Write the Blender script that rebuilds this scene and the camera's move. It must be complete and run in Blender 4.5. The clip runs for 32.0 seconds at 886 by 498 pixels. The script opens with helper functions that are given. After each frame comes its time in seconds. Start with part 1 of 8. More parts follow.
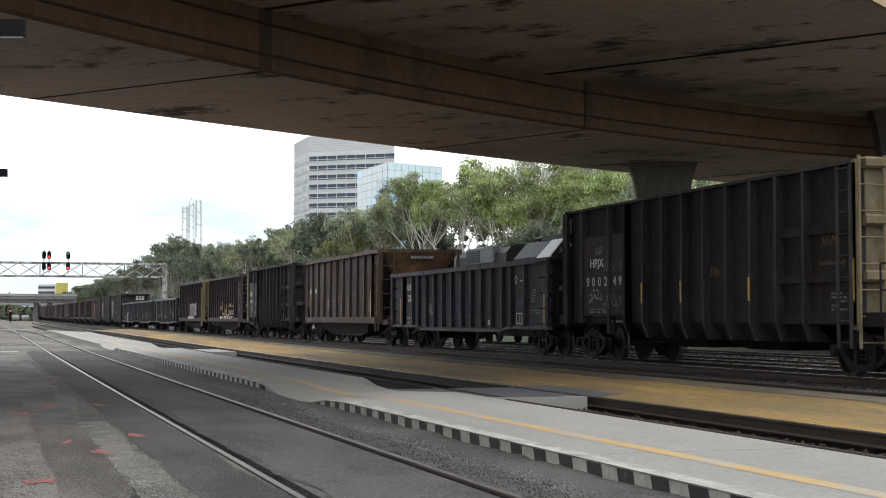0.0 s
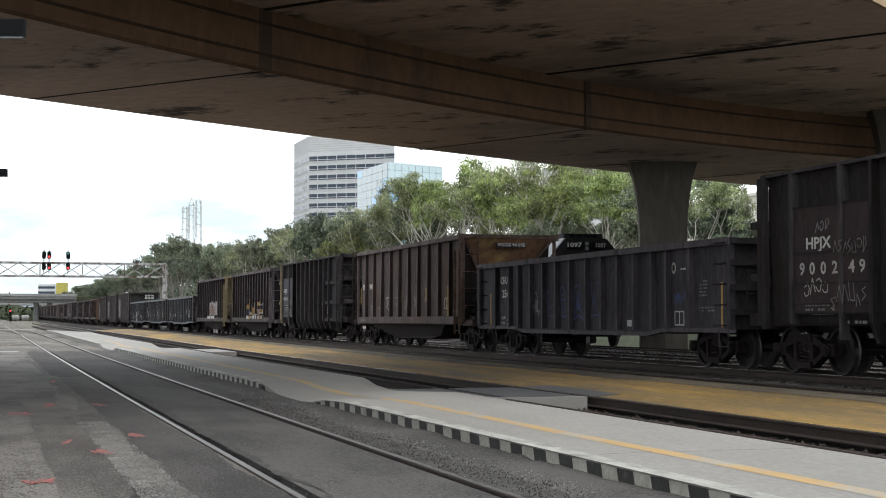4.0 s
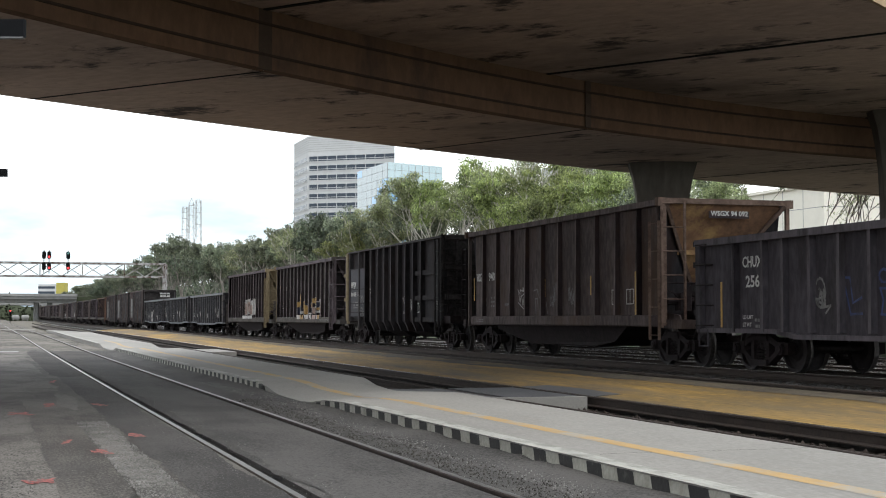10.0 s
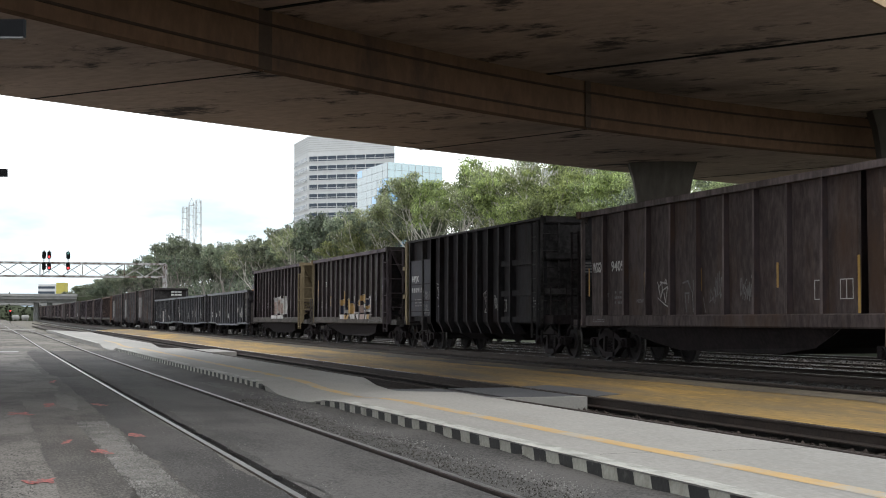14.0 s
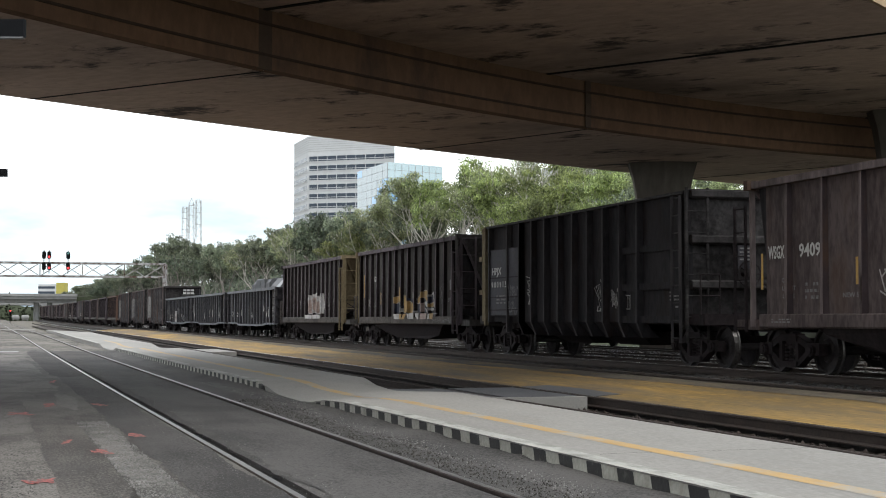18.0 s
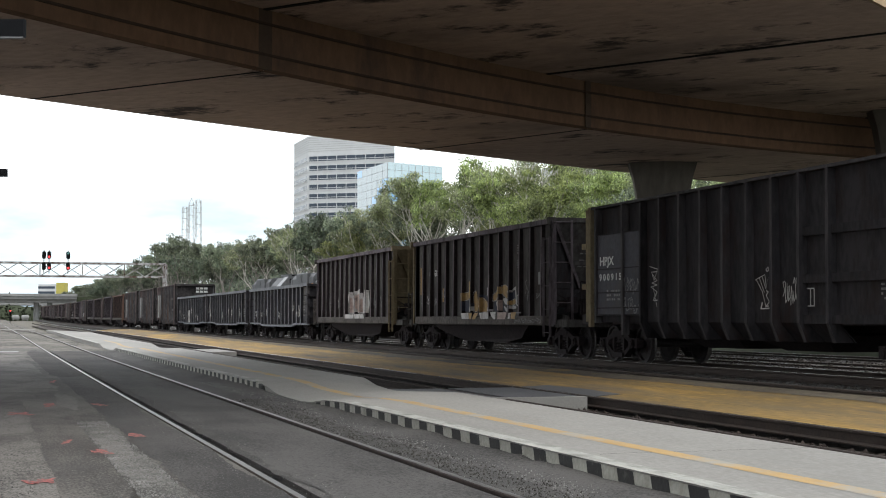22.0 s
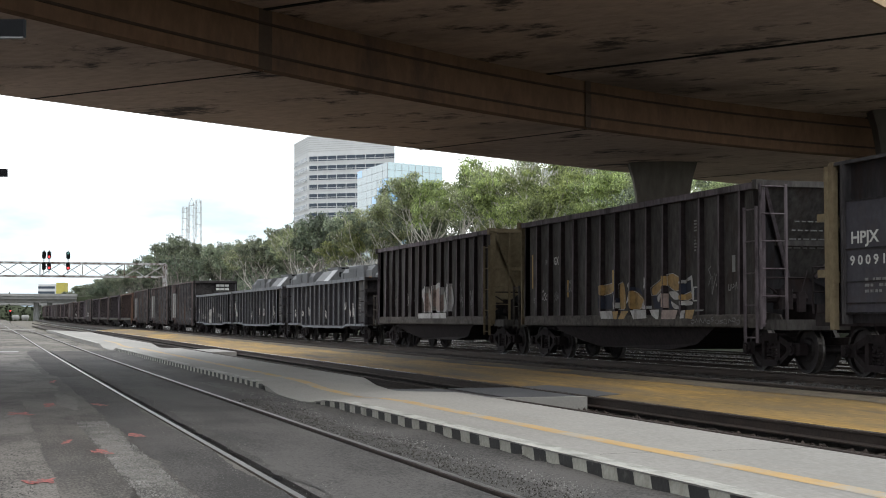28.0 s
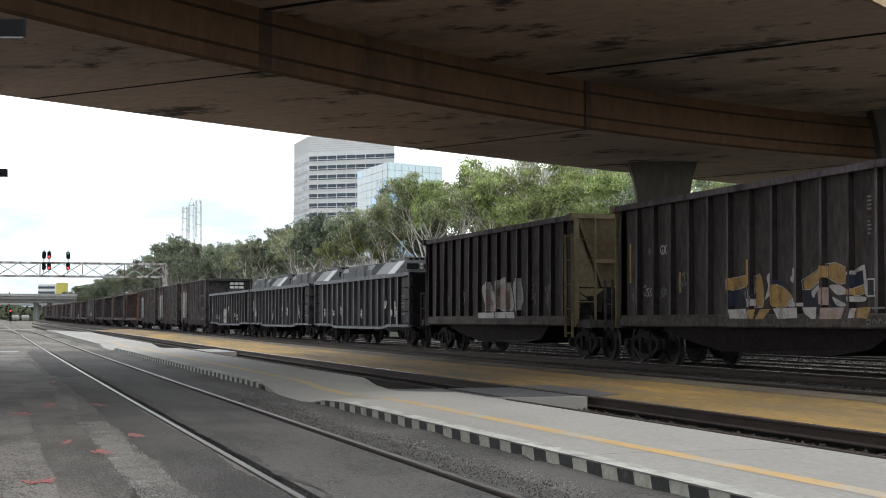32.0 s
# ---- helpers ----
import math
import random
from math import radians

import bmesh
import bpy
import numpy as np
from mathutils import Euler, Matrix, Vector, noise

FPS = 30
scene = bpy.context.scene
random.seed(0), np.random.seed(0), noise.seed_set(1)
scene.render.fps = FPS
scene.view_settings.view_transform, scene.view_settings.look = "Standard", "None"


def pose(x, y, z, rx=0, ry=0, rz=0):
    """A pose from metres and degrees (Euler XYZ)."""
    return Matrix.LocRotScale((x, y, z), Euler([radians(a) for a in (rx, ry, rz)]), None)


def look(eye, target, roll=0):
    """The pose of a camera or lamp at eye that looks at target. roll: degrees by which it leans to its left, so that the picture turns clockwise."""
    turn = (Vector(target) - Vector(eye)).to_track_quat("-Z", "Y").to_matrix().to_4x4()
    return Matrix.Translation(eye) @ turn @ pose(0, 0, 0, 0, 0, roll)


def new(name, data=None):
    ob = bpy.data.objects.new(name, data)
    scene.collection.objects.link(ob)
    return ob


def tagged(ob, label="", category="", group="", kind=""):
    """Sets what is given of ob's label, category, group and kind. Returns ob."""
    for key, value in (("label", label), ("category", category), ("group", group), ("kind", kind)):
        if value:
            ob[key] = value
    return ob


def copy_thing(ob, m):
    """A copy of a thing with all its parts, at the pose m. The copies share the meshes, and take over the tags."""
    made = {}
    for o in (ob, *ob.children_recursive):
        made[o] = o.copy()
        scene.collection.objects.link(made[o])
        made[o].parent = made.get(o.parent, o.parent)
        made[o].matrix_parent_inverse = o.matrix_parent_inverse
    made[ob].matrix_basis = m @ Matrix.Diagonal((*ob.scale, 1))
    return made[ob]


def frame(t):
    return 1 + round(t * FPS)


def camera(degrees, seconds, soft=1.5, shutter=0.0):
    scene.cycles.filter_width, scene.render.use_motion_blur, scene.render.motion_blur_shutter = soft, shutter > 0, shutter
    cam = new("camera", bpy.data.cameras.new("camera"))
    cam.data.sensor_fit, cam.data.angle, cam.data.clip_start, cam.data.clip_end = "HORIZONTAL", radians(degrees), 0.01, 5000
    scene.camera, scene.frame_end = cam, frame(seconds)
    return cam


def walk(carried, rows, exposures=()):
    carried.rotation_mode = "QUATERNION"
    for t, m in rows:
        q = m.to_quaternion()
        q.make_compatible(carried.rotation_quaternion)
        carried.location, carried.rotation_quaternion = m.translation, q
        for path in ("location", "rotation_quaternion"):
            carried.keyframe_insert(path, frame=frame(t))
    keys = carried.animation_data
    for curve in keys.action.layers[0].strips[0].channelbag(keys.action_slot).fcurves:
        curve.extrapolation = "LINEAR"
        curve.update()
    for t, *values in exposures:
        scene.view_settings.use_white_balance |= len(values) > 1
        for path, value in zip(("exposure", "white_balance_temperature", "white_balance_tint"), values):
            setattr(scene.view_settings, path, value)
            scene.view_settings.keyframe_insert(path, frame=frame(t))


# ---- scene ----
# World: y runs along the tracks away from the eye, x to the right across them, z = 0 at the near rail heads.
cam = camera(33.06, 32.0, soft=1.05)
VIEW = pose(0, 0, 1.27, 92.733, 0, -16.92)
walk(cam, [(0, VIEW), (32, VIEW)], exposures=[(0, 0.0), (32, 0.0)])


def line_rise(y):
    """The train's line climbs very slightly with distance."""
    y = max(0.0, min(y, 480.0))
    return 6e-6 * y * y


def rise(y):
    """The platform and the near tracks climb a little more."""
    return line_rise(y) + 1.65e-5 * max(0.0, min(y, 110.0)) ** 2


def travel(t):
    """Metres that the train has rolled since the start; it slows a little."""
    return 4.12 * (0.63306 * t - 0.0023508 * t ** 2 - 3.4182e-5 * t ** 3)


# ---- light ----
world = bpy.data.worlds.new("world")
scene.world = world
world.use_nodes = True
wn, wl = world.node_tree.nodes, world.node_tree.links
wn.clear()
w_out = wn.new("ShaderNodeOutputWorld")
w_bg = wn.new("ShaderNodeBackground")
w_sky = wn.new("ShaderNodeTexSky")
w_sky.sky_type = "NISHITA"
w_sky.sun_disc = False
w_sky.sun_elevation, w_sky.sun_rotation = radians(69), radians(169)
w_sky.air_density, w_sky.dust_density = 1.0, 1.5
w_tc = wn.new("ShaderNodeTexCoord")
w_map = wn.new("ShaderNodeMapping")
w_map.inputs["Scale"].default_value = (1.0, 1.0, 3.4)
w_cl = wn.new("ShaderNodeTexNoise")
w_cl.inputs["Scale"].default_value, w_cl.inputs["Detail"].default_value, w_cl.inputs["Roughness"].default_value = 2.2, 7, 0.55
w_rmp = wn.new("ShaderNodeValToRGB")
w_rmp.color_ramp.elements[0].position, w_rmp.color_ramp.elements[1].position = 0.37, 0.57
w_rmp.color_ramp.elements[0].color, w_rmp.color_ramp.elements[1].color = (0.39, 0.455, 0.485, 1), (0.975, 1.0, 1.04, 1)
w_mix = wn.new("ShaderNodeMixRGB")
w_mix.blend_type = "ADD"
w_mix.inputs["Fac"].default_value = 0.006
wl.new(w_tc.outputs["Generated"], w_map.inputs["Vector"])
wl.new(w_map.outputs["Vector"], w_cl.inputs["Vector"])
wl.new(w_cl.outputs["Fac"], w_rmp.inputs["Fac"])
wl.new(w_rmp.outputs["Color"], w_mix.inputs["Color1"])
wl.new(w_sky.outputs["Color"], w_mix.inputs["Color2"])
wl.new(w_mix.outputs["Color"], w_bg.inputs["Color"])
w_bg.inputs["Strength"].default_value = 2.05
wl.new(w_bg.outputs["Background"], w_out.inputs["Surface"])

sun = new("sun", bpy.data.lights.new("sun", "SUN"))
sun.data.energy, sun.data.angle, sun.data.color = 1.4, radians(35), (1.0, 0.96, 0.9)
sun.matrix_world = look((6, -30, 80), (0, 0, 0))

# ---- materials ----
def surf(name, dark, light, grain=6.0, patch=0.5, rough=0.85, metal=0.0, bump=0.25, stain=None, stain_scale=0.8, stain_amount=0.5, stretch=(1, 1, 1), gloss_var=0.12, spec=0.3, edge=0.16, turn=0.0, broad=None, span=0.14):
    """A worn surface: fine grain, broad patches, and stains of another colour, at real size."""
    m = bpy.data.materials.new(name)
    m.use_nodes = True
    n, l = m.node_tree.nodes, m.node_tree.links
    b = n["Principled BSDF"]
    tc = n.new("ShaderNodeTexCoord")
    info = n.new("ShaderNodeObjectInfo")
    add = n.new("ShaderNodeVectorMath")
    add.operation = "MULTIPLY_ADD"
    comb = n.new("ShaderNodeCombineXYZ")
    l.new(info.outputs["Random"], comb.inputs[0])
    l.new(info.outputs["Random"], comb.inputs[1])
    add.inputs[1].default_value = (17.0, 31.0, 0.0)
    l.new(comb.outputs[0], add.inputs[0])
    l.new(tc.outputs["Object"], add.inputs[2])
    mp = n.new("ShaderNodeMapping")
    if turn:
        mp.vector_type = "TEXTURE"
        mp.inputs["Rotation"].default_value = (0, 0, radians(turn))
        mp.inputs["Scale"].default_value = [1 / k for k in stretch]
    else:
        mp.inputs["Scale"].default_value = stretch
    l.new(add.outputs[0], mp.inputs["Vector"])

    def noise_node(scale, detail, r=0.6):
        t = n.new("ShaderNodeTexNoise")
        t.inputs["Scale"].default_value, t.inputs["Detail"].default_value, t.inputs["Roughness"].default_value = scale, detail, r
        l.new(mp.outputs["Vector"], t.inputs["Vector"])
        return t

    g, p = noise_node(grain, 5), noise_node(patch, 6, 0.65)
    mixf = n.new("ShaderNodeMixRGB")
    mixf.inputs["Fac"].default_value = 0.5
    l.new(g.outputs["Fac"], mixf.inputs["Color1"])
    l.new(p.outputs["Fac"], mixf.inputs["Color2"])
    ramp = n.new("ShaderNodeValToRGB")
    ramp.color_ramp.elements[0].position, ramp.color_ramp.elements[1].position = 0.5 - span, 0.5 + span
    ramp.color_ramp.elements[0].color, ramp.color_ramp.elements[1].color = (*dark, 1), (*light, 1)
    l.new(mixf.outputs["Color"], ramp.inputs["Fac"])
    colour = ramp.outputs["Color"]
    if stain:
        s = noise_node(stain_scale, 8, 0.7)
        sr = n.new("ShaderNodeValToRGB")
        sr.color_ramp.elements[0].position, sr.color_ramp.elements[1].position = 0.74 - 0.3 * stain_amount - edge / 2, 0.74 - 0.3 * stain_amount + edge / 2
        l.new(s.outputs["Fac"], sr.inputs["Fac"])
        mx = n.new("ShaderNodeMixRGB")
        mx.inputs["Color2"].default_value = (*stain, 1)
        l.new(sr.outputs["Color"], mx.inputs["Fac"])
        l.new(colour, mx.inputs["Color1"])
        colour = mx.outputs["Color"]
    if broad:
        s = noise_node(broad[1], 4, 0.6)
        sr = n.new("ShaderNodeMapRange")
        sr.interpolation_type = "SMOOTHSTEP"
        sr.inputs["From Min"].default_value, sr.inputs["From Max"].default_value = broad[2], broad[2] + 0.2
        sr.inputs["To Max"].default_value = broad[3]
        l.new(s.outputs["Fac"], sr.inputs["Value"])
        mx = n.new("ShaderNodeMixRGB")
        mx.inputs["Color2"].default_value = (*broad[0], 1)
        l.new(sr.outputs["Result"], mx.inputs["Fac"])
        l.new(colour, mx.inputs["Color1"])
        colour = mx.outputs["Color"]
    l.new(colour, b.inputs["Base Color"])
    rr = n.new("ShaderNodeMapRange")
    rr.inputs["To Min"].default_value, rr.inputs["To Max"].default_value = max(0.02, rough - gloss_var), min(1.0, rough + gloss_var)
    l.new(p.outputs["Fac"], rr.inputs["Value"])
    l.new(rr.outputs["Result"], b.inputs["Roughness"])
    b.inputs["Metallic"].default_value = metal
    b.inputs["Specular IOR Level"].default_value = spec
    if bump:
        bp = n.new("ShaderNodeBump")
        bp.inputs["Strength"].default_value, bp.inputs["Distance"].default_value = bump, 0.02
        l.new(g.outputs["Fac"], bp.inputs["Height"])
        l.new(bp.outputs["Normal"], b.inputs["Normal"])
    return m


def plain(name, colour, rough=0.6, metal=0.0, glow=0.0, spec=0.25):
    m = bpy.data.materials.new(name)
    m.use_nodes = True
    b = m.node_tree.nodes["Principled BSDF"]
    b.inputs["Base Color"].default_value = (*colour, 1)
    b.inputs["Roughness"].default_value, b.inputs["Metallic"].default_value = rough, metal
    b.inputs["Specular IOR Level"].default_value = spec
    if glow:
        b.inputs["Emission Color"].default_value = (*colour, 1)
        b.inputs["Emission Strength"].default_value = glow
    return m


M = {
    "asphalt": surf("asphalt", (0.052, 0.0473, 0.0428), (0.147, 0.134, 0.121), 48, 0.6, 0.9, bump=0.4, stain=(0.0704, 0.0662, 0.0631), stain_scale=0.25, stain_amount=0.45, stretch=(1, 0.4, 1), span=0.06),
    "asphalt_new": surf("asphalt_new", (0.0332, 0.0311, 0.0295), (0.0873, 0.0814, 0.0772), 48, 0.6, 0.9, bump=0.4, stain=(0.0918, 0.0882, 0.082), stain_scale=0.5, stain_amount=0.2, stretch=(1, 0.4, 1), span=0.06),
    "asphalt_pale": surf("asphalt_pale", (0.064, 0.060, 0.054), (0.20, 0.187, 0.171), 48, 0.6, 0.92, bump=0.5, stain=(0.07, 0.068, 0.065), stain_scale=1.2, stain_amount=0.4, stretch=(1, 0.4, 1), span=0.06),
    "concrete": surf("concrete", (0.211, 0.201, 0.185), (0.289, 0.275, 0.253), 30, 0.4, 0.85, bump=0.12, stain=(0.22, 0.211, 0.194), stain_scale=0.7, stain_amount=0.3, stretch=(1, 0.4, 1), span=0.1),
    "kerb_white": surf("kerb_white", (0.23, 0.225, 0.195), (0.38, 0.37, 0.325), 25, 2.0, 0.8, bump=0.2, stain=(0.2, 0.19, 0.16), stain_scale=5, stain_amount=0.5),
    "kerb_black": surf("kerb_black", (0.018, 0.018, 0.018), (0.035, 0.034, 0.033), 25, 2.0, 0.8, bump=0.2, stain=(0.1, 0.095, 0.085), stain_scale=6, stain_amount=0.25),
    "line_yellow": surf("line_yellow", (0.378, 0.243, 0.099), (0.45, 0.302, 0.135), 30, 1.5, 0.8, bump=0.05, stain=(0.30, 0.285, 0.25), stain_scale=1.6, stain_amount=0.7),
    "yellow_strip": surf("yellow_strip", (0.15, 0.096, 0.03), (0.34, 0.205, 0.05), 16, 0.7, 0.85, bump=0.25, stain=(0.085, 0.068, 0.05), stain_scale=0.8, stain_amount=0.58, stretch=(1.3, 0.16, 1), span=0.08, edge=0.2, broad=((0.12, 0.098, 0.07), 0.22, 0.47, 0.7)),
    "walk_dirt": surf("worn_brown_asphalt", (0.0495, 0.0414, 0.0342), (0.108, 0.0873, 0.0594), 16, 0.7, 0.9, bump=0.3, stain=(0.20, 0.13, 0.045), stain_scale=0.8, stain_amount=0.45, stretch=(1.2, 0.4, 1), span=0.08),
    "gravel": surf("pale_gravel", (0.058, 0.052, 0.044), (0.175, 0.158, 0.136), 7, 0.4, 0.95, bump=1.0, stain=(0.07, 0.062, 0.052), stain_scale=0.3, stain_amount=0.45, span=0.05, stretch=(1, 0.35, 1)),
    "tread": surf("worn_wheel_tread", (0.07, 0.065, 0.062), (0.17, 0.16, 0.155), 20, 1.0, 0.35, 0.8, 0.0),
    # Darker asphalt copy that paints the viaduct's shade on the far ground.
    "asphalt_tar": surf("asphalt_tar", (0.024, 0.0215, 0.0195), (0.066, 0.059, 0.054), 48, 0.6, 0.9, bump=0.4, stain=(0.07, 0.066, 0.062), stain_scale=0.5, stain_amount=0.25, stretch=(1, 0.4, 1), span=0.06),
    "trench_dirt": surf("oily_trench_ballast", (0.0252, 0.021, 0.0182), (0.0812, 0.0672, 0.0574), 16, 0.8, 0.95, bump=1.0, stain=(0.085, 0.055, 0.035), stain_scale=1.6, stain_amount=0.35),
    "bark_mid": surf("grey_brown_bark", (0.11, 0.098, 0.085), (0.27, 0.25, 0.22), 6, 1.0, 0.9, bump=0.3, stretch=(1, 1, 0.4)),
    # Brown wagon paint made paler for the open light beyond the viaduct.
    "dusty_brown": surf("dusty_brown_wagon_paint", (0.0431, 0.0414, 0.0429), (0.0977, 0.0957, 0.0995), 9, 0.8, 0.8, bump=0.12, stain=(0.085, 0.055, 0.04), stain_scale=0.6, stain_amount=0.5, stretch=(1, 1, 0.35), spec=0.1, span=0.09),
    "flange_dirt": surf("oily_flange_dirt", (0.012, 0.011, 0.01), (0.032, 0.03, 0.028), 30, 3, 0.9, bump=0.6),
    "rubber": surf("rubber_panel", (0.0495, 0.0506, 0.055), (0.0825, 0.0836, 0.088), 30, 1.0, 0.7, bump=0.15),
    "steel_run": surf("rail_head", (0.42, 0.41, 0.40), (0.60, 0.58, 0.57), 20, 1.0, 0.24, 0.95, 0.0, gloss_var=0.08),
    # Dark bark: the viaduct's shade and the dark-on-white twigs put into colour.
    "bark_dark": surf("dark_bark", (0.035, 0.028, 0.022), (0.085, 0.07, 0.058), 6, 1.0, 0.9, bump=0.3, stretch=(1, 1, 0.4)),
    "rail_worn": surf("worn_rail_head", (0.12, 0.115, 0.11), (0.25, 0.24, 0.23), 12, 1.0, 0.42, 0.9, 0.02),
    "steel_dull": surf("dull_rail_head", (0.20, 0.195, 0.19), (0.36, 0.35, 0.34), 12, 1.0, 0.38, 0.9, 0.02),
    "rail_rust": surf("rail_rust", (0.0252, 0.0192, 0.0166), (0.054, 0.04, 0.0331), 25, 2.0, 0.85, bump=0.2),
    "ballast": surf("ballast", (0.030, 0.028, 0.0265), (0.08, 0.073, 0.069), 22, 0.8, 0.95, bump=1.0),
    "tie": surf("tie_wood", (0.03, 0.024, 0.02), (0.065, 0.052, 0.043), 14, 1.0, 0.9, bump=0.4, stretch=(0.3, 4, 2)),
    "soil": surf("soil", (0.10, 0.088, 0.07), (0.165, 0.15, 0.125), 8, 0.1, 0.95, bump=0.5, stain=(0.08, 0.09, 0.05), stain_scale=0.15, stain_amount=0.4),
    "black_car": surf("black_wagon_paint", (0.031, 0.0284, 0.0273), (0.0704, 0.0655, 0.0623), 9, 0.9, 0.8, bump=0.12, stain=(0.0345, 0.025, 0.0205), stain_scale=1.4, stain_amount=0.42, stretch=(1, 1, 0.35), spec=0.1, span=0.09),
    "brown_car": surf("brown_wagon_paint", (0.0414, 0.0323, 0.0312), (0.0949, 0.0756, 0.0735), 9, 0.8, 0.8, bump=0.12, stain=(0.066, 0.042, 0.03), stain_scale=0.55, stain_amount=0.5, stretch=(1, 1, 0.35), spec=0.1, span=0.09),
    "grey_gon": surf("grey_gondola_paint", (0.0304, 0.0276, 0.032), (0.0608, 0.0547, 0.0628), 9, 0.8, 0.75, bump=0.1, stain=(0.024, 0.0207, 0.0211), stain_scale=1.4, stain_amount=0.4, stretch=(1, 1, 0.35), spec=0.1, span=0.09),
    "grey_gon_pale": surf("pale_grey_gondola_paint", (0.0196, 0.0186, 0.0212), (0.0408, 0.0385, 0.0428), 9, 0.8, 0.62, bump=0.1, stain=(0.085, 0.0765, 0.068), stain_scale=1.4, stain_amount=0.4, stretch=(1, 1, 0.35), spec=0.1),
    "coal_paint": surf("coal_black_wagon_paint", (0.0136, 0.0128, 0.0143), (0.0292, 0.0265, 0.0284), 9, 0.9, 0.8, bump=0.12, stain=(0.0193, 0.012, 0.0105), stain_scale=1.2, stain_amount=0.5, stretch=(1, 1, 0.35), spec=0.1, span=0.09),
    # Post paints: dusty, and kept paler than the sheets so post faces look lit.
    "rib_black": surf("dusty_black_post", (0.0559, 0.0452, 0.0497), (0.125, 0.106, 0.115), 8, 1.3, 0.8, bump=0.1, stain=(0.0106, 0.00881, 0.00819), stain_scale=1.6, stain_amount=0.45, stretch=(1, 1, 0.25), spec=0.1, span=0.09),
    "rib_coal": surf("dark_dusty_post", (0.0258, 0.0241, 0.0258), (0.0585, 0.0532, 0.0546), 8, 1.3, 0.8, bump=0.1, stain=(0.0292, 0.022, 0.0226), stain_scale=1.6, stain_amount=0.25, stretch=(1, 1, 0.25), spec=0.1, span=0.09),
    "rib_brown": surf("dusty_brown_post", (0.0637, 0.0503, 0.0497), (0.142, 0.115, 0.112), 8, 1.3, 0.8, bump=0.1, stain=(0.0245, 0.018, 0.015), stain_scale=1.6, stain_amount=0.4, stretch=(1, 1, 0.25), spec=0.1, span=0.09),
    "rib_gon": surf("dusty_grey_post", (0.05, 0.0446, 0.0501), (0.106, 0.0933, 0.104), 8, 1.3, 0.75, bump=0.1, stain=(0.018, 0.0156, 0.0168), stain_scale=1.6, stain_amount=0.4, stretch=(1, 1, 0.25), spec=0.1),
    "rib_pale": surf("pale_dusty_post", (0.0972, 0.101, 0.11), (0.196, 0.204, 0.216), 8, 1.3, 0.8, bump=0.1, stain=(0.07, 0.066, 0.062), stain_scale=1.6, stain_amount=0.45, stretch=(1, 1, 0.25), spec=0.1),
    "panel_pale": surf("pale_lettering_panel", (0.132, 0.132, 0.126), (0.216, 0.216, 0.21), 8, 1.2, 0.7, bump=0.05, stain=(0.08, 0.075, 0.07), stain_scale=1.6, stain_amount=0.45),
    "spray_white": surf("white_spray_paint", (0.255, 0.246, 0.238), (0.408, 0.391, 0.374), 12, 2.0, 0.7, bump=0, stain=(0.12, 0.105, 0.095), stain_scale=2.2, stain_amount=0.45),
    "spray_pink": surf("pink_spray_paint", (0.20, 0.15, 0.13), (0.33, 0.25, 0.225), 12, 2.0, 0.7, bump=0, stain=(0.08, 0.06, 0.055), stain_scale=2.2, stain_amount=0.45),
    "spray_orange": surf("orange_spray_paint", (0.20, 0.125, 0.045), (0.34, 0.215, 0.08), 12, 2.0, 0.7, bump=0, stain=(0.09, 0.06, 0.03), stain_scale=2.2, stain_amount=0.4),
    "spray_blue": surf("blue_spray_paint", (0.024, 0.034, 0.10), (0.042, 0.06, 0.15), 12, 2.0, 0.7, bump=0, stain=(0.02, 0.022, 0.03), stain_scale=3, stain_amount=0.5),
    "spray_grey": surf("faded_scrawl_paint", (0.10, 0.10, 0.10), (0.19, 0.185, 0.18), 12, 2.0, 0.7, bump=0, stain=(0.03, 0.028, 0.027), stain_scale=4, stain_amount=0.5),
    "spray_rust": surf("rust_orange_scrawl", (0.12, 0.065, 0.03), (0.18, 0.10, 0.045), 12, 2.0, 0.7, bump=0),
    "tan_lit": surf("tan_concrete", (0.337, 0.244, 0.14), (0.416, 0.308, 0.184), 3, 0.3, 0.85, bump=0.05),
    "asphalt_mid": surf("old_asphalt", (0.0601, 0.0549, 0.0493), (0.198, 0.183, 0.166), 48, 0.6, 0.92, bump=0.5, stain=(0.0775, 0.0741, 0.0698), stain_scale=0.6, stain_amount=0.35, stretch=(1, 0.4, 1), span=0.06),
    "grit": surf("crumbled_asphalt", (0.032, 0.030, 0.028), (0.085, 0.08, 0.075), 40, 1.5, 0.95, bump=0.8, stain=(0.13, 0.127, 0.12), stain_scale=9, stain_amount=0.25),
    "stone": surf("ballast_stone", (0.029, 0.028, 0.0275), (0.088, 0.085, 0.082), 3, 1.5, 0.95, bump=0.3),
    "stone_dark": surf("oily_stone", (0.016, 0.0138, 0.012), (0.056, 0.048, 0.041), 3, 1.5, 0.9, bump=0.3),
    "stone_pale": surf("pale_grit", (0.11, 0.108, 0.10), (0.30, 0.29, 0.275), 3, 1.5, 0.9, bump=0.2),
    "lamp_grey": surf("dark_grey_enamel", (0.0056, 0.006, 0.0072), (0.0088, 0.0092, 0.0104), 8, 1.5, 0.6, bump=0.03, spec=0.1),
    "panel_rust": surf("rusty_dark_panel", (0.0222, 0.0171, 0.019), (0.0455, 0.0333, 0.0346), 8, 1.2, 0.75, bump=0.1, stain=(0.0525, 0.0324, 0.0248), stain_scale=1.6, stain_amount=0.45, stretch=(1, 1, 0.4), spec=0.1),
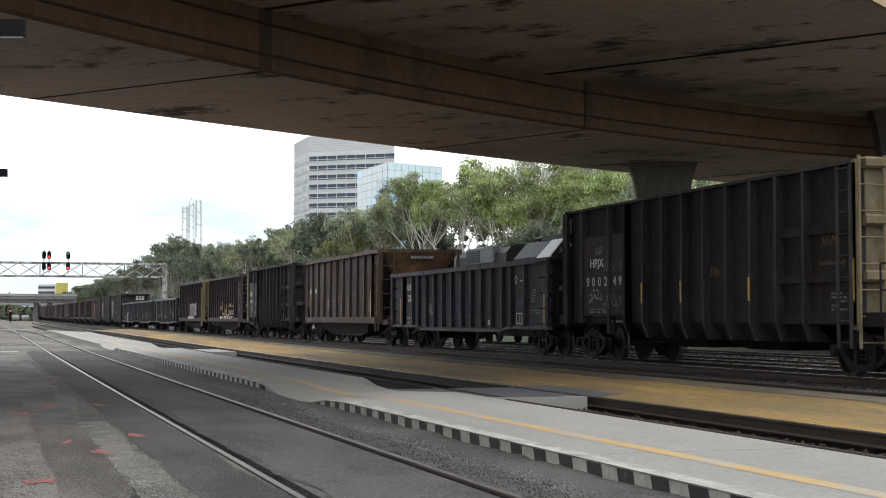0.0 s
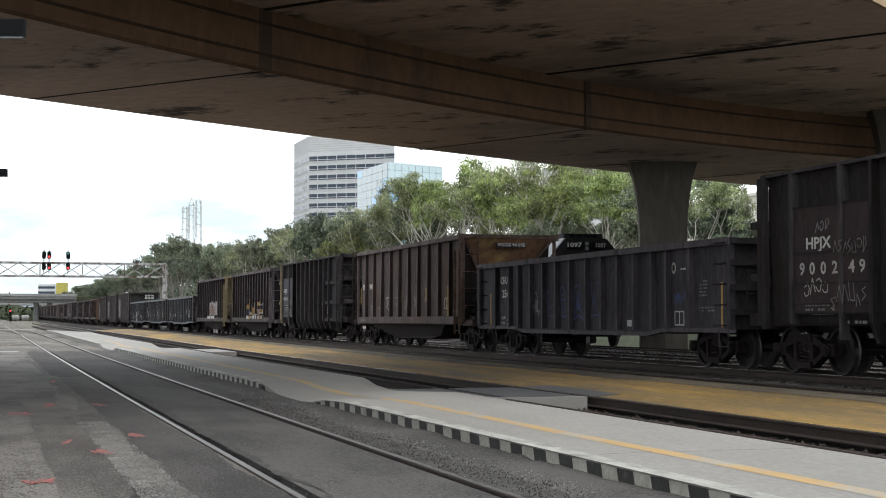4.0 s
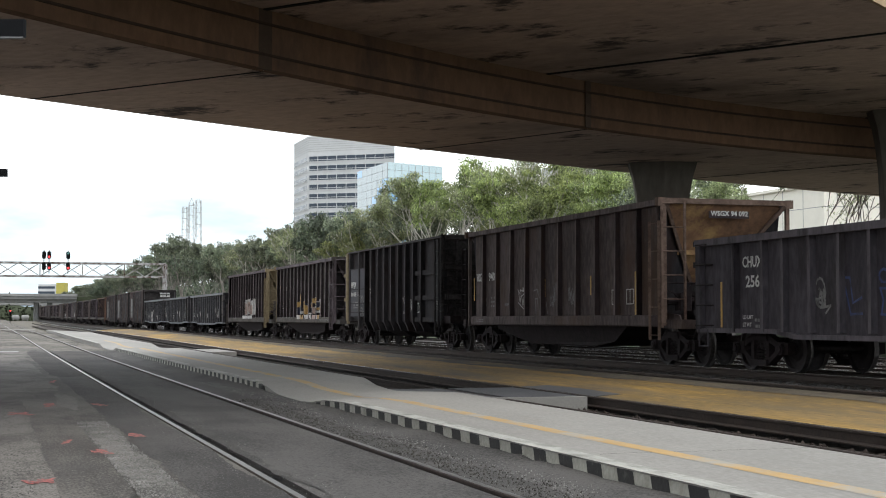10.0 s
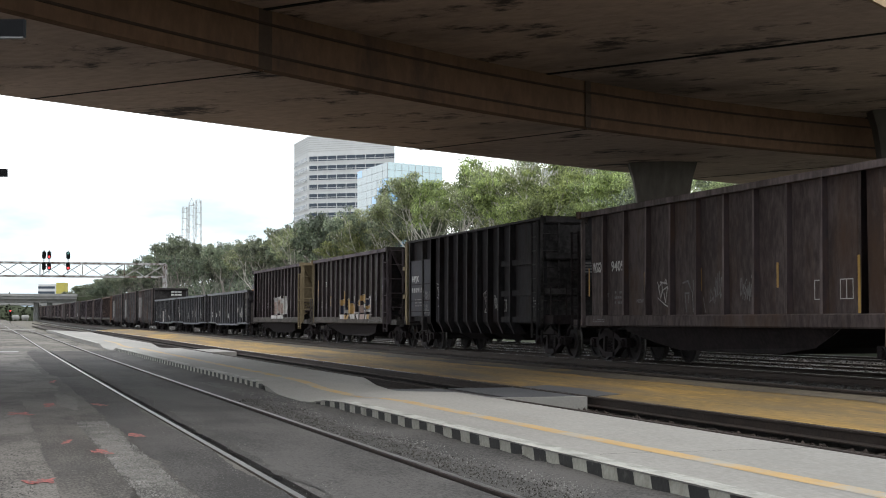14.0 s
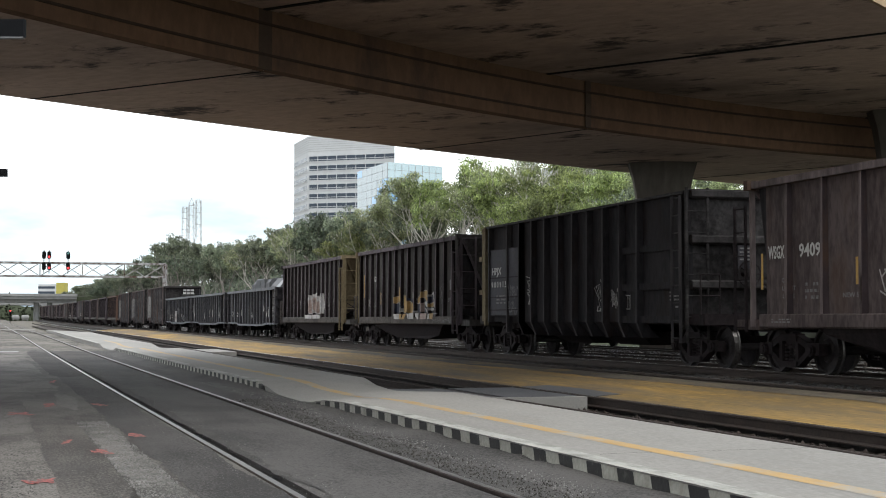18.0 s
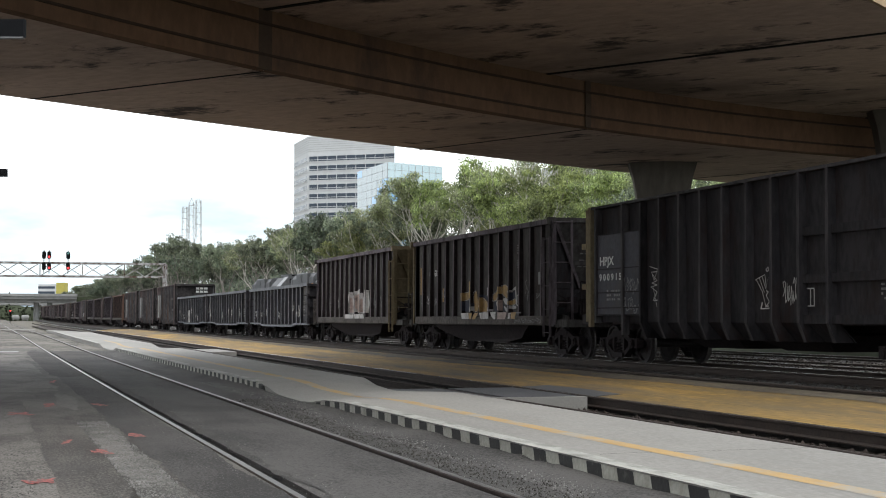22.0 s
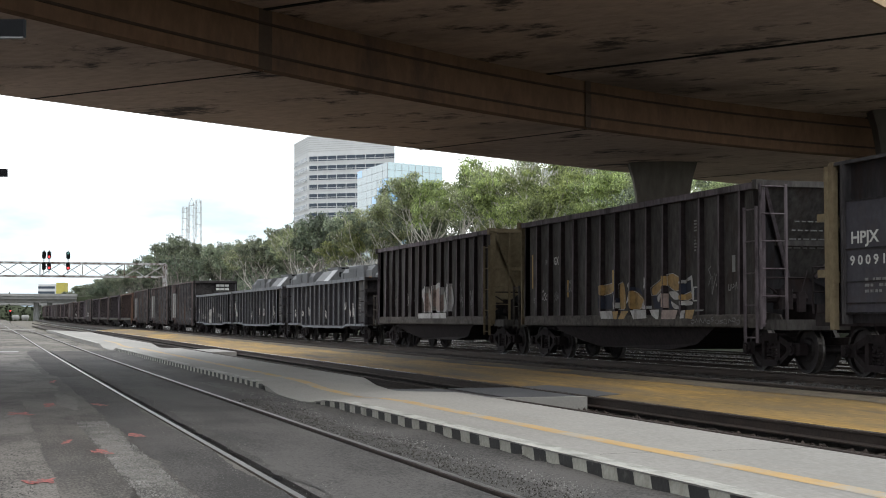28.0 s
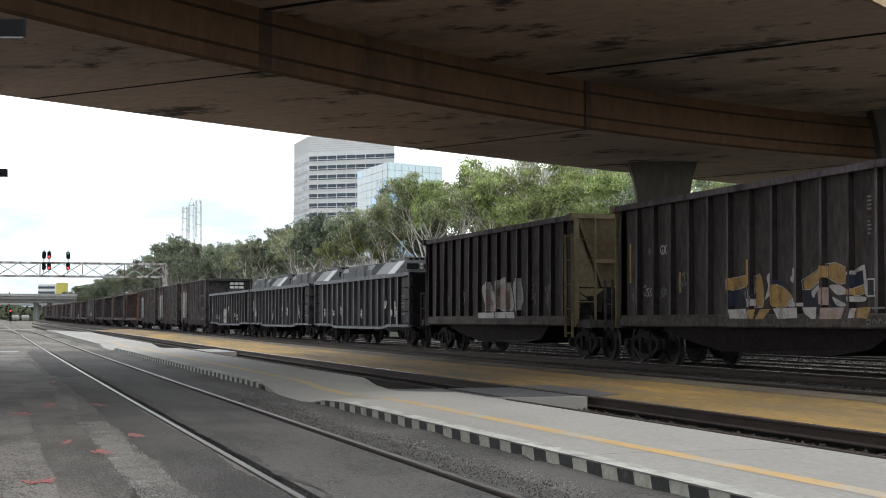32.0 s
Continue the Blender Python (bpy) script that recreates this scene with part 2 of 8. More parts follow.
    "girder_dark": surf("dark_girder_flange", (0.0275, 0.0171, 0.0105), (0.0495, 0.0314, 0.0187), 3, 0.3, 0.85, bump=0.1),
    "hedge": surf("dark_bank", (0.026, 0.0331, 0.0186), (0.0621, 0.0725, 0.0414), 2, 0.3, 0.95, bump=0.5),
    "coping": surf("worn_white_coping", (0.27, 0.265, 0.24), (0.44, 0.43, 0.395), 30, 3.0, 0.85, bump=0.1, stain=(0.20, 0.195, 0.178), stain_scale=3.5, stain_amount=0.62, stretch=(1, 0.4, 1)),
    "red_car": surf("rust_red_wagon_paint", (0.075, 0.046, 0.036), (0.13, 0.08, 0.06), 9, 0.8, 0.7, bump=0.12, stain=(0.05, 0.03, 0.025), stain_scale=1.4, stain_amount=0.35, stretch=(1, 1, 0.35), spec=0.1),
    "rust_end": surf("rusty_end_sheet", (0.092, 0.054, 0.036), (0.215, 0.124, 0.071), 7, 0.7, 0.8, bump=0.2, stain=(0.36, 0.235, 0.095), stain_scale=0.8, stain_amount=0.5, spec=0.1),
    "rust_rim": surf("pinkish_rust_rim", (0.0682, 0.0455, 0.0353), (0.155, 0.109, 0.0883), 9, 1.0, 0.8, bump=0.15, stain=(0.0455, 0.0273, 0.0194), stain_scale=1.8, stain_amount=0.45, spec=0.1),
    "spray_navy": surf("dark_blue_spray_paint", (0.008, 0.010, 0.022), (0.016, 0.019, 0.036), 12, 2.0, 0.7, bump=0),
    "sill_dust": surf("dusty_side_sill", (0.036, 0.031, 0.028), (0.085, 0.075, 0.068), 9, 1.0, 0.8, bump=0.1, stain=(0.02, 0.016, 0.014), stain_scale=1.6, stain_amount=0.4, span=0.09, spec=0.1),
    "end_scuffed": surf("scuffed_black_end", (0.0086, 0.00745, 0.00732), (0.0369, 0.0333, 0.0328), 7, 0.9, 0.7, bump=0.1, stain=(0.063, 0.0608, 0.0585), stain_scale=1.5, stain_amount=0.42, span=0.1, spec=0.1),
    "tan_end": surf("tan_end_sheet", (0.109, 0.086, 0.0529), (0.182, 0.146, 0.092), 7, 0.7, 0.8, bump=0.15, stain=(0.09, 0.065, 0.04), stain_scale=1.1, stain_amount=0.4, spec=0.1),
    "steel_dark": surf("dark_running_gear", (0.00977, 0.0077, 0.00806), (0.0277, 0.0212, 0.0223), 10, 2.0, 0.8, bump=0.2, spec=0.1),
    "wheel": surf("wheel_steel", (0.019, 0.0165, 0.0169), (0.0435, 0.0384, 0.0385), 12, 2.0, 0.6, 0.2, 0.1, spec=0.1),
    "grey_panel": surf("grey_lettering_panel", (0.0326, 0.0313, 0.038), (0.0538, 0.0516, 0.0612), 8, 1.2, 0.65, bump=0.06, stain=(0.048, 0.0399, 0.0396), stain_scale=1.6, stain_amount=0.4, spec=0.1),
    "letter": surf("white_lettering", (0.357, 0.357, 0.34), (0.51, 0.51, 0.484), 20, 4, 0.7, bump=0, spec=0.1),
    "reflector": surf("yellow_reflector", (0.272, 0.15, 0.0204), (0.381, 0.224, 0.0408), 15, 3, 0.5, bump=0),
    "soffit": surf("soffit_concrete", (0.414, 0.312, 0.25), (0.618, 0.476, 0.382), 3, 0.15, 0.9, bump=0.1, stain=(0.075, 0.058, 0.052), stain_scale=0.46, stain_amount=0.5, stretch=(0.7, 1.15, 1), edge=0.075, turn=-51.5, broad=((0.09, 0.072, 0.062), 0.10, 0.49, 0.65)),
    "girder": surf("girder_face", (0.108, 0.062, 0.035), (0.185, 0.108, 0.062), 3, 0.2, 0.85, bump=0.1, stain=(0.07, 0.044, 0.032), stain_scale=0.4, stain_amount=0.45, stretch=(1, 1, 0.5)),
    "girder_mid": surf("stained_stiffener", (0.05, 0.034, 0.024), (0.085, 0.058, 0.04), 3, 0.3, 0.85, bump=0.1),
    "pier": surf("pier_concrete", (0.075, 0.066, 0.055), (0.13, 0.117, 0.098), 4, 0.4, 0.9, bump=0.12, stain=(0.09, 0.08, 0.07), stain_scale=0.8, stain_amount=0.4, stretch=(1, 1, 0.3)),
    "joint": plain("joint_gap", (0.02, 0.018, 0.016), 0.95),
    "bark": surf("eucalyptus_bark", (0.28, 0.26, 0.23), (0.60, 0.57, 0.52), 5, 1.0, 0.9, bump=0.3, stretch=(1, 1, 0.4)),
    "tower": surf("tower_cladding", (0.46, 0.47, 0.47), (0.54, 0.55, 0.55), 0.6, 0.05, 0.7, bump=0),
    "glass_dark": plain("tinted_window_glass", (0.04, 0.055, 0.075), 0.12, 0.0),
    "glass_blue": plain("blue_curtain_glass", (0.15, 0.27, 0.39), 0.05, 0.85),
    "glass_pale": plain("pale_window_glass", (0.22, 0.25, 0.28), 0.15, 0.0),
    "glass_white": plain("clouded_curtain_glass", (0.36, 0.44, 0.45), 0.08, 0.8),
    "glass_mid": plain("grey_curtain_glass", (0.20, 0.245, 0.25), 0.08, 0.8),
    "joint_pale": plain("pale_joint", (0.33, 0.33, 0.32), 0.9),
    "white_wall": surf("white_wall", (0.70, 0.67, 0.59), (0.77, 0.74, 0.655), 1.0, 0.08, 0.8, bump=0),
    "steel_pale": surf("galvanised_lattice", (0.234, 0.225, 0.216), (0.468, 0.468, 0.459), 6, 0.9, 0.6, 0.1, 0.05, stain=(0.075, 0.045, 0.03), stain_scale=1.6, stain_amount=0.72),
    "loco_dark": surf("dark_grey_locomotive_paint", (0.008, 0.008, 0.009), (0.017, 0.017, 0.018), 6, 0.7, 0.55, bump=0.05, spec=0.1),
    "loco_grey": surf("grey_locomotive_roof", (0.055, 0.056, 0.058), (0.10, 0.101, 0.104), 6, 0.7, 0.5, bump=0.05, stain=(0.08, 0.075, 0.07), stain_scale=1, stain_amount=0.35, spec=0.1),
    "loco_pale": surf("pale_grey_locomotive_panel", (0.182, 0.185, 0.189), (0.26, 0.263, 0.267), 6, 0.9, 0.4, bump=0.03, spec=0.1),
    "loco_orange": surf("orange_locomotive_stripe", (0.36, 0.14, 0.035), (0.48, 0.20, 0.05), 6, 0.9, 0.5, bump=0.03, spec=0.1),
    "red_mark": surf("red_survey_paint", (0.36, 0.095, 0.085), (0.52, 0.15, 0.135), 30, 6, 0.9, bump=0.3, stain=(0.10, 0.08, 0.075), stain_scale=22, stain_amount=0.8, edge=0.16),
    "white_mark": surf("white_road_paint", (0.25, 0.25, 0.245), (0.42, 0.42, 0.405), 30, 3, 0.85, bump=0, stain=(0.13, 0.125, 0.12), stain_scale=2.5, stain_amount=0.5),
    "signal_red": plain("red_signal_lens", (0.9, 0.045, 0.05), 0.3, 0, 1.6),
    "signal_black": plain("signal_housing", (0.006, 0.0065, 0.007), 0.85, spec=0.05),
    "signal_dim": plain("unlit_signal_lens", (0.12, 0.28, 0.26), 0.25),
    "yellow_wall": surf("yellow_wall", (0.375, 0.33, 0.075), (0.435, 0.39, 0.105), 1.0, 0.2, 0.8, bump=0),
    # Haze is mixed into the hills' own colour.
    "hill": surf("hazy_hill", (0.36, 0.44, 0.52), (0.42, 0.50, 0.58), 0.01, 0.002, 1.0, bump=0),
    "far_deck": surf("far_bridge_concrete", (0.202, 0.202, 0.193), (0.294, 0.294, 0.285), 1, 0.1, 0.9, bump=0),
}


def leaf_material(name, dark, light):
    m = bpy.data.materials.new(name)
    m.use_nodes = True
    n, l = m.node_tree.nodes, m.node_tree.links
    b = n["Principled BSDF"]
    geo = n.new("ShaderNodeNewGeometry")
    info = n.new("ShaderNodeObjectInfo")
    ramp = n.new("ShaderNodeValToRGB")
    ramp.color_ramp.elements[0].color, ramp.color_ramp.elements[1].color = (*dark, 1), (*light, 1)
    l.new(geo.outputs["Random Per Island"], ramp.inputs["Fac"])
    hsv = n.new("ShaderNodeHueSaturation")
    mr = n.new("ShaderNodeMapRange")
    mr.inputs["To Min"].default_value, mr.inputs["To Max"].default_value = 0.7, 1.25
    l.new(info.outputs["Random"], mr.inputs["Value"])
    l.new(mr.outputs["Result"], hsv.inputs["Value"])
    mr2 = n.new("ShaderNodeMapRange")
    mr2.inputs["To Min"].default_value, mr2.inputs["To Max"].default_value = 0.475, 0.51
    l.new(info.outputs["Random"], mr2.inputs["Value"])
    l.new(mr2.outputs["Result"], hsv.inputs["Hue"])
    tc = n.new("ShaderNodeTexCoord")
    # Noise lightens and darkens tufts, standing in for lit and shaded leaves.
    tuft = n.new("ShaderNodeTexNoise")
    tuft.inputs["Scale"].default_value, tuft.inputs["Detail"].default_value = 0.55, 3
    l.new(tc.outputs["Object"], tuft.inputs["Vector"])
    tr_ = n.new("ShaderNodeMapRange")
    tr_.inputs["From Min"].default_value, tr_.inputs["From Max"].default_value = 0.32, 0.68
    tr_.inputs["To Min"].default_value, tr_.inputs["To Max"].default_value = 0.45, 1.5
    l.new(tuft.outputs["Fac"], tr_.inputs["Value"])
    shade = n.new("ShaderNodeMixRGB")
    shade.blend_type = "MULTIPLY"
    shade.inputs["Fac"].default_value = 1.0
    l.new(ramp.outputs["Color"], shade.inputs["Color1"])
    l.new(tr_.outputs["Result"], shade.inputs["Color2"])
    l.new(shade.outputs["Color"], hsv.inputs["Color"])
    l.new(hsv.outputs["Color"], b.inputs["Base Color"])
    b.inputs["Roughness"].default_value = 0.55
    tr = n.new("ShaderNodeBsdfTranslucent")
    l.new(hsv.outputs["Color"], tr.inputs["Color"])
    mx = n.new("ShaderNodeMixShader")
    mx.inputs["Fac"].default_value = 0.28
    l.new(b.outputs[0], mx.inputs[1])
    l.new(tr.outputs[0], mx.inputs[2])
    l.new(mx.outputs[0], n["Material Output"].inputs["Surface"])
    return m


M["leaf"] = leaf_material("eucalyptus_leaf", (0.066, 0.086, 0.042), (0.39, 0.44, 0.22))
M["leaf_bright"] = leaf_material("bright_leaf", (0.068, 0.098, 0.036), (0.41, 0.49, 0.18))
M["leaf_mid"] = leaf_material("olive_leaf", (0.055, 0.072, 0.048), (0.25, 0.285, 0.185))
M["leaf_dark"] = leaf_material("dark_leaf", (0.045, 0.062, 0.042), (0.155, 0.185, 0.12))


# ---- building blocks ----
def part(name, bm, material, parent=None, label="", at=None, smooth=False):
    """Links a bmesh as one mesh object, under a thing or a part."""
    me = bpy.data.meshes.new(name)
    bm.to_mesh(me)
    bm.free()
    if smooth:
        me.polygons.foreach_set("use_smooth", [True] * len(me.polygons))
    me.materials.append(M[material] if isinstance(material, str) else material)
    ob = new(name, me)
    if parent is not None:
        ob.parent = parent
    if at is not None:
        ob.matrix_basis = at if isinstance(at, Matrix) else Matrix.Translation(at)
    if label:
        ob["label"] = label
    return ob


def again(ob, parent, at):
    """Another piece on the same mesh."""
    o = new(ob.name.split(".")[0], ob.data)
    o.parent = parent
    o.matrix_basis = at if isinstance(at, Matrix) else Matrix.Translation(at)
    if "label" in ob:
        o["label"] = ob["label"]
    return o


def hexa(bm, a, b):
    """A solid between two quads, a below (or before) b, both in the same turn."""
    va, vb = [bm.verts.new(p) for p in a], [bm.verts.new(p) for p in b]
    bm.faces.new(va[::-1])
    bm.faces.new(vb)
    for i in range(len(va)):
        j = (i + 1) % len(va)
        bm.faces.new((va[i], va[j], vb[j], vb[i]))


def box(bm, x0, x1, y0, y1, z0, z1, c=0.0):
    """A block, its upright edges chamfered by c."""
    if c:
        q = [(x0 + c, y0), (x1 - c, y0), (x1, y0 + c), (x1, y1 - c), (x1 - c, y1), (x0 + c, y1), (x0, y1 - c), (x0, y0 + c)]
    else:
        q = [(x0, y0), (x1, y0), (x1, y1), (x0, y1)]
    hexa(bm, [(x, y, z0) for x, y in q], [(x, y, z1) for x, y in q])


def slab_x(bm, prof, x0, x1):
    """A profile of (y, z) drawn out along x."""
    hexa(bm, [(x0, y, z) for y, z in prof], [(x1, y, z) for y, z in prof])


def slab_y(bm, prof, y0, y1):
    """A profile of (x, z) drawn out along y."""
    hexa(bm, [(x, y1, z) for x, z in prof], [(x, y0, z) for x, z in prof])


def rod(bm, p, q, r, seg=6, r2=None):
    p, q = Vector(p), Vector(q)
    d = (q - p).normalized()
    u = d.orthogonal().normalized()
    v = d.cross(u)
    r2 = r if r2 is None else r2
    ring = [(math.cos(2 * math.pi * i / seg), math.sin(2 * math.pi * i / seg)) for i in range(seg)]
    hexa(bm, [p + (u * c + v * s) * r for c, s in ring], [q + (u * c + v * s) * r2 for c, s in ring])


def empty(name, m=None, **tags):
    ob = new(name)
    ob.empty_display_size = 0.2
    if m is not None:
        ob.matrix_basis = m
    return tagged(ob, **tags)


def BM():
    return bmesh.new()


def text_mesh(body, size, space=1.0, bold=0.022):
    cu = bpy.data.curves.new("lettering", "FONT")
    cu.body, cu.size, cu.align_x, cu.align_y = body, size, "LEFT", "BOTTOM"
    cu.extrude = 0.001
    cu.offset = size * bold
    cu.space_character = space
    cu.resolution_u = 2
    ob = bpy.data.objects.new("lettering", cu)
    scene.collection.objects.link(ob)
    dg = bpy.context.evaluated_depsgraph_get()
    me = bpy.data.meshes.new_from_object(ob.evaluated_get(dg))
    bpy.data.objects.remove(ob)
    return me


# ---- ground ----
def strip(name, x0, x1, y0, y1, z0, z1, material, label, category, parent=None, bottom=-0.35, wob=0.0, up=rise):
    """A long bed of ground from x0 to x1, z0 and z1 at those sides, that follows the climb of the line."""
    bm = BM()
    ys = []
    y = y0
    while y < y1:
        ys.append(y)
        y += 4 if y < 80 else (15 if y < 300 else 60)
    ys.append(y1)
    rows = []
    for y in ys:
        w0, w1 = (noise.noise((x0, y * 0.35, 0)) * wob, noise.noise((x1, y * 0.35, 5)) * wob) if wob else (0, 0)
        r = up(y)
        rows.append([bm.verts.new(p) for p in ((x0 + w0, y, bottom + r), (x0 + w0, y, z0 + r), (x1 + w1, y, z1 + r), (x1 + w1, y, bottom + r))])
    for a, b in zip(rows, rows[1:]):
        for i in range(3):
            bm.faces.new((a[i], a[i + 1], b[i + 1], b[i]))
    bm.faces.new(rows[0])
    bm.faces.new(rows[-1][::-1])
    bmesh.ops.recalc_face_normals(bm, faces=bm.faces[:])
    ob = part(name, bm, material, parent)
    if parent is None:
        tagged(ob, label, category, kind="structure")
    return ob


# one sheet of soil and gravel to the horizon
bm = BM()
xs = [-3000, -800, -250, -100, -40, 0, 15, 40, 80, 200, 800, 3000]
yy = [-400, -100, -20, 0, 20, 40, 60, 80, 110, 150, 200, 260, 330, 400, 480, 700, 1200, 2200, 4200]
grid = [[bm.verts.new((x, y, -0.30 + line_rise(y))) for x in xs] for y in yy]
for a, b in zip(grid, grid[1:]):
    for i in range(len(xs) - 1):
        bm.faces.new((a[i], a[i + 1], b[i + 1], b[i]))
tagged(part("ground", bm, "soil"), "bare brown soil and gravel stretching to the horizon", "ground", kind="structure")

A1, A2 = 2.165, 3.664
strip("road", -60, A1 - 0.04, -25, 66, -0.012, -0.012, "asphalt", "worn dark grey asphalt beside the embedded rails", "asphalt", bottom=-0.25)
strip("road_between_rails", A1 + 0.15, A2 - 0.105, -25, 60, -0.012, -0.012, "asphalt_new", "dark asphalt between the embedded rails", "asphalt", bottom=-0.25)
strip("road_by_platform", A2 + 0.04, 4.66, -25, 60, -0.012, 0.0, "asphalt_new", "dark gritty asphalt along the platform kerb", "asphalt", bottom=-0.25)
strip("flangeway", A1 - 0.05, A2 + 0.05, -25, 60, -0.05, -0.05, "flange_dirt", "dark flangeway floor", "flangeway", bottom=-0.25)


def rail(name, x, y0, y1, top, label, head="steel_run", step=12.0, up=rise):
    """A flat-bottomed rail: foot, web and head, with a bright running face."""
    ob = empty(name, None, label=label, category="rail", kind="structure")
    prof = [(-0.07, -0.17), (0.07, -0.17), (0.07, -0.155), (0.012, -0.135), (0.012, -0.045), (0.036, -0.032), (0.036, -0.006), (0.028, -0.001), (-0.028, -0.001), (-0.036, -0.006), (-0.036, -0.032), (-0.012, -0.045), (-0.012, -0.135), (-0.07, -0.155)]
    body, run = BM(), BM()
    ys, y = [], y0
    while y < y1:
        ys.append(y)
        y += step if y < 100 else step * 4
    ys.append(y1)
    for bmx, pr in ((body, prof), (run, [(-0.026, -0.004), (0.026, -0.004), (0.026, 0.002), (-0.026, 0.002)])):
        rings = [[bmx.verts.new((x + px, y, top + pz + up(y))) for px, pz in pr] for y in ys]
        for a, b in zip(rings, rings[1:]):
            for i in range(len(pr)):
                j = (i + 1) % len(pr)
                bmx.faces.new((a[i], a[j], b[j], b[i]))
        bmx.faces.new(rings[0])
        bmx.faces.new(rings[-1][::-1])
        bmesh.ops.recalc_face_normals(bmx, faces=bmx.faces[:])
    part("rail_body", body, "rail_rust", ob)
    part("rail_head", run, head, ob)
    return ob


rail("rail_1", A1, -25, 300, 0.0, "polished steel rail sunk in asphalt", head="steel_dull")
rail("rail_2", A2, -25, 300, 0.0, "dull steel rail sunk in asphalt", head="rail_worn")

# platform between the near and the middle track, with dips at the crossings
PX0, PX1, PZ = 4.62, 6.93, 0.15


def platform_top(y, side):
    """Height of the platform's kerb on the near (0) or far (1) side."""
    if side == 0:
        d = max(0.0, 1 - abs(y - 23.6) / 3.0)
        d2 = max(0.0, 1 - abs(y - 62.5) / 5.0)
        return PZ - 0.15 * min(1, 1.7 * d) - 0.14 * min(1, 1.8 * d2)
    d = max(0.0, 1 - abs(y - 25.3) / 2.6)
    d2 = max(0.0, 1 - abs(y - 62) / 5.0)
    return PZ - 0.14 * min(1, 2.2 * d) - 0.12 * min(1, 1.8 * d2)


def crown(y):
    """Heights of the platform's two inner lines."""
    a, b = platform_top(y, 0), platform_top(y, 1)
    return PZ - 0.45 * (PZ - a) + rise(y), PZ - 0.45 * (PZ - b) + rise(y)


plat = empty("platform", None, label="narrow grey concrete platform between two tracks", category="platform", kind="structure")
bm = BM()
ys = [-20, -8] + [0 + 1.0 * i for i in range(80)] + [84, 92, 100, 110, 122, 130]
rows = []
for y in ys:
    r = rise(y)
    za, zb = platform_top(y, 0) + r, platform_top(y, 1) + r
    w = 1.0 if y < 112 else max(0.05, (130 - y) / 18)
    x0, x1 = PX0 + 0.06, PX0 + (PX1 - PX0) * w
    xm0, xm1 = x0 + 0.75 * w, x0 + 1.55 * w
    zm0, zm1 = crown(y)
    rows.append([bm.verts.new(p) for p in ((x0, y, -0.25), (x0, y, za), (xm0, y, zm0), (xm1, y, zm1), (x1, y, zb), (x1, y, -0.25))])
for a, b in zip(rows, rows[1:]):
    for i in range(5):
        bm.faces.new((a[i], a[i + 1], b[i + 1], b[i]))
bmesh.ops.recalc_face_normals(bm, faces=bm.faces[:])
part("platform_slab", bm, "concrete", plat)

# the painted kerb: a coping line and black and white blocks
KERB = 0.305
n = 0
y = 3.0
while y < 62:
    if not (21.3 < y < 25.9) and not (58.2 < y):
        t0, t1 = platform_top(y, 0), platform_top(y + KERB, 0)
        bm = BM()
        r = rise(y)
        lo = -0.02
        lean = 0.085
        hexa(bm, [(PX0 - 0.012, y - lean, lo + r), (PX0 + 0.07, y - lean, lo + r), (PX0 + 0.07, y - lean + KERB - 0.004, lo + r), (PX0 - 0.012, y - lean + KERB - 0.004, lo + r)],
             [(PX0, y, t0 - 0.012 + r), (PX0 + 0.05, y, t0 - 0.012 + r), (PX0 + 0.05, y + KERB - 0.006, t1 - 0.012 + r), (PX0, y + KERB - 0.006, t1 - 0.012 + r)])
        part("kerb_block", bm, "kerb_white" if n % 2 else "kerb_black", plat)
    n += 1
    y += KERB
bm = BM()
y = 3.0
while y < 110:
    if not (21.0 < y < 26.2) and not (57.5 < y < 67):
        t0, t1, r0, r1 = platform_top(y, 0), platform_top(y + 1.2, 0), rise(y), rise(y + 1.2)
        hexa(bm, [(PX0 + 0.004, y, t0 - 0.01 + r0), (PX0 + 0.19, y, t0 - 0.01 + r0), (PX0 + 0.19, y + 1.194, t1 - 0.01 + r1), (PX0 + 0.004, y + 1.194, t1 - 0.01 + r1)],
             [(PX0 - 0.008, y, t0 + 0.005 + r0), (PX0 + 0.18, y, t0 + 0.007 + r0), (PX0 + 0.18, y + 1.194, t1 + 0.007 + r1), (PX0 - 0.008, y + 1.194, t1 + 0.005 + r1)])
    y += 1.2
part("kerb_coping", bm, "coping", plat, "worn white kerb edge")
# crumbled asphalt heaped against the kerb
bm = BM()
rows, y = [], 3.0
while y < 57.5:
    gap = min(1.0, max(0.0, (abs(y - 23.6) - 1.2) / 1.4))
    up = 0.050 + 0.030 * noise.noise((y * 0.8, 2, 0)) + 0.022 * noise.noise((y * 3.1, 5, 0))
    w = 0.55 + 0.25 * noise.noise((y * 0.5, 8, 0))
    rows.append([bm.verts.new((x, y, z + rise(y))) for x, z in ((PX0 - w, -0.014), (PX0 - w * 0.5, -0.004 + 0.25 * up * gap), (PX0 - 0.12, max(0.0, up * 0.72 * gap)), (PX0 + 0.02, max(0.0, up * gap)))])
    y += 0.16
for a, b in zip(rows, rows[1:]):
    for i in range(3):
        bm.faces.new((a[i], b[i], b[i + 1], a[i + 1]))
bmesh.ops.recalc_face_normals(bm, faces=bm.faces[:])
tagged(part("kerb_berm", bm, "asphalt_new", smooth=True), "crumbled dark asphalt heaped against the kerb", "asphalt", kind="structure")
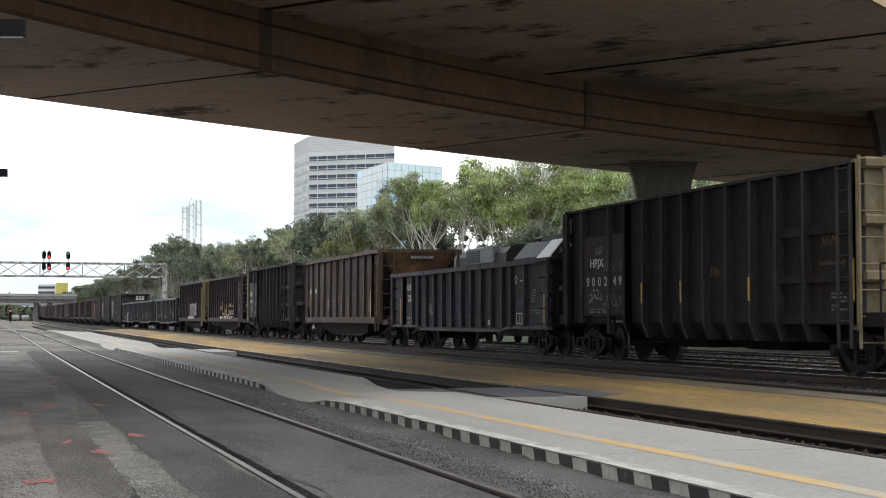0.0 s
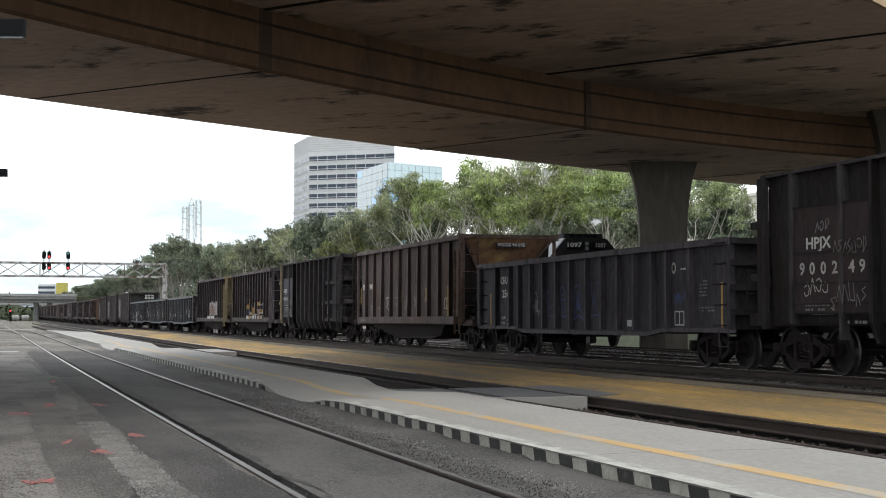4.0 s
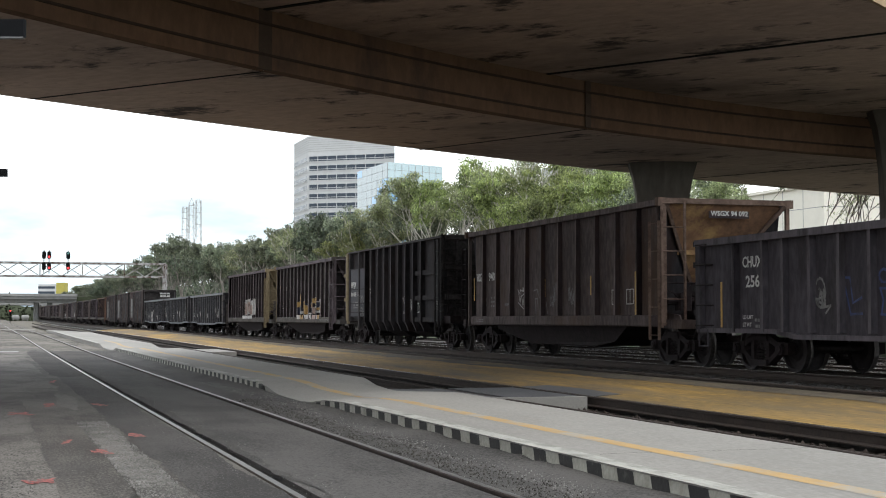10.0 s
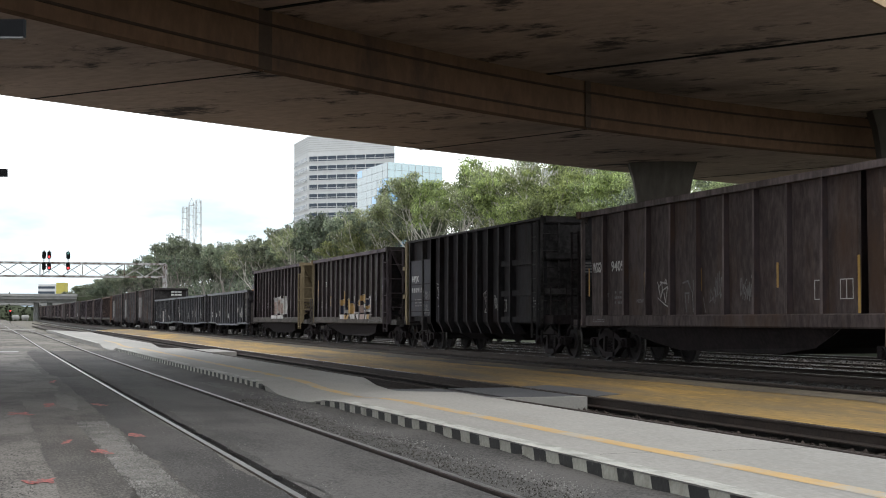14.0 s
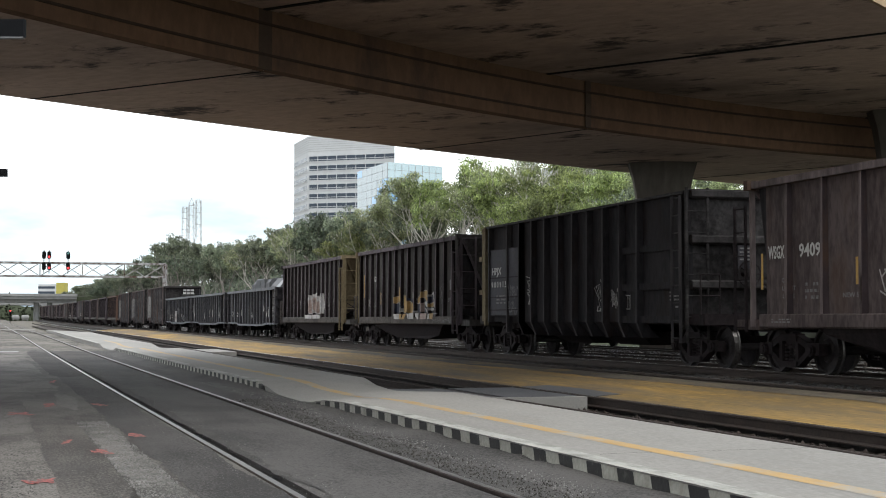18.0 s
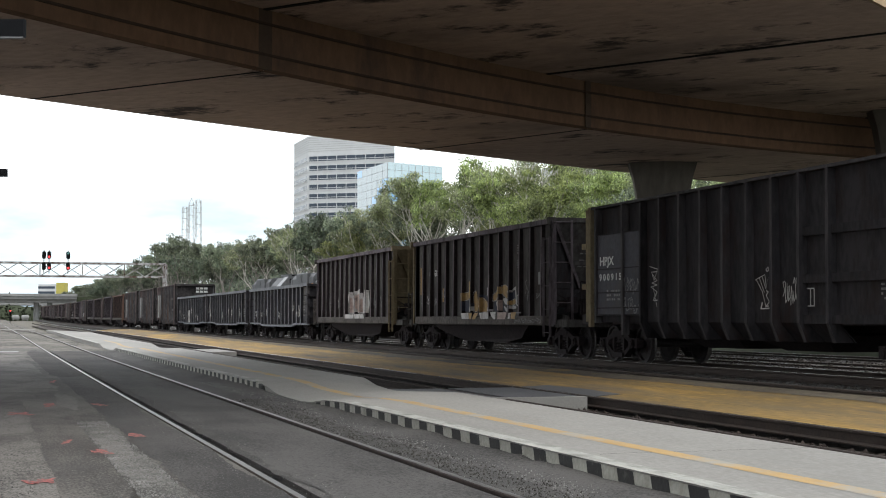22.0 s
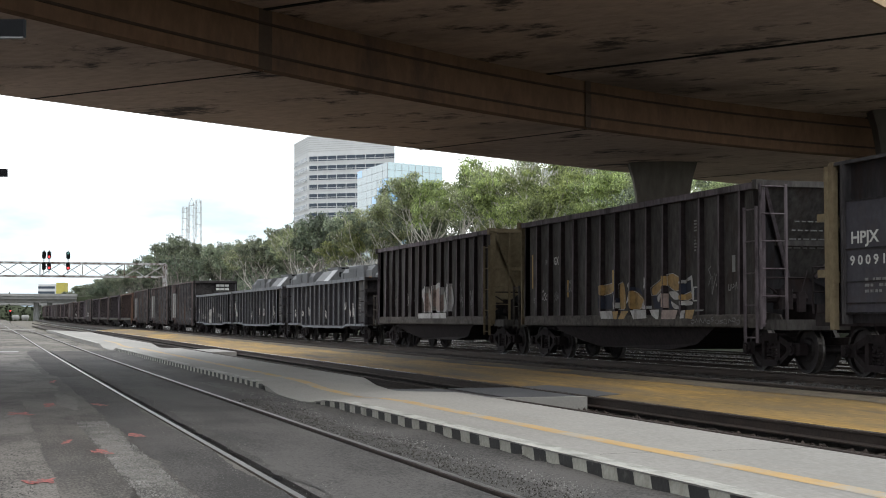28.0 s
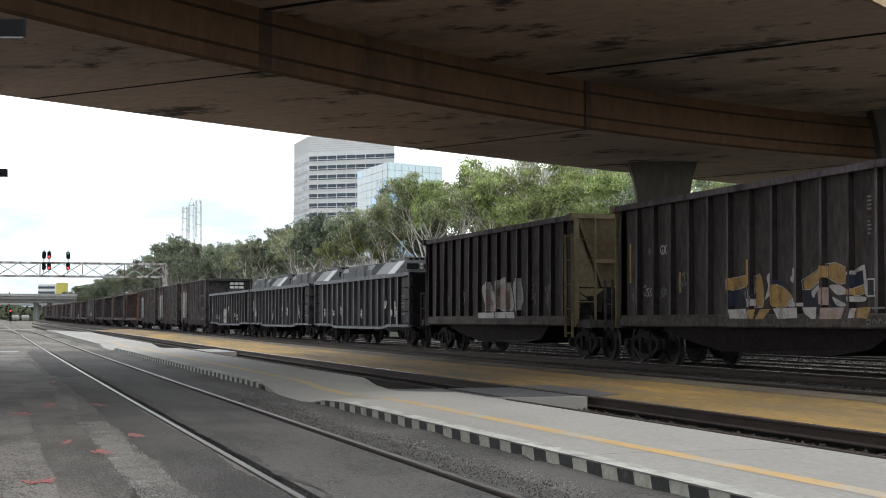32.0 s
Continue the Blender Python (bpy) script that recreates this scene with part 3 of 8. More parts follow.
# faded yellow line on the platform
bm = BM()
y = -10.0
while y < 75:
    a, b = y, y + 1.0
    za, zb = crown(a)[0] + 0.001, crown(b)[0] + 0.001
    x = 5.385
    for (p, q, z) in ((a, b, za),):
        o1, o2 = 0.03 * noise.noise((a * 0.4, 3, 0)), 0.03 * noise.noise((b * 0.4, 3, 0))
        v = [bm.verts.new(c) for c in ((x + o1, a, za + 0.001), (x + 0.195 + o1, a, za + 0.001), (x + 0.195 + o2, b, zb + 0.001), (x + o2, b, zb + 0.001))]
        bm.faces.new(v)
    y += 1.0
part("platform_line", bm, "line_yellow", plat, "faded orange-yellow painted line")
# cracks across the slab
for y, x0, x1 in ((11.6, 4.9, 6.9), (15.5, 4.8, 6.2), (18.6, 4.75, 6.85), (33, 4.8, 6.9), (44, 4.8, 6.9)):
    bm = BM()
    px, py = x0, y
    while px < x1:
        qx, qy = px + 0.18, py + random.uniform(-0.05, 0.05)
        v = [bm.verts.new(c) for c in ((px, py - 0.006, PZ + 0.004), (qx, qy - 0.006, PZ + 0.004), (qx, qy + 0.006, PZ + 0.004), (px, py + 0.006, PZ + 0.004))]
        bm.faces.new(v)
        px, py = qx, qy
    part("slab_crack", bm, "joint", plat)

# middle track in its trench
B1, B2 = 8.10, 9.60
strip("track_bed_middle", PX1 + 0.01, B2 + 0.16, -20, 260, -0.26, -0.25, "trench_dirt", "dark oily ballast of the middle track", "ballast", bottom=-0.36)
# Dark face added to deepen the band below rail 4.
strip("rail_curb", B2 + 0.05, B2 + 0.13, -20, 147, -0.03, -0.03, "flange_dirt", "dark face added under the walkway edge", "curb", bottom=-0.36)
rail("rail_3", B1, -20, 300, -0.02, "rusty steel rail of the middle track", head="rail_rust")
rail("rail_4", B2, -20, 300, 0.0, "worn steel rail with dark rusty web")
strip("yellow_walkway", B2 + 0.14, 13.08, -20, 147, -0.02, 0.09, "yellow_strip", "asphalt walkway with a worn yellow surface", "walkway", bottom=-0.25, wob=0.05)
# worn brown edge of the walkway beside the old rail
bm = BM()
rows, y = [], 4.0
while y < 120:
    a = 12.25 + 0.3 * noise.noise((y * 0.22, 71, 0)) + 0.16 * noise.noise((y * 0.9, 72, 0)) + 0.06 * noise.noise((y * 4.0, 73, 0))
    rows.append([bm.verts.new((x, y, -0.016 + 0.0319 * (x - 9.63) + rise(y))) for x in (a, 13.06)])
    y += 0.2
for p, q in zip(rows, rows[1:]):
    bm.faces.new((p[0], p[1], q[1], q[0]))
tagged(part("walkway_edge", bm, "walk_dirt"), "worn brown asphalt along the old rail", "walkway", kind="structure")
rail("rail_5", 13.15, -20, 300, 0.15, "old rusty rail edging the walkway", head="rail_rust")
for y in (29.5, 17.6, 41, 54):
    bm = BM()
    box(bm, 13.075, 13.135, y - 0.3, y + 0.3, 0.03 + rise(y), 0.105 + rise(y))
    for k in range(4):
        rod(bm, (13.05, y - 0.22 + 0.15 * k, 0.067 + rise(y)), (13.08, y - 0.22 + 0.15 * k, 0.067 + rise(y)), 0.018)
    tagged(part("rail_joint_bar", bm, "rail_rust"), "rusty bolted joint bar on the old rail", "joint bar", group="joint bars")
strip("track_bed_train", 13.2, 27.5, -25, 480, 0.04, 0.04, "ballast", "grey stone ballast under the far tracks", "ballast", bottom=-0.28, up=line_rise)
strip("track_bed_far", 17.6, 26.0, -25, 470, 0.145, 0.145, "ballast", "grey stone ballast of the further tracks", "ballast", bottom=-0.2, up=line_rise)
TX, TZ = 15.88, 0.24
rail("rail_6", TX - 0.75, -40, 480, TZ, "running rail under the train", up=line_rise)
rail("rail_7", TX + 0.75, -40, 480, TZ, "running rail under the train", up=line_rise)
for i, x in enumerate((18.75, 20.25, 22.85, 24.35)):
    rail("rail_%d" % (8 + i), x, -30, 420, 0.20, "bright steel rail of a further track", up=line_rise)
strip("gravel_yard", -70, 4.66, 58, 470, -0.045, -0.045, "gravel", "pale gravel of the yard beyond the asphalt", "gravel", bottom=-0.28)


def curved_rail(name, pts, label):
    """A rail that leaves the line in a curve."""
    bm = BM()
    rings = []
    for i, (x, y) in enumerate(pts):
        a, b = Vector(pts[max(0, i - 1)]), Vector(pts[min(len(pts) - 1, i + 1)])
        d = (b - a).normalized()
        nn = Vector((d.y, -d.x)) * 0.036
        z = rise(y)
        rings.append([bm.verts.new(p) for p in ((x - nn.x, y - nn.y, z - 0.15), (x + nn.x, y + nn.y, z - 0.15), (x + nn.x, y + nn.y, z + 0.0), (x - nn.x, y - nn.y, z + 0.0))])
    for p, q in zip(rings, rings[1:]):
        for i in range(4):
            j = (i + 1) % 4
            bm.faces.new((p[i], p[j], q[j], q[i]))
    bmesh.ops.recalc_face_normals(bm, faces=bm.faces[:])
    tagged(part(name, bm, "rail_rust"), label, "rail", kind="structure")


for k, off in enumerate((0.06, 1.44)):
    curved_rail("turnout_rail_%d" % (k + 1), [(A1 + off - 0.00042 * max(0, y - 100) ** 2, y) for y in range(96, 300, 6)], "worn rail of a turnout curving away")
# ties
bm = BM()
box(bm, -1.3, 1.3, -0.11, 0.11, -0.16, -0.0)
proto = None
for nm, cx, top, y1 in (("middle", (B1 + B2) / 2, -0.235, 70), ("train", TX, 0.075, 75)):
    par = empty("ties_" + nm, None, label="row of dark creosoted wooden ties", category="ties", kind="structure")
    k = 0
    y = 4.0
    while y < y1:
        at = pose(cx + random.uniform(-0.03, 0.03), y, top + (rise(y) if nm == "middle" else line_rise(y)), 0, 0, random.uniform(-1.2, 1.2))
        if proto is None:
            proto = part("tie", bm, "tie", par, at=at)
        else:
            again(proto, par, at)
        y += 0.55
        k += 1

# rubber crossing panels over the middle track and concrete approach
cross = empty("crossing", None, label="dark rubber crossing panels over the middle track", category="crossing", kind="structure")
for (x0, x1) in ((PX1 + 0.02, B1 - 0.09), (B1 + 0.11, B2 - 0.11)):
    for k in range(2):
        bm = BM()
        y0 = 23.2 + k * 1.75
        box(bm, x0, x1, y0, y0 + 1.735, -0.15, 0.004, 0.01)
        part("panel", bm, "rubber", cross)
bm = BM()
box(bm, PX1 + 0.02, B2 - 0.1, 23.02, 23.19, -0.22, 0.008, 0.0)
part("end_wall", bm, "concrete", cross, "pale concrete end wall of the crossing")
bm = BM()
hexa(bm, [(B2 + 0.06, 23.2, -0.1), (B2 + 0.75, 23.5, -0.1), (B2 + 0.95, 27.2, -0.1), (B2 + 0.06, 26.9, -0.1)], [(B2 + 0.06, 23.2, 0.006), (B2 + 0.75, 23.5, 0.016), (B2 + 0.95, 27.2, 0.02), (B2 + 0.06, 26.9, 0.006)])
part("approach_apron", bm, "rubber", cross)
cross2 = empty("crossing_far", None, label="pale crossing panels over the middle track", category="crossing", kind="structure")
for (x0, x1) in ((PX1 + 0.02, B1 - 0.09), (B1 + 0.11, B2 - 0.11)):
    for k in range(3):
        bm = BM()
        y0 = 59.5 + k * 1.9
        box(bm, x0, x1, y0, y0 + 1.88, -0.15, 0.02, 0.01)
        part("panel", bm, "concrete", cross2)


# patches, paint and marks on the asphalt
def blot(name, cx, cy, rx, ry, z, material, label, category, turn=0.0, rough=0.25, seg=28, seed=0):
    bm = BM()
    vs = []
    ct, st = math.cos(radians(turn)), math.sin(radians(turn))
    for i in range(seg):
        a = 2 * math.pi * i / seg
        k = 1 + rough * noise.noise((math.cos(a) * 1.7 + seed, math.sin(a) * 1.7, seed * 3.1))
        c, s = math.cos(a), math.sin(a)
        px = rx * k * math.copysign(abs(c) ** 0.6, c)
        py = ry * k * math.copysign(abs(s) ** 0.6, s)
        x, y = cx + px * ct - py * st, cy + px * st + py * ct
        vs.append(bm.verts.new((x, y, z + rise(y))))
    bm.faces.new(vs)
    ob = part(name, bm, material)
    return tagged(ob, label, category, kind="structure")


# ---- the train ----
SIDE = 1.60


def clip(poly, y0, y1):
    """The piece of a (y, z) polygon between y0 and y1."""
    for lim, keep in ((y0, 1), (y1, -1)):
        out = []
        for i, p in enumerate(poly):
            q = poly[(i + 1) % len(poly)]
            pin, qin = (p[0] - lim) * keep >= 0, (q[0] - lim) * keep >= 0
            if pin:
                out.append(p)
            if pin != qin:
                t = (lim - p[0]) / (q[0] - p[0])
                out.append((lim, p[1] + t * (q[1] - p[1])))
        poly = out
        if len(poly) < 3:
            return []
    return poly


def side_text(body, size, y, z, parent, name="lettering", x=-SIDE, material="letter", squeeze=0.8, label="painted white lettering", space=1.0, width=None):
    """Lettering on the side that faces the platforms, from y towards the near end."""
    ob = new(name, text_mesh(body, size, space))
    ob.data.materials.append(M[material])
    ob.parent = parent
    if width:
        squeeze = width / max(v.co.x for v in ob.data.vertices)
    ob.matrix_basis = Matrix(((0, 0, -1, x - 0.004), (-squeeze, 0, 0, y), (0, 1, 0, z), (0, 0, 0, 1)))
    ob["label"] = label
    return ob


def bars(name, y, z, w, h, rows, parent, x=-SIDE, material="letter", seed=1, label="small unreadable white stencilling"):
    """Lines of lettering too small to read, as short plain bars."""
    rnd = random.Random(seed)
    bm = BM()
    for r in range(rows):
        zz = z + h * (rows - 1 - r) / rows
        yy = y
        while yy > y - w:
            L = rnd.uniform(0.05, 0.16)
            if rnd.random() < 0.82:
                box(bm, x - 0.004, x - 0.001, max(yy - L, y - w), yy, zz, zz + h / rows * 0.5)
            yy -= L + 0.04
    return tagged(part(name, bm, material, parent, label), kind="stuff")


def wheelset_mesh():
    bm = BM()
    seg = 20
    for s in (-1, 1):
        # tread, flange and dished plate, as rings about the axle
        prof = [(0.10, 0.79), (0.20, 0.79), (0.24, 0.75), (0.39, 0.735), (0.40, 0.80), (0.455, 0.80), (0.457, 0.71), (0.49, 0.695), (0.49, 0.67), (0.40, 0.665), (0.39, 0.69), (0.22, 0.70), (0.10, 0.68)]
        rings = [[bm.verts.new((s * x, r * math.cos(2 * math.pi * i / seg), r * math.sin(2 * math.pi * i / seg))) for i in range(seg)] for r, x in prof]
        for a, b in zip(rings, rings[1:] + rings[:1]):
            for i in range(seg):
                j = (i + 1) % seg
                bm.faces.new((a[i], a[j], b[j], b[i]))
    rod(bm, (-1.02, 0, 0), (1.02, 0, 0), 0.085, 10)
    bmesh.ops.recalc_face_normals(bm, faces=bm.faces[:])
    return bm


TRUCK = {}


def truck(parent, y):
    """A three-piece freight truck: two cast side frames, bolster, springs, bearing caps and two wheelsets."""
    if not TRUCK:
        bm = BM()
        # arched cast side frame with two windows left open
        for y0, y1, z0, z1, z2, z3 in ((-1.12, -0.62, 0.36, 0.58, 0.36, 0.60), (0.62, 1.12, 0.36, 0.60, 0.36, 0.58)):
            hexa(bm, [(-0.09, y0, z0), (0.09, y0, z0), (0.09, y0, z1), (-0.09, y0, z1)], [(-0.09, y1, z2), (0.09, y1, z2), (0.09, y1, z3), (-0.09, y1, z3)])
        for sgn in (-1, 1):
            hexa(bm, [(-0.08, sgn * 0.66, 0.62), (0.08, sgn * 0.66, 0.62), (0.08, sgn * 0.66, 0.48), (-0.08, sgn * 0.66, 0.48)], [(-0.08, sgn * 0.28, 0.76), (0.08, sgn * 0.28, 0.76), (0.08, sgn * 0.28, 0.62), (-0.08, sgn * 0.28, 0.62)])
            hexa(bm, [(-0.08, sgn * 0.68, 0.46), (0.08, sgn * 0.68, 0.46), (0.08, sgn * 0.68, 0.34), (-0.08, sgn * 0.68, 0.34)], [(-0.08, sgn * 0.30, 0.24), (0.08, sgn * 0.30, 0.24), (0.08, sgn * 0.30, 0.12), (-0.08, sgn * 0.30, 0.12)])
            box(bm, -0.08, 0.08, sgn * 0.30 - 0.055, sgn * 0.30 + 0.055, 0.16, 0.72)
        box(bm, -0.10, 0.10, -0.30, 0.30, 0.62, 0.77)
        box(bm, -0.12, 0.12, -0.32, 0.32, 0.12, 0.24)
        bmesh.ops.recalc_face_normals(bm, faces=bm.faces[:])
        TRUCK["frame"] = bm
        bm2 = BM()
        for k in (-0.15, 0.0, 0.15):
            for i in range(5):
                rod(bm2, (0, k, 0.25 + i * 0.07), (0, k, 0.29 + i * 0.07), 0.062, 8)
        TRUCK["spring"] = bm2
        bm3 = BM()
        box(bm3, -1.02, 1.02, -0.2, 0.2, 0.50, 0.68, 0.03)
        box(bm3, -0.2, 0.2, -0.22, 0.22, 0.68, 0.80, 0.05)
        TRUCK["bolster"] = bm3
        bm4 = BM()
        rod(bm4, (-0.12, 0, 0), (0.04, 0, 0), 0.115, 10)
        rod(bm4, (-0.15, 0, 0), (-0.12, 0, 0), 0.075, 8)
        TRUCK["cap"] = bm4
        TRUCK["wheelset"] = wheelset_mesh()
        for k in list(TRUCK):
            me = bpy.data.meshes.new(k)
            TRUCK[k].to_mesh(me)
            TRUCK[k].free()
            me.materials.append(M["wheel" if k == "wheelset" else "steel_dark"])
            if k == "wheelset":
                me.materials.append(M["tread"])
                for f in me.polygons:
                    c = f.center
                    if abs(c.x) > 0.6 and math.hypot(c.y, c.z) > 0.44:
                        f.material_index = 1
            TRUCK[k] = me

    def link(name, key, par, at):
        o = new(name, TRUCK[key])
        o.parent = par
        o.matrix_basis = at
        return o
    t = link("truck", "bolster", parent, Matrix.Translation((0, y, 0)))
    for s in (-1, 1):
        link("side_frame", "frame", t, Matrix.Translation((s * 0.99, 0, 0)))
        tagged(link("spring_nest", "spring", t, Matrix.Translation((s * 0.99, 0, 0))), kind="stuff")
        for yy in (-0.89, 0.89):
            link("bearing_cap", "cap", t, pose(s * 1.02, yy, 0.457, 0, 0, 0 if s < 0 else 180))
    for yy in (-0.89, 0.89):
        link("wheelset", "wheelset", t, Matrix.Translation((0, yy, 0.457)))
    return t


def ladder(parent, x0, y0, x1, y1, z0, z1, rungs, material="steel_dark", name="ladder"):
    """Two stiles and rungs between two upright lines."""
    bm = BM()
    for x, y in ((x0, y0), (x1, y1)):
        box(bm, x - 0.02, x + 0.02, y - 0.02, y + 0.02, z0, z1)
        box(bm, x - 0.034, x + 0.034, y - 0.006, y + 0.006, z0 - 0.004, z1 + 0.004)
    for k in range(rungs):
        z = z0 + 0.1 + (z1 - z0 - 0.15) * k / max(1, rungs - 1)
        rod(bm, (x0, y0, z), (x1, y1, z), 0.014, 5)
    return part(name, bm, material, parent)


def coupler(parent, y, s):
    bm = BM()
    box(bm, -0.11, 0.11, min(y, y + s * 0.75), max(y, y + s * 0.75), 0.78, 0.98, 0.02)
    box(bm, -0.17, 0.17, min(y + s * 0.72, y + s * 1.02), max(y + s * 0.72, y + s * 1.02), 0.74, 1.02, 0.06)
    part("coupler", bm, "steel_dark", parent)
    bm = BM()
    pts = [(0.25, y, 0.85), (0.30, y + s * 0.35, 0.6), (0.28, y + s * 0.7, 0.45), (0.2, y + s * 1.0, 0.5)]
    for a, b in zip(pts, pts[1:]):
        rod(bm, a, b, 0.025, 6)
    part("air_hose", bm, "signal_black", parent)


def tub_wagon(label, paint="brown_car", end="brown_car", L=14.0, post="rib_brown", far_end=None, rim=None, sill=None, ribs=None, far_rim=None, shade_flank="steel_dark", climb=1.75):
    """A twin-tub coal gondola: ribbed sides on a deep side sill, sloped end sheets, a belly hanging between the trucks."""
    car = empty("coal_wagon", None, label=label, category="freight wagon", group="wagons of the freight train")
    h = L / 2
    near_end = end
    top, sill0, sill1, px = 3.49, 0.64, 0.90, SIDE - 0.13
    for s in (-1, 1):
        bm = BM()
        box(bm, min(s * px, s * (px - 0.03)), max(s * px, s * (px - 0.03)), -h + 0.45, h - 0.45, sill1 - 0.1, top - 0.05)
        part("side_sheet", bm, paint, car)
        bm = BM()
        x0, x1 = s * (px - 0.10), s * (SIDE + 0.03)
        slab_y(bm, [(x0, sill0), (x1 - s * 0.03, sill0), (x1, sill0 + 0.03), (x1, sill1 - 0.02), (x1 - s * 0.03, sill1), (x0, sill1 + 0.01)][::s], -h + 0.42, h - 0.42)
        bmesh.ops.recalc_face_normals(bm, faces=bm.faces[:])
        part("side_sill", bm, sill or post, car)
        bm = BM()
        box(bm, min(s * (px - 0.1), s * (SIDE + 0.02)), max(s * (px - 0.1), s * (SIDE + 0.02)), -h, h, top - 0.13, top)
        part("top_rail", bm, post, car)
        rib = None
        for y in ribs or [-h + 0.12 + (L - 0.24) * k / 11 for k in range(1, 11)]:
            if rib is None:
                bm = BM()
                # tapered box post, a little wider at the foot
                a, b = (px - 0.01), SIDE
                hexa(bm, [(-a, -0.065, sill1), (-b, -0.045, sill1), (-b, 0.045, sill1), (-a, 0.065, sill1)][::-1], [(-a, -0.05, top - 0.13), (-b + 0.03, -0.034, top - 0.13), (-b + 0.03, 0.034, top - 0.13), (-a, 0.05, top - 0.13)][::-1])
                # flanks get a darker colour for their shade, the cap a paler one as lit
                rib = part("rib", bm, shade_flank, car, at=(0, y, 0))
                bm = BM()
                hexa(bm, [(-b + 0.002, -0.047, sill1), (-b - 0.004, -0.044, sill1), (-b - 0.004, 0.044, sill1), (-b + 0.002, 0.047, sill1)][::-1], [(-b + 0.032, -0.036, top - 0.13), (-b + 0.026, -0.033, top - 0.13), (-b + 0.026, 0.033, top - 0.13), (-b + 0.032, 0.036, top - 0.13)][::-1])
                cap = part("rib_face", bm, post, car, "dusty side post face, painted pale as the lit side", at=(0, y, 0))
            else:
                again(rib, car, pose(0, y, 0, 0, 0, 0 if s < 0 else 180))
                if s < 0:
                    again(cap, car, (0, y, 0))
    for e in (-1, 1):
        end = near_end if e < 0 else (far_end or paint)
        edge = (rim if e < 0 else far_rim)
        # sloped end sheet: hangs out at the top, runs in below
        bm = BM()
        y0, y1 = e * (h - 0.02), e * (h - 1.22)
        hexa(bm, [(-0.28, y1, 1.65), (0.28, y1, 1.65), (0.28, y1 - e * 0.03, 1.65), (-0.28, y1 - e * 0.03, 1.65)], [(-px, y0, top - 0.06), (px, y0, top - 0.06), (px, y0 - e * 0.03, top - 0.06), (-px, y0 - e * 0.03, top - 0.06)])
        bmesh.ops.recalc_face_normals(bm, faces=bm.faces[:])
        part("end_sheet", bm, end, car)
        bm = BM()
        box(bm, -SIDE - 0.02, SIDE + 0.02, min(e * (h - 0.12), e * (h + 0.04)), max(e * (h - 0.12), e * (h + 0.04)), top - 0.10, top + 0.02)
        part("end_rail", bm, edge or end, car)
        for sx in (-1, 1):
            # hopper side, coloured black to stand for the shaded void unless tan; edge bar
            bm = BM()
            q = [(sx * px, e * (h - 0.55), top - 0.1), (sx * px, e * (h - 0.55), 0.95), (sx * 0.26, e * (h - 1.26), 1.60), (sx * (px - 0.02), e * (h - 0.08), top - 0.1)]
            hexa(bm, q, [(x - sx * 0.02, y - e * 0.03, z) for x, y, z in q])
            bmesh.ops.recalc_face_normals(bm, faces=bm.faces[:])
            part("hopper_side", bm, end if end == "tan_end" else "coal_paint", car)
            bm = BM()
            rod(bm, (sx * (px + 0.02), e * (h + 0.03), top - 0.10), (sx * 0.32, e * (h - 1.16), 1.66), 0.055, 4)
            part("hopper_edge", bm, edge or post, car)
            bm = BM()
            box(bm, sx * SIDE - 0.09, sx * SIDE + 0.09, min(e * (h - 0.12), e * (h + 0.05)), max(e * (h - 0.12), e * (h + 0.05)), top - 0.16, top + 0.03)
            part("corner_cap", bm, edge or end, car)
        # black sheet added to paint the dark interior below the slope
        bm = BM()
        box(bm, -px, px, min(e * (h - 1.35), e * (h - 1.3)), max(e * (h - 1.35), e * (h - 1.3)), 0.75, 1.75)
        part("bulkhead", bm, "coal_paint", car)
        bm = BM()
        rod(bm, (-1.35, e * (h - 0.25), 1.22), (-0.45, e * (h - 0.25), 1.22), 0.09, 8)
        box(bm, -1.1, -0.8, min(e * (h - 0.4), e * (h - 0.1)), max(e * (h - 0.4), e * (h - 0.1)), 1.0, 1.4, 0.03)
        box(bm, -0.7, -0.5, min(e * (h - 0.35), e * (h - 0.12)), max(e * (h - 0.35), e * (h - 0.12)), 0.95, 1.34, 0.03)
        for a, b in (((-1.4, 1.5), (-1.15, 1.35)), ((-1.15, 1.35), (-0.95, 1.1)), ((-0.6, 1.3), (-0.45, 1.75)), ((-1.45, 1.62), (-0.5, 1.62))):
            rod(bm, (a[0], e * (h - 0.2), a[1]), (b[0], e * (h - 0.2), b[1]), 0.018, 5)
        part("brake_gear", bm, "steel_dark", car)
        bm = BM()
        box(bm, -0.9, 0.9, min(e * (h - 0.86), e * (h - 0.72)), max(e * (h - 0.86), e * (h - 0.72)), 2.28, 2.46)
        part("end_beam", bm, end, car)
        for x in (-1.1, 1.1):
            bm = BM()
            # gusset plates from the end sill up to the end sheet
            slab_x(bm, [(e * (h + 0.02), 0.72), (e * (h - 1.3), 0.72), (e * (h - 1.3), 1.0), (e * (h - 0.1), 0.9)][::-e], x - 0.02, x + 0.02)
            bmesh.ops.recalc_face_normals(bm, faces=bm.faces[:])
            part("end_gusset", bm, paint, car)
        bm = BM()
        box(bm, -1.5, 1.5, min(e * (h - 0.1), e * (h + 0.8)), max(e * (h - 0.1), e * (h + 0.8)), 0.60, 0.80, 0.03)
        part("end_sill", bm, paint, car)
        for x in (-SIDE + 0.06, SIDE - 0.06):
            bm = BM()
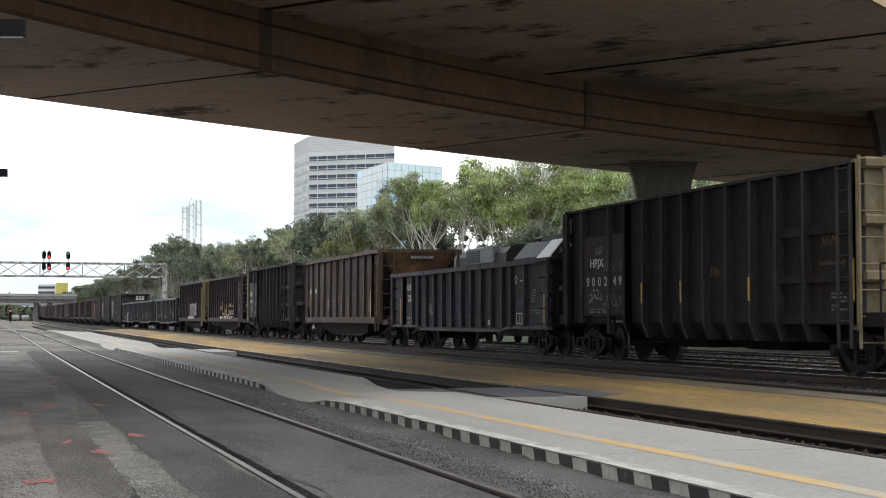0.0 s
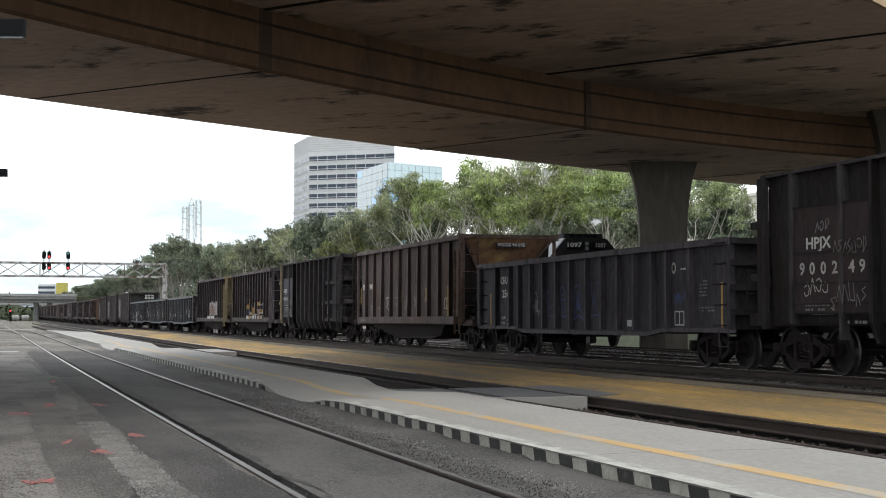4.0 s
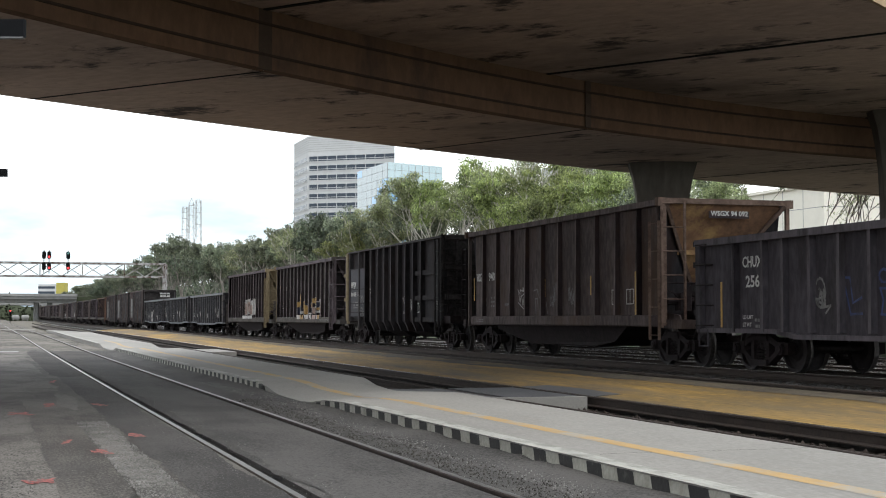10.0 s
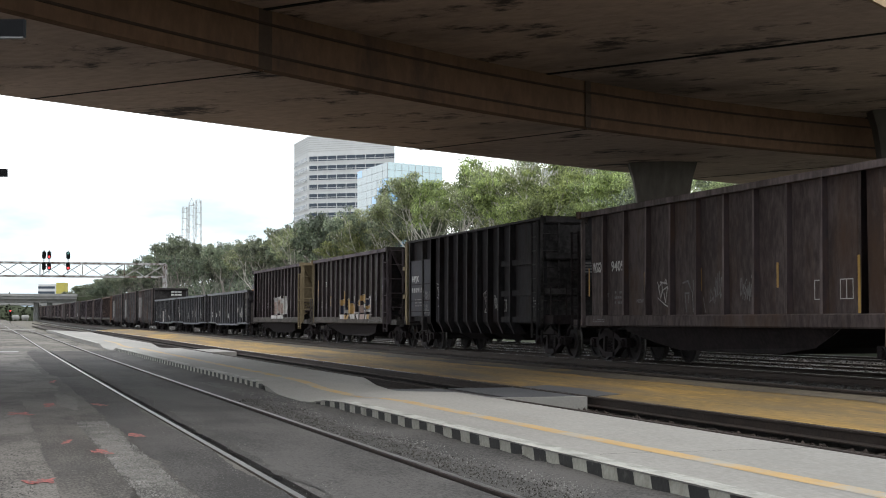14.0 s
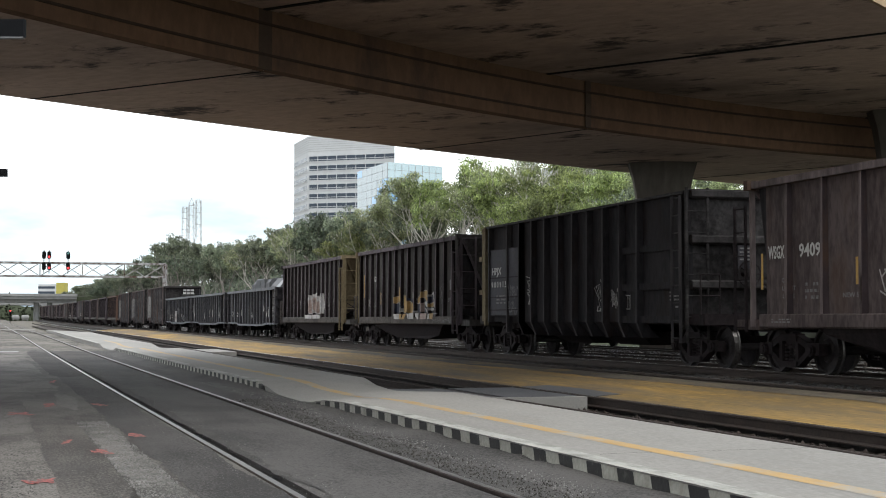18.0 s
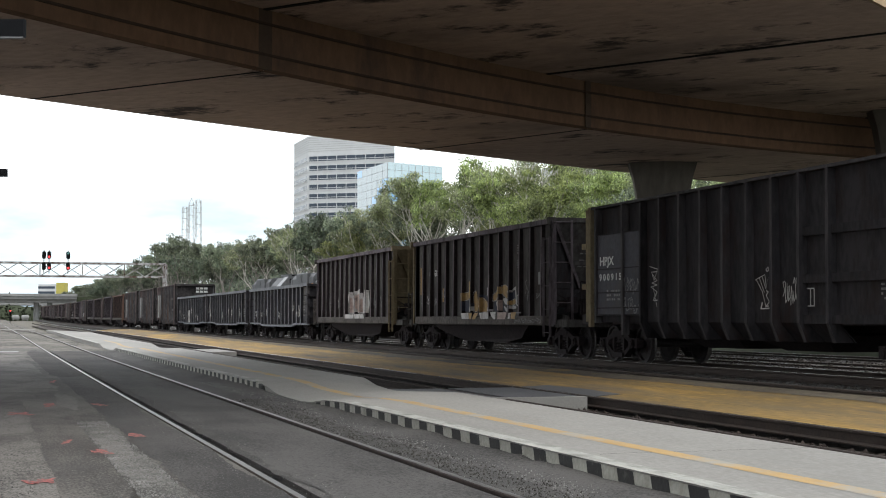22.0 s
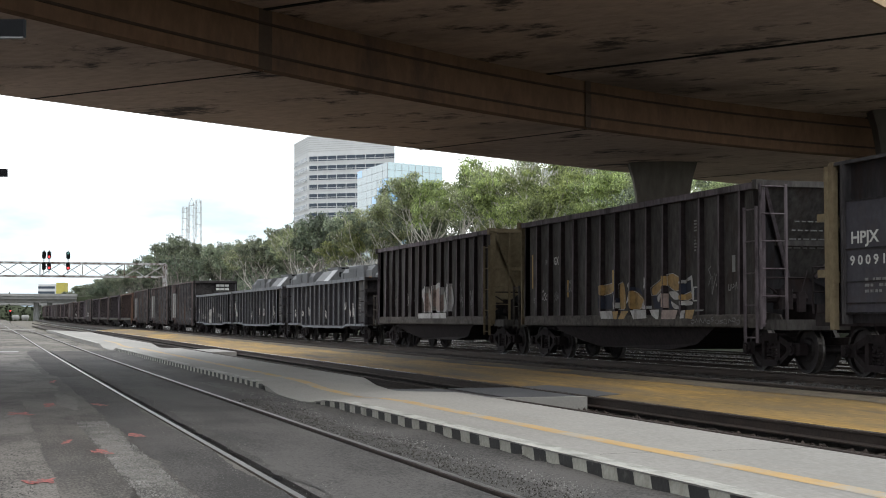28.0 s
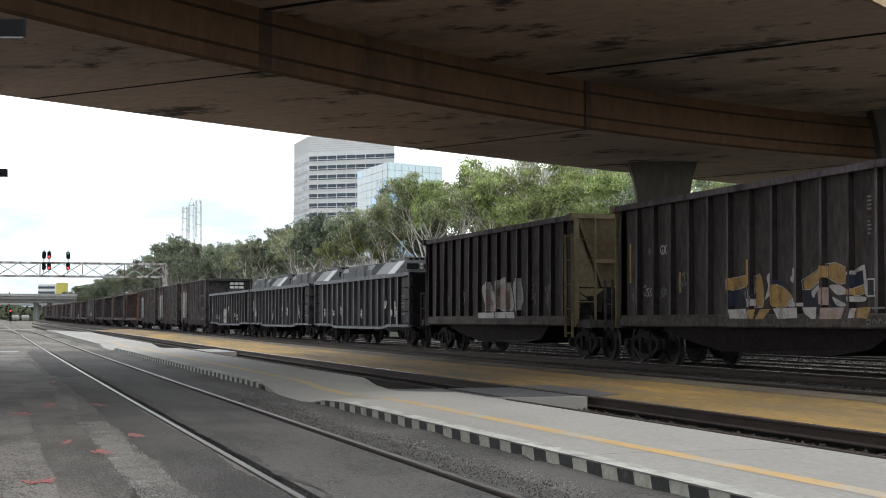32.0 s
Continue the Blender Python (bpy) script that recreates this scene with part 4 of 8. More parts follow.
            box(bm, x - 0.035, x + 0.06, min(e * (h - 0.04), e * (h + 0.03)), max(e * (h - 0.04), e * (h + 0.03)), 0.66, top)
            part("corner_post", bm, edge or post, car)
        if e < 0:
            ladder(car, -SIDE - 0.01, e * (h + 0.06), -SIDE + 0.55, e * (h + 0.06), 0.62, top - 0.05, 6, edge or post)
            ladder(car, -SIDE - 0.05, e * (h - 0.5), -SIDE - 0.05, e * (h - 0.02), 0.35, 3.0, 5, edge or post)
        else:
            ladder(car, -SIDE + 0.04, h + 0.22, -SIDE + 0.04, h + 0.66, 0.55, climb, 3 if climb < 2 else 6, "sill_dust" if climb < 2 else "steel_dark")
        coupler(car, e * (h + 0.3), e)
        truck(car, e * (h - 0.55))
        bm = BM()
        box(bm, -0.35, 0.35, min(e * h, e * (h - 2.6)), max(e * h, e * (h - 2.6)), 0.72, 1.1)
        part("draft_sill", bm, "steel_dark", car)
    # slope floor and hanging belly
    bm = BM()
    yb = h - 1.75
    bend = [(0.0, 0.86), (0.75, 0.52), (1.75, 0.27), (3.0, 0.13)]
    prof = [(-yb + d, z) for d, z in bend] + [(yb - d, z) for d, z in bend[::-1]]
    for xa, xb, dz in ((-1.42, 0.0, 0), (0.0, 1.42, 0)):
        slab_x(bm, prof, xa, xb)
    for v in bm.verts:
        if abs(v.co.x) > 1 and v.co.z < 0.5:
            v.co.x *= 0.84
    bmesh.ops.recalc_face_normals(bm, faces=bm.faces[:])
    # darker than the wagon's paint, to offset light bounced off the ground
    part("belly_tub", bm, "steel_dark", car)
    bm = BM()
    box(bm, -px + 0.03, px - 0.03, -h + 1.5, h - 1.5, 0.95, 1.05)
    part("floor", bm, "steel_dark", car)
    return car


def post_wagon(label, paint="coal_paint", end="coal_paint", L=13.55, panel="grey_panel", post="rib_coal", far_end=None, first=3.74, pitch=1.0, bay=(6.37, 4.75)):
    """A high-sided coal gondola with deep posts whose feet bend in below the sill, and framed lettering panels at the far end of its side.
    first and pitch set the posts; bay gives the two posts beside the lettering panels."""
    car = empty("coal_wagon", None, label=label, category="freight wagon", group="wagons of the freight train")
    h = L / 2
    near_end = end
    top, z1, z0, px = 3.58, 0.74, 0.38, SIDE - 0.17
    ribs = [first - pitch * k for k in range(9)]
    for s in (-1, 1):
        bm = BM()
        xa, xb = s * px, s * (px - 0.03)
        box(bm, min(xa, xb), max(xa, xb), -h, h, z1, top - 0.03)
        lo, hi = ribs[-1] - 0.1, first + 0.1
        hexa(bm, [(s * (px - 0.34), lo, z0), (s * (px - 0.37), lo, z0), (s * (px - 0.37), hi, z0), (s * (px - 0.34), hi, z0)], [(xa, lo, z1), (xb, lo, z1), (xb, hi, z1), (xa, hi, z1)])
        bmesh.ops.recalc_face_normals(bm, faces=bm.faces[:])
        part("side_sheet", bm, paint, car)
        bm = BM()
        box(bm, min(s * (px - 0.06), s * (SIDE - 0.02)), max(s * (px - 0.06), s * (SIDE - 0.02)), -h, h, top - 0.06, top)
        part("top_rail", bm, post, car)
        rib = None
        for y in ribs:
            if rib is None:
                bm = BM()
                # foot that bends in under the side, then the upright post
                hexa(bm, [(-px + 0.36, -0.062, z0), (-SIDE + 0.15, -0.05, z0), (-SIDE + 0.15, 0.05, z0), (-px + 0.36, 0.062, z0)][::-1], [(-px, -0.068, z1), (-SIDE, -0.044, z1), (-SIDE, 0.044, z1), (-px, 0.068, z1)][::-1])
                hexa(bm, [(-px, -0.068, z1), (-SIDE, -0.044, z1), (-SIDE, 0.044, z1), (-px, 0.068, z1)][::-1], [(-px, -0.05, top - 0.06), (-SIDE + 0.015, -0.04, top - 0.06), (-SIDE + 0.015, 0.04, top - 0.06), (-px, 0.05, top - 0.06)][::-1])
                bmesh.ops.recalc_face_normals(bm, faces=bm.faces[:])
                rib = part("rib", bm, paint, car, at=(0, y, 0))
                # paler cap: the light on the post's face is put into its colour
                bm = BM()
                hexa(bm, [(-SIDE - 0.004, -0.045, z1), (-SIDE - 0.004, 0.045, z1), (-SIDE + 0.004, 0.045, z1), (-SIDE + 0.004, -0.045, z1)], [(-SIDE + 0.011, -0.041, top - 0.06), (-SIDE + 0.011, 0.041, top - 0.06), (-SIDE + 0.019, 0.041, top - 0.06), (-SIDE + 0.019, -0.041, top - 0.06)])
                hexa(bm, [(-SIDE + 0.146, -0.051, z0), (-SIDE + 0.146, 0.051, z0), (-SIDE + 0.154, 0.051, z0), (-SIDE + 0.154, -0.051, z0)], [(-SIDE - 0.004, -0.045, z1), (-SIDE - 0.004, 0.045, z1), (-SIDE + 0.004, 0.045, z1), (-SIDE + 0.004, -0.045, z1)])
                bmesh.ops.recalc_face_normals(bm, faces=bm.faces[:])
                cap = part("rib_face", bm, post, car, "dusty side post face, painted pale as the lit side", at=(0, y, 0))
            elif s < 0:
                again(rib, car, (0, y, 0))
                again(cap, car, (0, y, 0))
            else:
                again(rib, car, pose(0, y, 0, 0, 0, 180))
        # framed bays with the lettering panels at the far end
        a, b = min(s * px, s * SIDE), max(s * px, s * SIDE)
        for k, y in enumerate(bay):
            bm = BM()
            box(bm, a, b, y - 0.045, y + 0.045, z1 - (0.02 if k == 0 else 0.3), top - 0.06)
            part("bay_post", bm, post, car)
        for y0, y1 in ((bay[1] + 0.05, bay[0] - 0.05), (first + 0.05, bay[1] - 0.05)):
            bm = BM()
            box(bm, min(s * (px + 0.02), s * (SIDE - 0.05)), max(s * (px + 0.02), s * (SIDE - 0.05)), y0, y1, 0.93, 2.86)
            lp = part("letter_panel", bm, panel, car, "framed grey lettering panel")
            # ledges across the panel
            for z in (0.91, 1.08, 1.45, 2.02, 2.86):
                bm = BM()
                box(bm, min(s * (px + 0.02), s * (SIDE - 0.03)), max(s * (px + 0.02), s * (SIDE - 0.03)), y0, y1, z - 0.014, z + 0.014)
                part("panel_ledge", bm, paint, lp)
        bm = BM()
        box(bm, a, b, -h, -h + 0.1, z1 - 0.05, top - 0.06)
        for z in (0.80, 1.55, 2.42):
            box(bm, min(s * px, s * (SIDE - 0.07)), max(s * px, s * (SIDE - 0.07)), -h + 0.1, ribs[-2] - 0.07, z - 0.08, z + 0.08)
        part("end_bay_beam", bm, paint, car)
    for e in (-1, 1):
        end = near_end if e < 0 else (far_end or paint)
        bm = BM()
        y0, y1 = e * h, e * (h - 0.12)
        hexa(bm, [(-px, y1, 0.9), (px, y1, 0.9), (px, y1 - e * 0.03, 0.9), (-px, y1 - e * 0.03, 0.9)], [(-px, y0, 2.5), (px, y0, 2.5), (px, y0 - e * 0.03, 2.5), (-px, y0 - e * 0.03, 2.5)])
        box(bm, -px, px, min(y0, y0 - e * 0.03), max(y0, y0 - e * 0.03), 2.5, top)
        bmesh.ops.recalc_face_normals(bm, faces=bm.faces[:])
        part("end_sheet", bm, end, car)
        for z in (2.52, 1.55, top - 0.07):
            bm = BM()
            y0, y1 = sorted((e * (h - 0.05), e * (h + 0.16)))
            slab_x(bm, [(y0, z - 0.10), (y1 - 0.05, z - 0.10), (y1, z - 0.06), (y1, z + 0.06), (y1 - 0.05, z + 0.10), (y0, z + 0.10)] if e > 0 else [(y0, z - 0.06), (y0 + 0.05, z - 0.10), (y1, z - 0.10), (y1, z + 0.10), (y0 + 0.05, z + 0.10), (y0, z + 0.06)], -px - 0.05, px + 0.05)
            bmesh.ops.recalc_face_normals(bm, faces=bm.faces[:])
            part("end_beam", bm, end, car)
        for x in (-SIDE + 0.05, SIDE - 0.05):
            bm = BM()
            box(bm, x - 0.05, x + 0.05, min(e * (h - 0.12), e * (h + 0.02)), max(e * (h - 0.12), e * (h + 0.02)), 0.62, top)
            part("corner_post", bm, end, car)
        bm = BM()
        box(bm, -1.5, 1.5, min(e * (h - 0.1), e * (h + 0.7)), max(e * (h - 0.1), e * (h + 0.7)), 0.68, 0.92, 0.03)
        part("end_sill", bm, "steel_dark", car)
        if e < 0:
            # hand brake wheel and its scratched plate
            bm = BM()
            seg = 18
            for k in range(seg):
                a, b = 2 * math.pi * k / seg, 2 * math.pi * (k + 1) / seg
                rod(bm, (-0.23 + 0.27 * math.cos(a), -h - 0.34, 1.78 + 0.27 * math.sin(a)), (-0.23 + 0.27 * math.cos(b), -h - 0.34, 1.78 + 0.27 * math.sin(b)), 0.018, 5)
            for k in range(5):
                a = 2 * math.pi * k / 5
                rod(bm, (-0.23, -h - 0.32, 1.78), (-0.23 + 0.26 * math.cos(a), -h - 0.34, 1.78 + 0.26 * math.sin(a)), 0.014, 5)
            rod(bm, (-0.23, -h - 0.05, 1.78), (-0.23, -h - 0.36, 1.78), 0.05, 8)
            part("brake_wheel", bm, "steel_dark", car)
            bm = BM()
            box(bm, -0.42, -0.04, -h - 0.2, -h - 0.17, 1.9, 2.4)
            bp = part("brake_plate", bm, "grey_gon_pale", car, "scratched grey plate behind the brake wheel")
            for k in range(4):
                bm = BM()
                box(bm, -0.38, -0.38 + 0.3 - 0.04 * (k % 2), -h - 0.204, -h - 0.2, 2.32 - 0.08 * k, 2.355 - 0.08 * k)
                part("stencil_bar", bm, "spray_grey", bp)
        if e > 0:
            # boxed end post with brackets
            bm = BM()
            box(bm, -SIDE, -SIDE + 0.12, h + 0.03, h + 0.19, 0.75, top - 0.05, 0.015)
            ep = part("end_post", bm, end, car, "boxed end post")
            for z in (1.62, 2.62):
                bm = BM()
                box(bm, -SIDE - 0.02, -SIDE + 0.3, h + 0.12, h + 0.40, z - 0.07, z + 0.07, 0.01)
                part("bracket", bm, end, ep)
        if e < 0:
            ladder(car, -SIDE, -h - 0.12, -SIDE + 0.5, -h - 0.12, 0.3, top + 0.05, 8, end)
            ladder(car, -SIDE - 0.06, -h + 0.48, -SIDE - 0.06, -h + 0.08, 0.3, top - 0.1, 9, post)
        bm = BM()
        rod(bm, (-1.55, e * (h + 0.66), 0.9), (-1.55, e * (h + 0.66), 1.75), 0.02)
        rod(bm, (-1.1, e * (h + 0.66), 0.9), (-1.1, e * (h + 0.66), 1.75), 0.02)
        for z in (1.3, 1.75):
            rod(bm, (-1.55, e * (h + 0.66), z), (-1.1, e * (h + 0.66), z), 0.018)
        part("handrail", bm, "steel_dark", car)
        coupler(car, e * (h + 0.5), e)
        truck(car, e * (h - 0.6))
    bm = BM()
    box(bm, -px + 0.05, px - 0.05, -h + 1, h - 1, z1 - 0.05, z1 + 0.05)
    box(bm, -0.4, 0.4, -h, h, 0.55, 0.95)
    part("floor", bm, "steel_dark", car)
    bm = BM()
    for y in (-1.9, 1.6):
        hexa(bm, [(-0.55, y - 0.9, 0.18), (0.55, y - 0.9, 0.18), (0.55, y + 0.9, 0.18), (-0.55, y + 0.9, 0.18)], [(-1.1, y - 1.5, 0.5), (1.1, y - 1.5, 0.5), (1.1, y + 1.5, 0.5), (-1.1, y + 1.5, 0.5)])
    part("belly", bm, "steel_dark", car)
    return car


def low_gondola(label, paint="grey_gon", L=16.1, posts=14, top=2.54, post="rib_gon", at=None):
    """A mill gondola: low ribbed sides with a heavy top rail, fishbelly bottom edge and open deck gear below."""
    car = empty("gondola", None, label=label, category="gondola wagon", group="wagons of the freight train")
    h = L / 2
    px = SIDE - 0.12
    for s in (-1, 1):
        bm = BM()
        prof = [(-h, 0.55), (-h + 3.2, 0.55), (-h + 4.0, 0.45), (h - 4.0, 0.45), (h - 3.2, 0.55), (h, 0.55), (h, top - 0.05), (-h, top - 0.05)]
        slab_x(bm, prof, min(s * px, s * (px - 0.03)), max(s * px, s * (px - 0.03)))
        bmesh.ops.recalc_face_normals(bm, faces=bm.faces[:])
        part("side_sheet", bm, paint, car)
        bm = BM()
        a, b = min(s * (px - 0.08), s * (SIDE + 0.03)), max(s * (px - 0.08), s * (SIDE + 0.03))
        box(bm, a, b, -h - 0.02, h + 0.02, top - 0.14, top, 0.0)
        part("top_rail", bm, post, car)
        bm = BM()
        a, b = min(s * (px - 0.02), s * (SIDE - 0.02)), max(s * (px - 0.02), s * (SIDE - 0.02))
        for q in ([(-h, 0.53), (-h + 3.2, 0.53), (-h + 3.2, 0.62), (-h, 0.62)], [(-h + 3.2, 0.53), (-h + 4.0, 0.43), (-h + 4.0, 0.52), (-h + 3.2, 0.62)], [(-h + 4.0, 0.43), (h - 4.0, 0.43), (h - 4.0, 0.52), (-h + 4.0, 0.52)], [(h - 4.0, 0.43), (h - 3.2, 0.53), (h - 3.2, 0.62), (h - 4.0, 0.52)], [(h - 3.2, 0.53), (h, 0.53), (h, 0.62), (h - 3.2, 0.62)]):
            slab_x(bm, q, a, b)
        bmesh.ops.recalc_face_normals(bm, faces=bm.faces[:])
        part("side_sill", bm, post, car)
        rib = None
        for y in at or [-h + 1.55 + (L - 3.3) * k / (posts - 1) for k in range(posts)]:
            if rib is None:
                bm = BM()
                a, b = px - 0.01, SIDE - 0.0
                hexa(bm, [(-a, -0.065, 0.56), (-b, -0.045, 0.56), (-b, 0.045, 0.56), (-a, 0.065, 0.56)][::-1], [(-a, -0.065, top - 0.14), (-b, -0.045, top - 0.14), (-b, 0.045, top - 0.14), (-a, 0.065, top - 0.14)][::-1])
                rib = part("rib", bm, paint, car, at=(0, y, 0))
                # thin pale cap paints the lit face, the post itself stays dark
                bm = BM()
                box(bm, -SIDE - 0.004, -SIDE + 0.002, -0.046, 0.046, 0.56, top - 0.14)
                cap = part("rib_face", bm, post, car, "dusty side post face, painted pale as the lit side", at=(0, y, 0))
            elif s < 0:
                again(rib, car, (0, y, 0))
                again(cap, car, (0, y, 0))
            else:
                again(rib, car, pose(0, y, 0, 0, 0, 180))
    for e in (-1, 1):
        bm = BM()
        box(bm, -px, px, min(e * h, e * (h - 0.04)), max(e * h, e * (h - 0.04)), 0.6, top - 0.05)
        part("end_sheet", bm, "coal_paint", car)
        for z in (top - 0.08, 1.95, 1.45, 0.95):
            bm = BM()
            box(bm, -SIDE, SIDE, min(e * h, e * (h + 0.12)), max(e * h, e * (h + 0.12)), z - 0.06, z + 0.06)
            part("end_corrugation", bm, "coal_paint", car)
        for x in (-SIDE + 0.06, SIDE - 0.06):
            bm = BM()
            box(bm, x - 0.07, x + 0.07, min(e * (h - 0.2), e * (h + 0.02)), max(e * (h - 0.2), e * (h + 0.02)), 0.6, top, 0.02)
            part("corner_post", bm, paint, car)
        for k in range(5):
            bm = BM()
            z = 0.68 + 0.42 * k
            x, y0, y1 = -SIDE - 0.07, e * (h - 0.55), e * (h - 0.12)
            rod(bm, (x, y0, z), (x, y1, z), 0.016, 5)
            rod(bm, (x, y0, z), (-px, y0, z), 0.016, 5)
            rod(bm, (x, y1, z), (-px, y1, z), 0.016, 5)
            part("grab_iron", bm, "steel_dark", car)
        bm = BM()
        for y in (e * (h - 0.5), e * (h - 0.1)):
            rod(bm, (-SIDE + 0.02, y, 0.6), (-SIDE + 0.02, y, 0.25), 0.016, 5)
        rod(bm, (-SIDE + 0.02, e * (h - 0.5), 0.25), (-SIDE + 0.02, e * (h - 0.1), 0.25), 0.016, 5)
        part("step", bm, paint, car)
        coupler(car, e * (h - 0.1), e * 0.75)
        truck(car, e * (h - 1.75))
    bm = BM()
    box(bm, -px + 0.03, px - 0.03, -h + 0.05, h - 0.05, 0.95, 1.05)
    box(bm, -0.3, 0.3, -h + 0.1, h - 0.1, 0.55, 0.95)
    for k in range(9):
        y = -h + 3 + (L - 6) * k / 8
        box(bm, -px + 0.05, px - 0.05, y - 0.05, y + 0.05, 0.7, 0.95)
    part("underframe", bm, "steel_dark", car)
    for nm, p, q, r in (("air_tank", (-0.9, 1.0, 0.55), (-0.9, 1.9, 0.55), 0.2), ("brake_cylinder", (-0.85, -1.6, 0.6), (-0.85, -1.0, 0.6), 0.13), ("brake_rod", (-1.0, -4.5, 0.6), (-1.0, 4.5, 0.6), 0.025)):
        bm = BM()
        rod(bm, p, q, r, 10)
        part(nm, bm, "steel_dark", car)
    return car


def lift(car, dz=0.24, dy=0.0):
    """Raises the body on its trucks and slides the whole along."""
    for o in car.children:
        if not o.name.startswith(("truck", "coupler", "air_hose")):
            o.location.z += dz
        o.location.y += dy
    return car


# place on the line: (kind, far side corner, near side corner) in car-pitch units along the line at the start
UNIT, SHIFT = 4.12, -4.34
CARS = []


def add_car(car, far, near):
    CARS.append((car, UNIT * (far + near) / 2 + SHIFT))


def reflectors(car, ys, z, hgt, x=-SIDE - 0.004):
    for y in ys:
        bm = BM()
        box(bm, x - 0.003, x + 0.001, y - 0.038, y + 0.038, z, z + hgt)
        part("reflector", bm, "reflector", car, "yellow reflector strip")


h1 = lift(post_wagon("high black coal wagon with tapered posts and a pale rusty end", end="tan_end", panel="panel_rust", first=3.06, pitch=1.007, bay=(5.70, 4.02)))
add_car(h1, 9.80, 6.52)
g1 = lift(low_gondola("low dark grey gondola with ribbed sides and faint blue scrawl", L=16.2, top=2.47, at=[y + 0.17 for y in (6.30, 5.14, 4.37, 3.40, 2.42, 1.45, 0.47, -0.62, -1.60, -2.58, -3.53, -4.51, -5.27, -6.42)]), dy=-0.17)
add_car(g1, 14.094, 10.168)
w1 = lift(tub_wagon("dark brown coal wagon with a rusty orange sloped end", end="rust_end", rim="rust_rim", sill="brown_car", climb=3.05, shade_flank="panel_rust"))
add_car(w1, 17.87, 14.46)
h2 = lift(post_wagon("high black coal wagon with tapered posts and grey lettering panel", end="end_scuffed", far_end="tan_end"))
add_car(h2, 21.86, 18.55)
T2 = [6.45 - 0.885 * k for k in range(15)]
w2 = lift(tub_wagon("black coal wagon with orange and white painted letters on its side", paint="black_car", end="black_car", L=13.6, post="rib_black", sill="sill_dust", far_end="tan_end", far_rim="tan_end", ribs=T2))
add_car(w2, 25.76, 22.47)
w3 = lift(tub_wagon("black coal wagon with pale pink scrawl and a tan end", paint="black_car", end="tan_end", L=13.6, post="rib_black", sill="sill_dust", rim="tan_end", ribs=T2))
add_car(w3, 29.69, 26.38)
g2 = lift(low_gondola("pale grey ribbed gondola with white scrawl", paint="grey_gon_pale", posts=14, top=2.5, post="rib_pale"))
add_car(g2, 34.19, 30.08)
g3 = copy_thing(g2, Matrix.Identity(4))
add_car(g3, 38.36, 34.35)
g4 = copy_thing(g2, Matrix.Identity(4))
add_car(g4, 42.29, 38.5)


def repaint(car, swaps):
    """Gives a copied wagon its own paint."""
    for o in car.children_recursive:
        if o.type == "MESH" and o.material_slots and o.material_slots[0].material:
            now = o.material_slots[0].material.name
            for a, b in swaps.items():
                if now == M[a].name:
                    o.material_slots[0].link = "OBJECT"
                    o.material_slots[0].material = M[b]


pattern = "hhhrwwwhwwhwwwhhwwhw"
u = 42.68
H_FAR = copy_thing(h2, Matrix.Identity(4))
FAR = []
for i, ch in enumerate(pattern):
    src = h2 if ch == "h" else w2
    car = H_FAR if i == 0 else copy_thing(src, Matrix.Identity(4))
    if ch == "h":
        # far wagons take the brown that has brighter light in its colour
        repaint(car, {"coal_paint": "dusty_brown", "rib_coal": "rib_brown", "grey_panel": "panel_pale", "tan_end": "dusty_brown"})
        tagged(car, "dark brown high coal wagon with tapered posts")
    elif ch == "r":
        repaint(car, {"black_car": "red_car", "rib_black": "red_car"})
        tagged(car, "rust red coal wagon in the far part of the train")
    else:
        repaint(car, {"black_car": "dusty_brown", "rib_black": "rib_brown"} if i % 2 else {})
        tagged(car, "dark ribbed coal wagon in the far part of the train")
    add_car(car, u + 3.45, u)
    FAR.append(car)
    u += 3.93


# ---- the viaduct overhead ----
def far_edge(x):
    return 43.4 + 0.68 * x - 0.0035 * x * x


def step_line(x):
    if x > 31.5:
        return 50.53 + 0.25 * (x - 31.5)
    return 31.55 + 0.9692 * x - 0.01164 * x * x


def near_edge(x):
    return 15.3 + 0.80 * min(x, 26.0) + 0.35 * max(0.0, x - 26.0)


Z1, Z2 = 7.60, 9.15


def deck(name, lo, hi, z0, z1, material, label):
    bm = BM()
    xs = [-34 + 4 * i for i in range(27)]
    rows = [[bm.verts.new(p) for p in ((x, lo(x), z0), (x, hi(x), z0), (x, hi(x), z1), (x, lo(x), z1))] for x in xs]
    for a, b in zip(rows, rows[1:]):
        for i in range(4):
            j = (i + 1) % 4
            bm.faces.new((a[i], a[j], b[j], b[i]))
    bm.faces.new(rows[0])
    bm.faces.new(rows[-1][::-1])
    bmesh.ops.recalc_face_normals(bm, faces=bm.faces[:])
    return part(name, bm, material, None)


via = empty("viaduct", None, label="concrete road viaduct crossing over the tracks", category="bridge", kind="structure")
for ob in (deck("far_deck_soffit", step_line, far_edge, Z1, Z1 + 1.6, "soffit", ""), deck("near_deck_soffit", near_edge, lambda x: step_line(x) - 0.01, Z2, Z2 + 1.6, "soffit", "")):
    ob.parent = via
# tan fascia of the near deck
fascia = deck("fascia", lambda x: near_edge(x) - 0.12, near_edge, Z2 - 0.02, Z2 + 1.75, "tan_lit", "")
fascia.parent = via
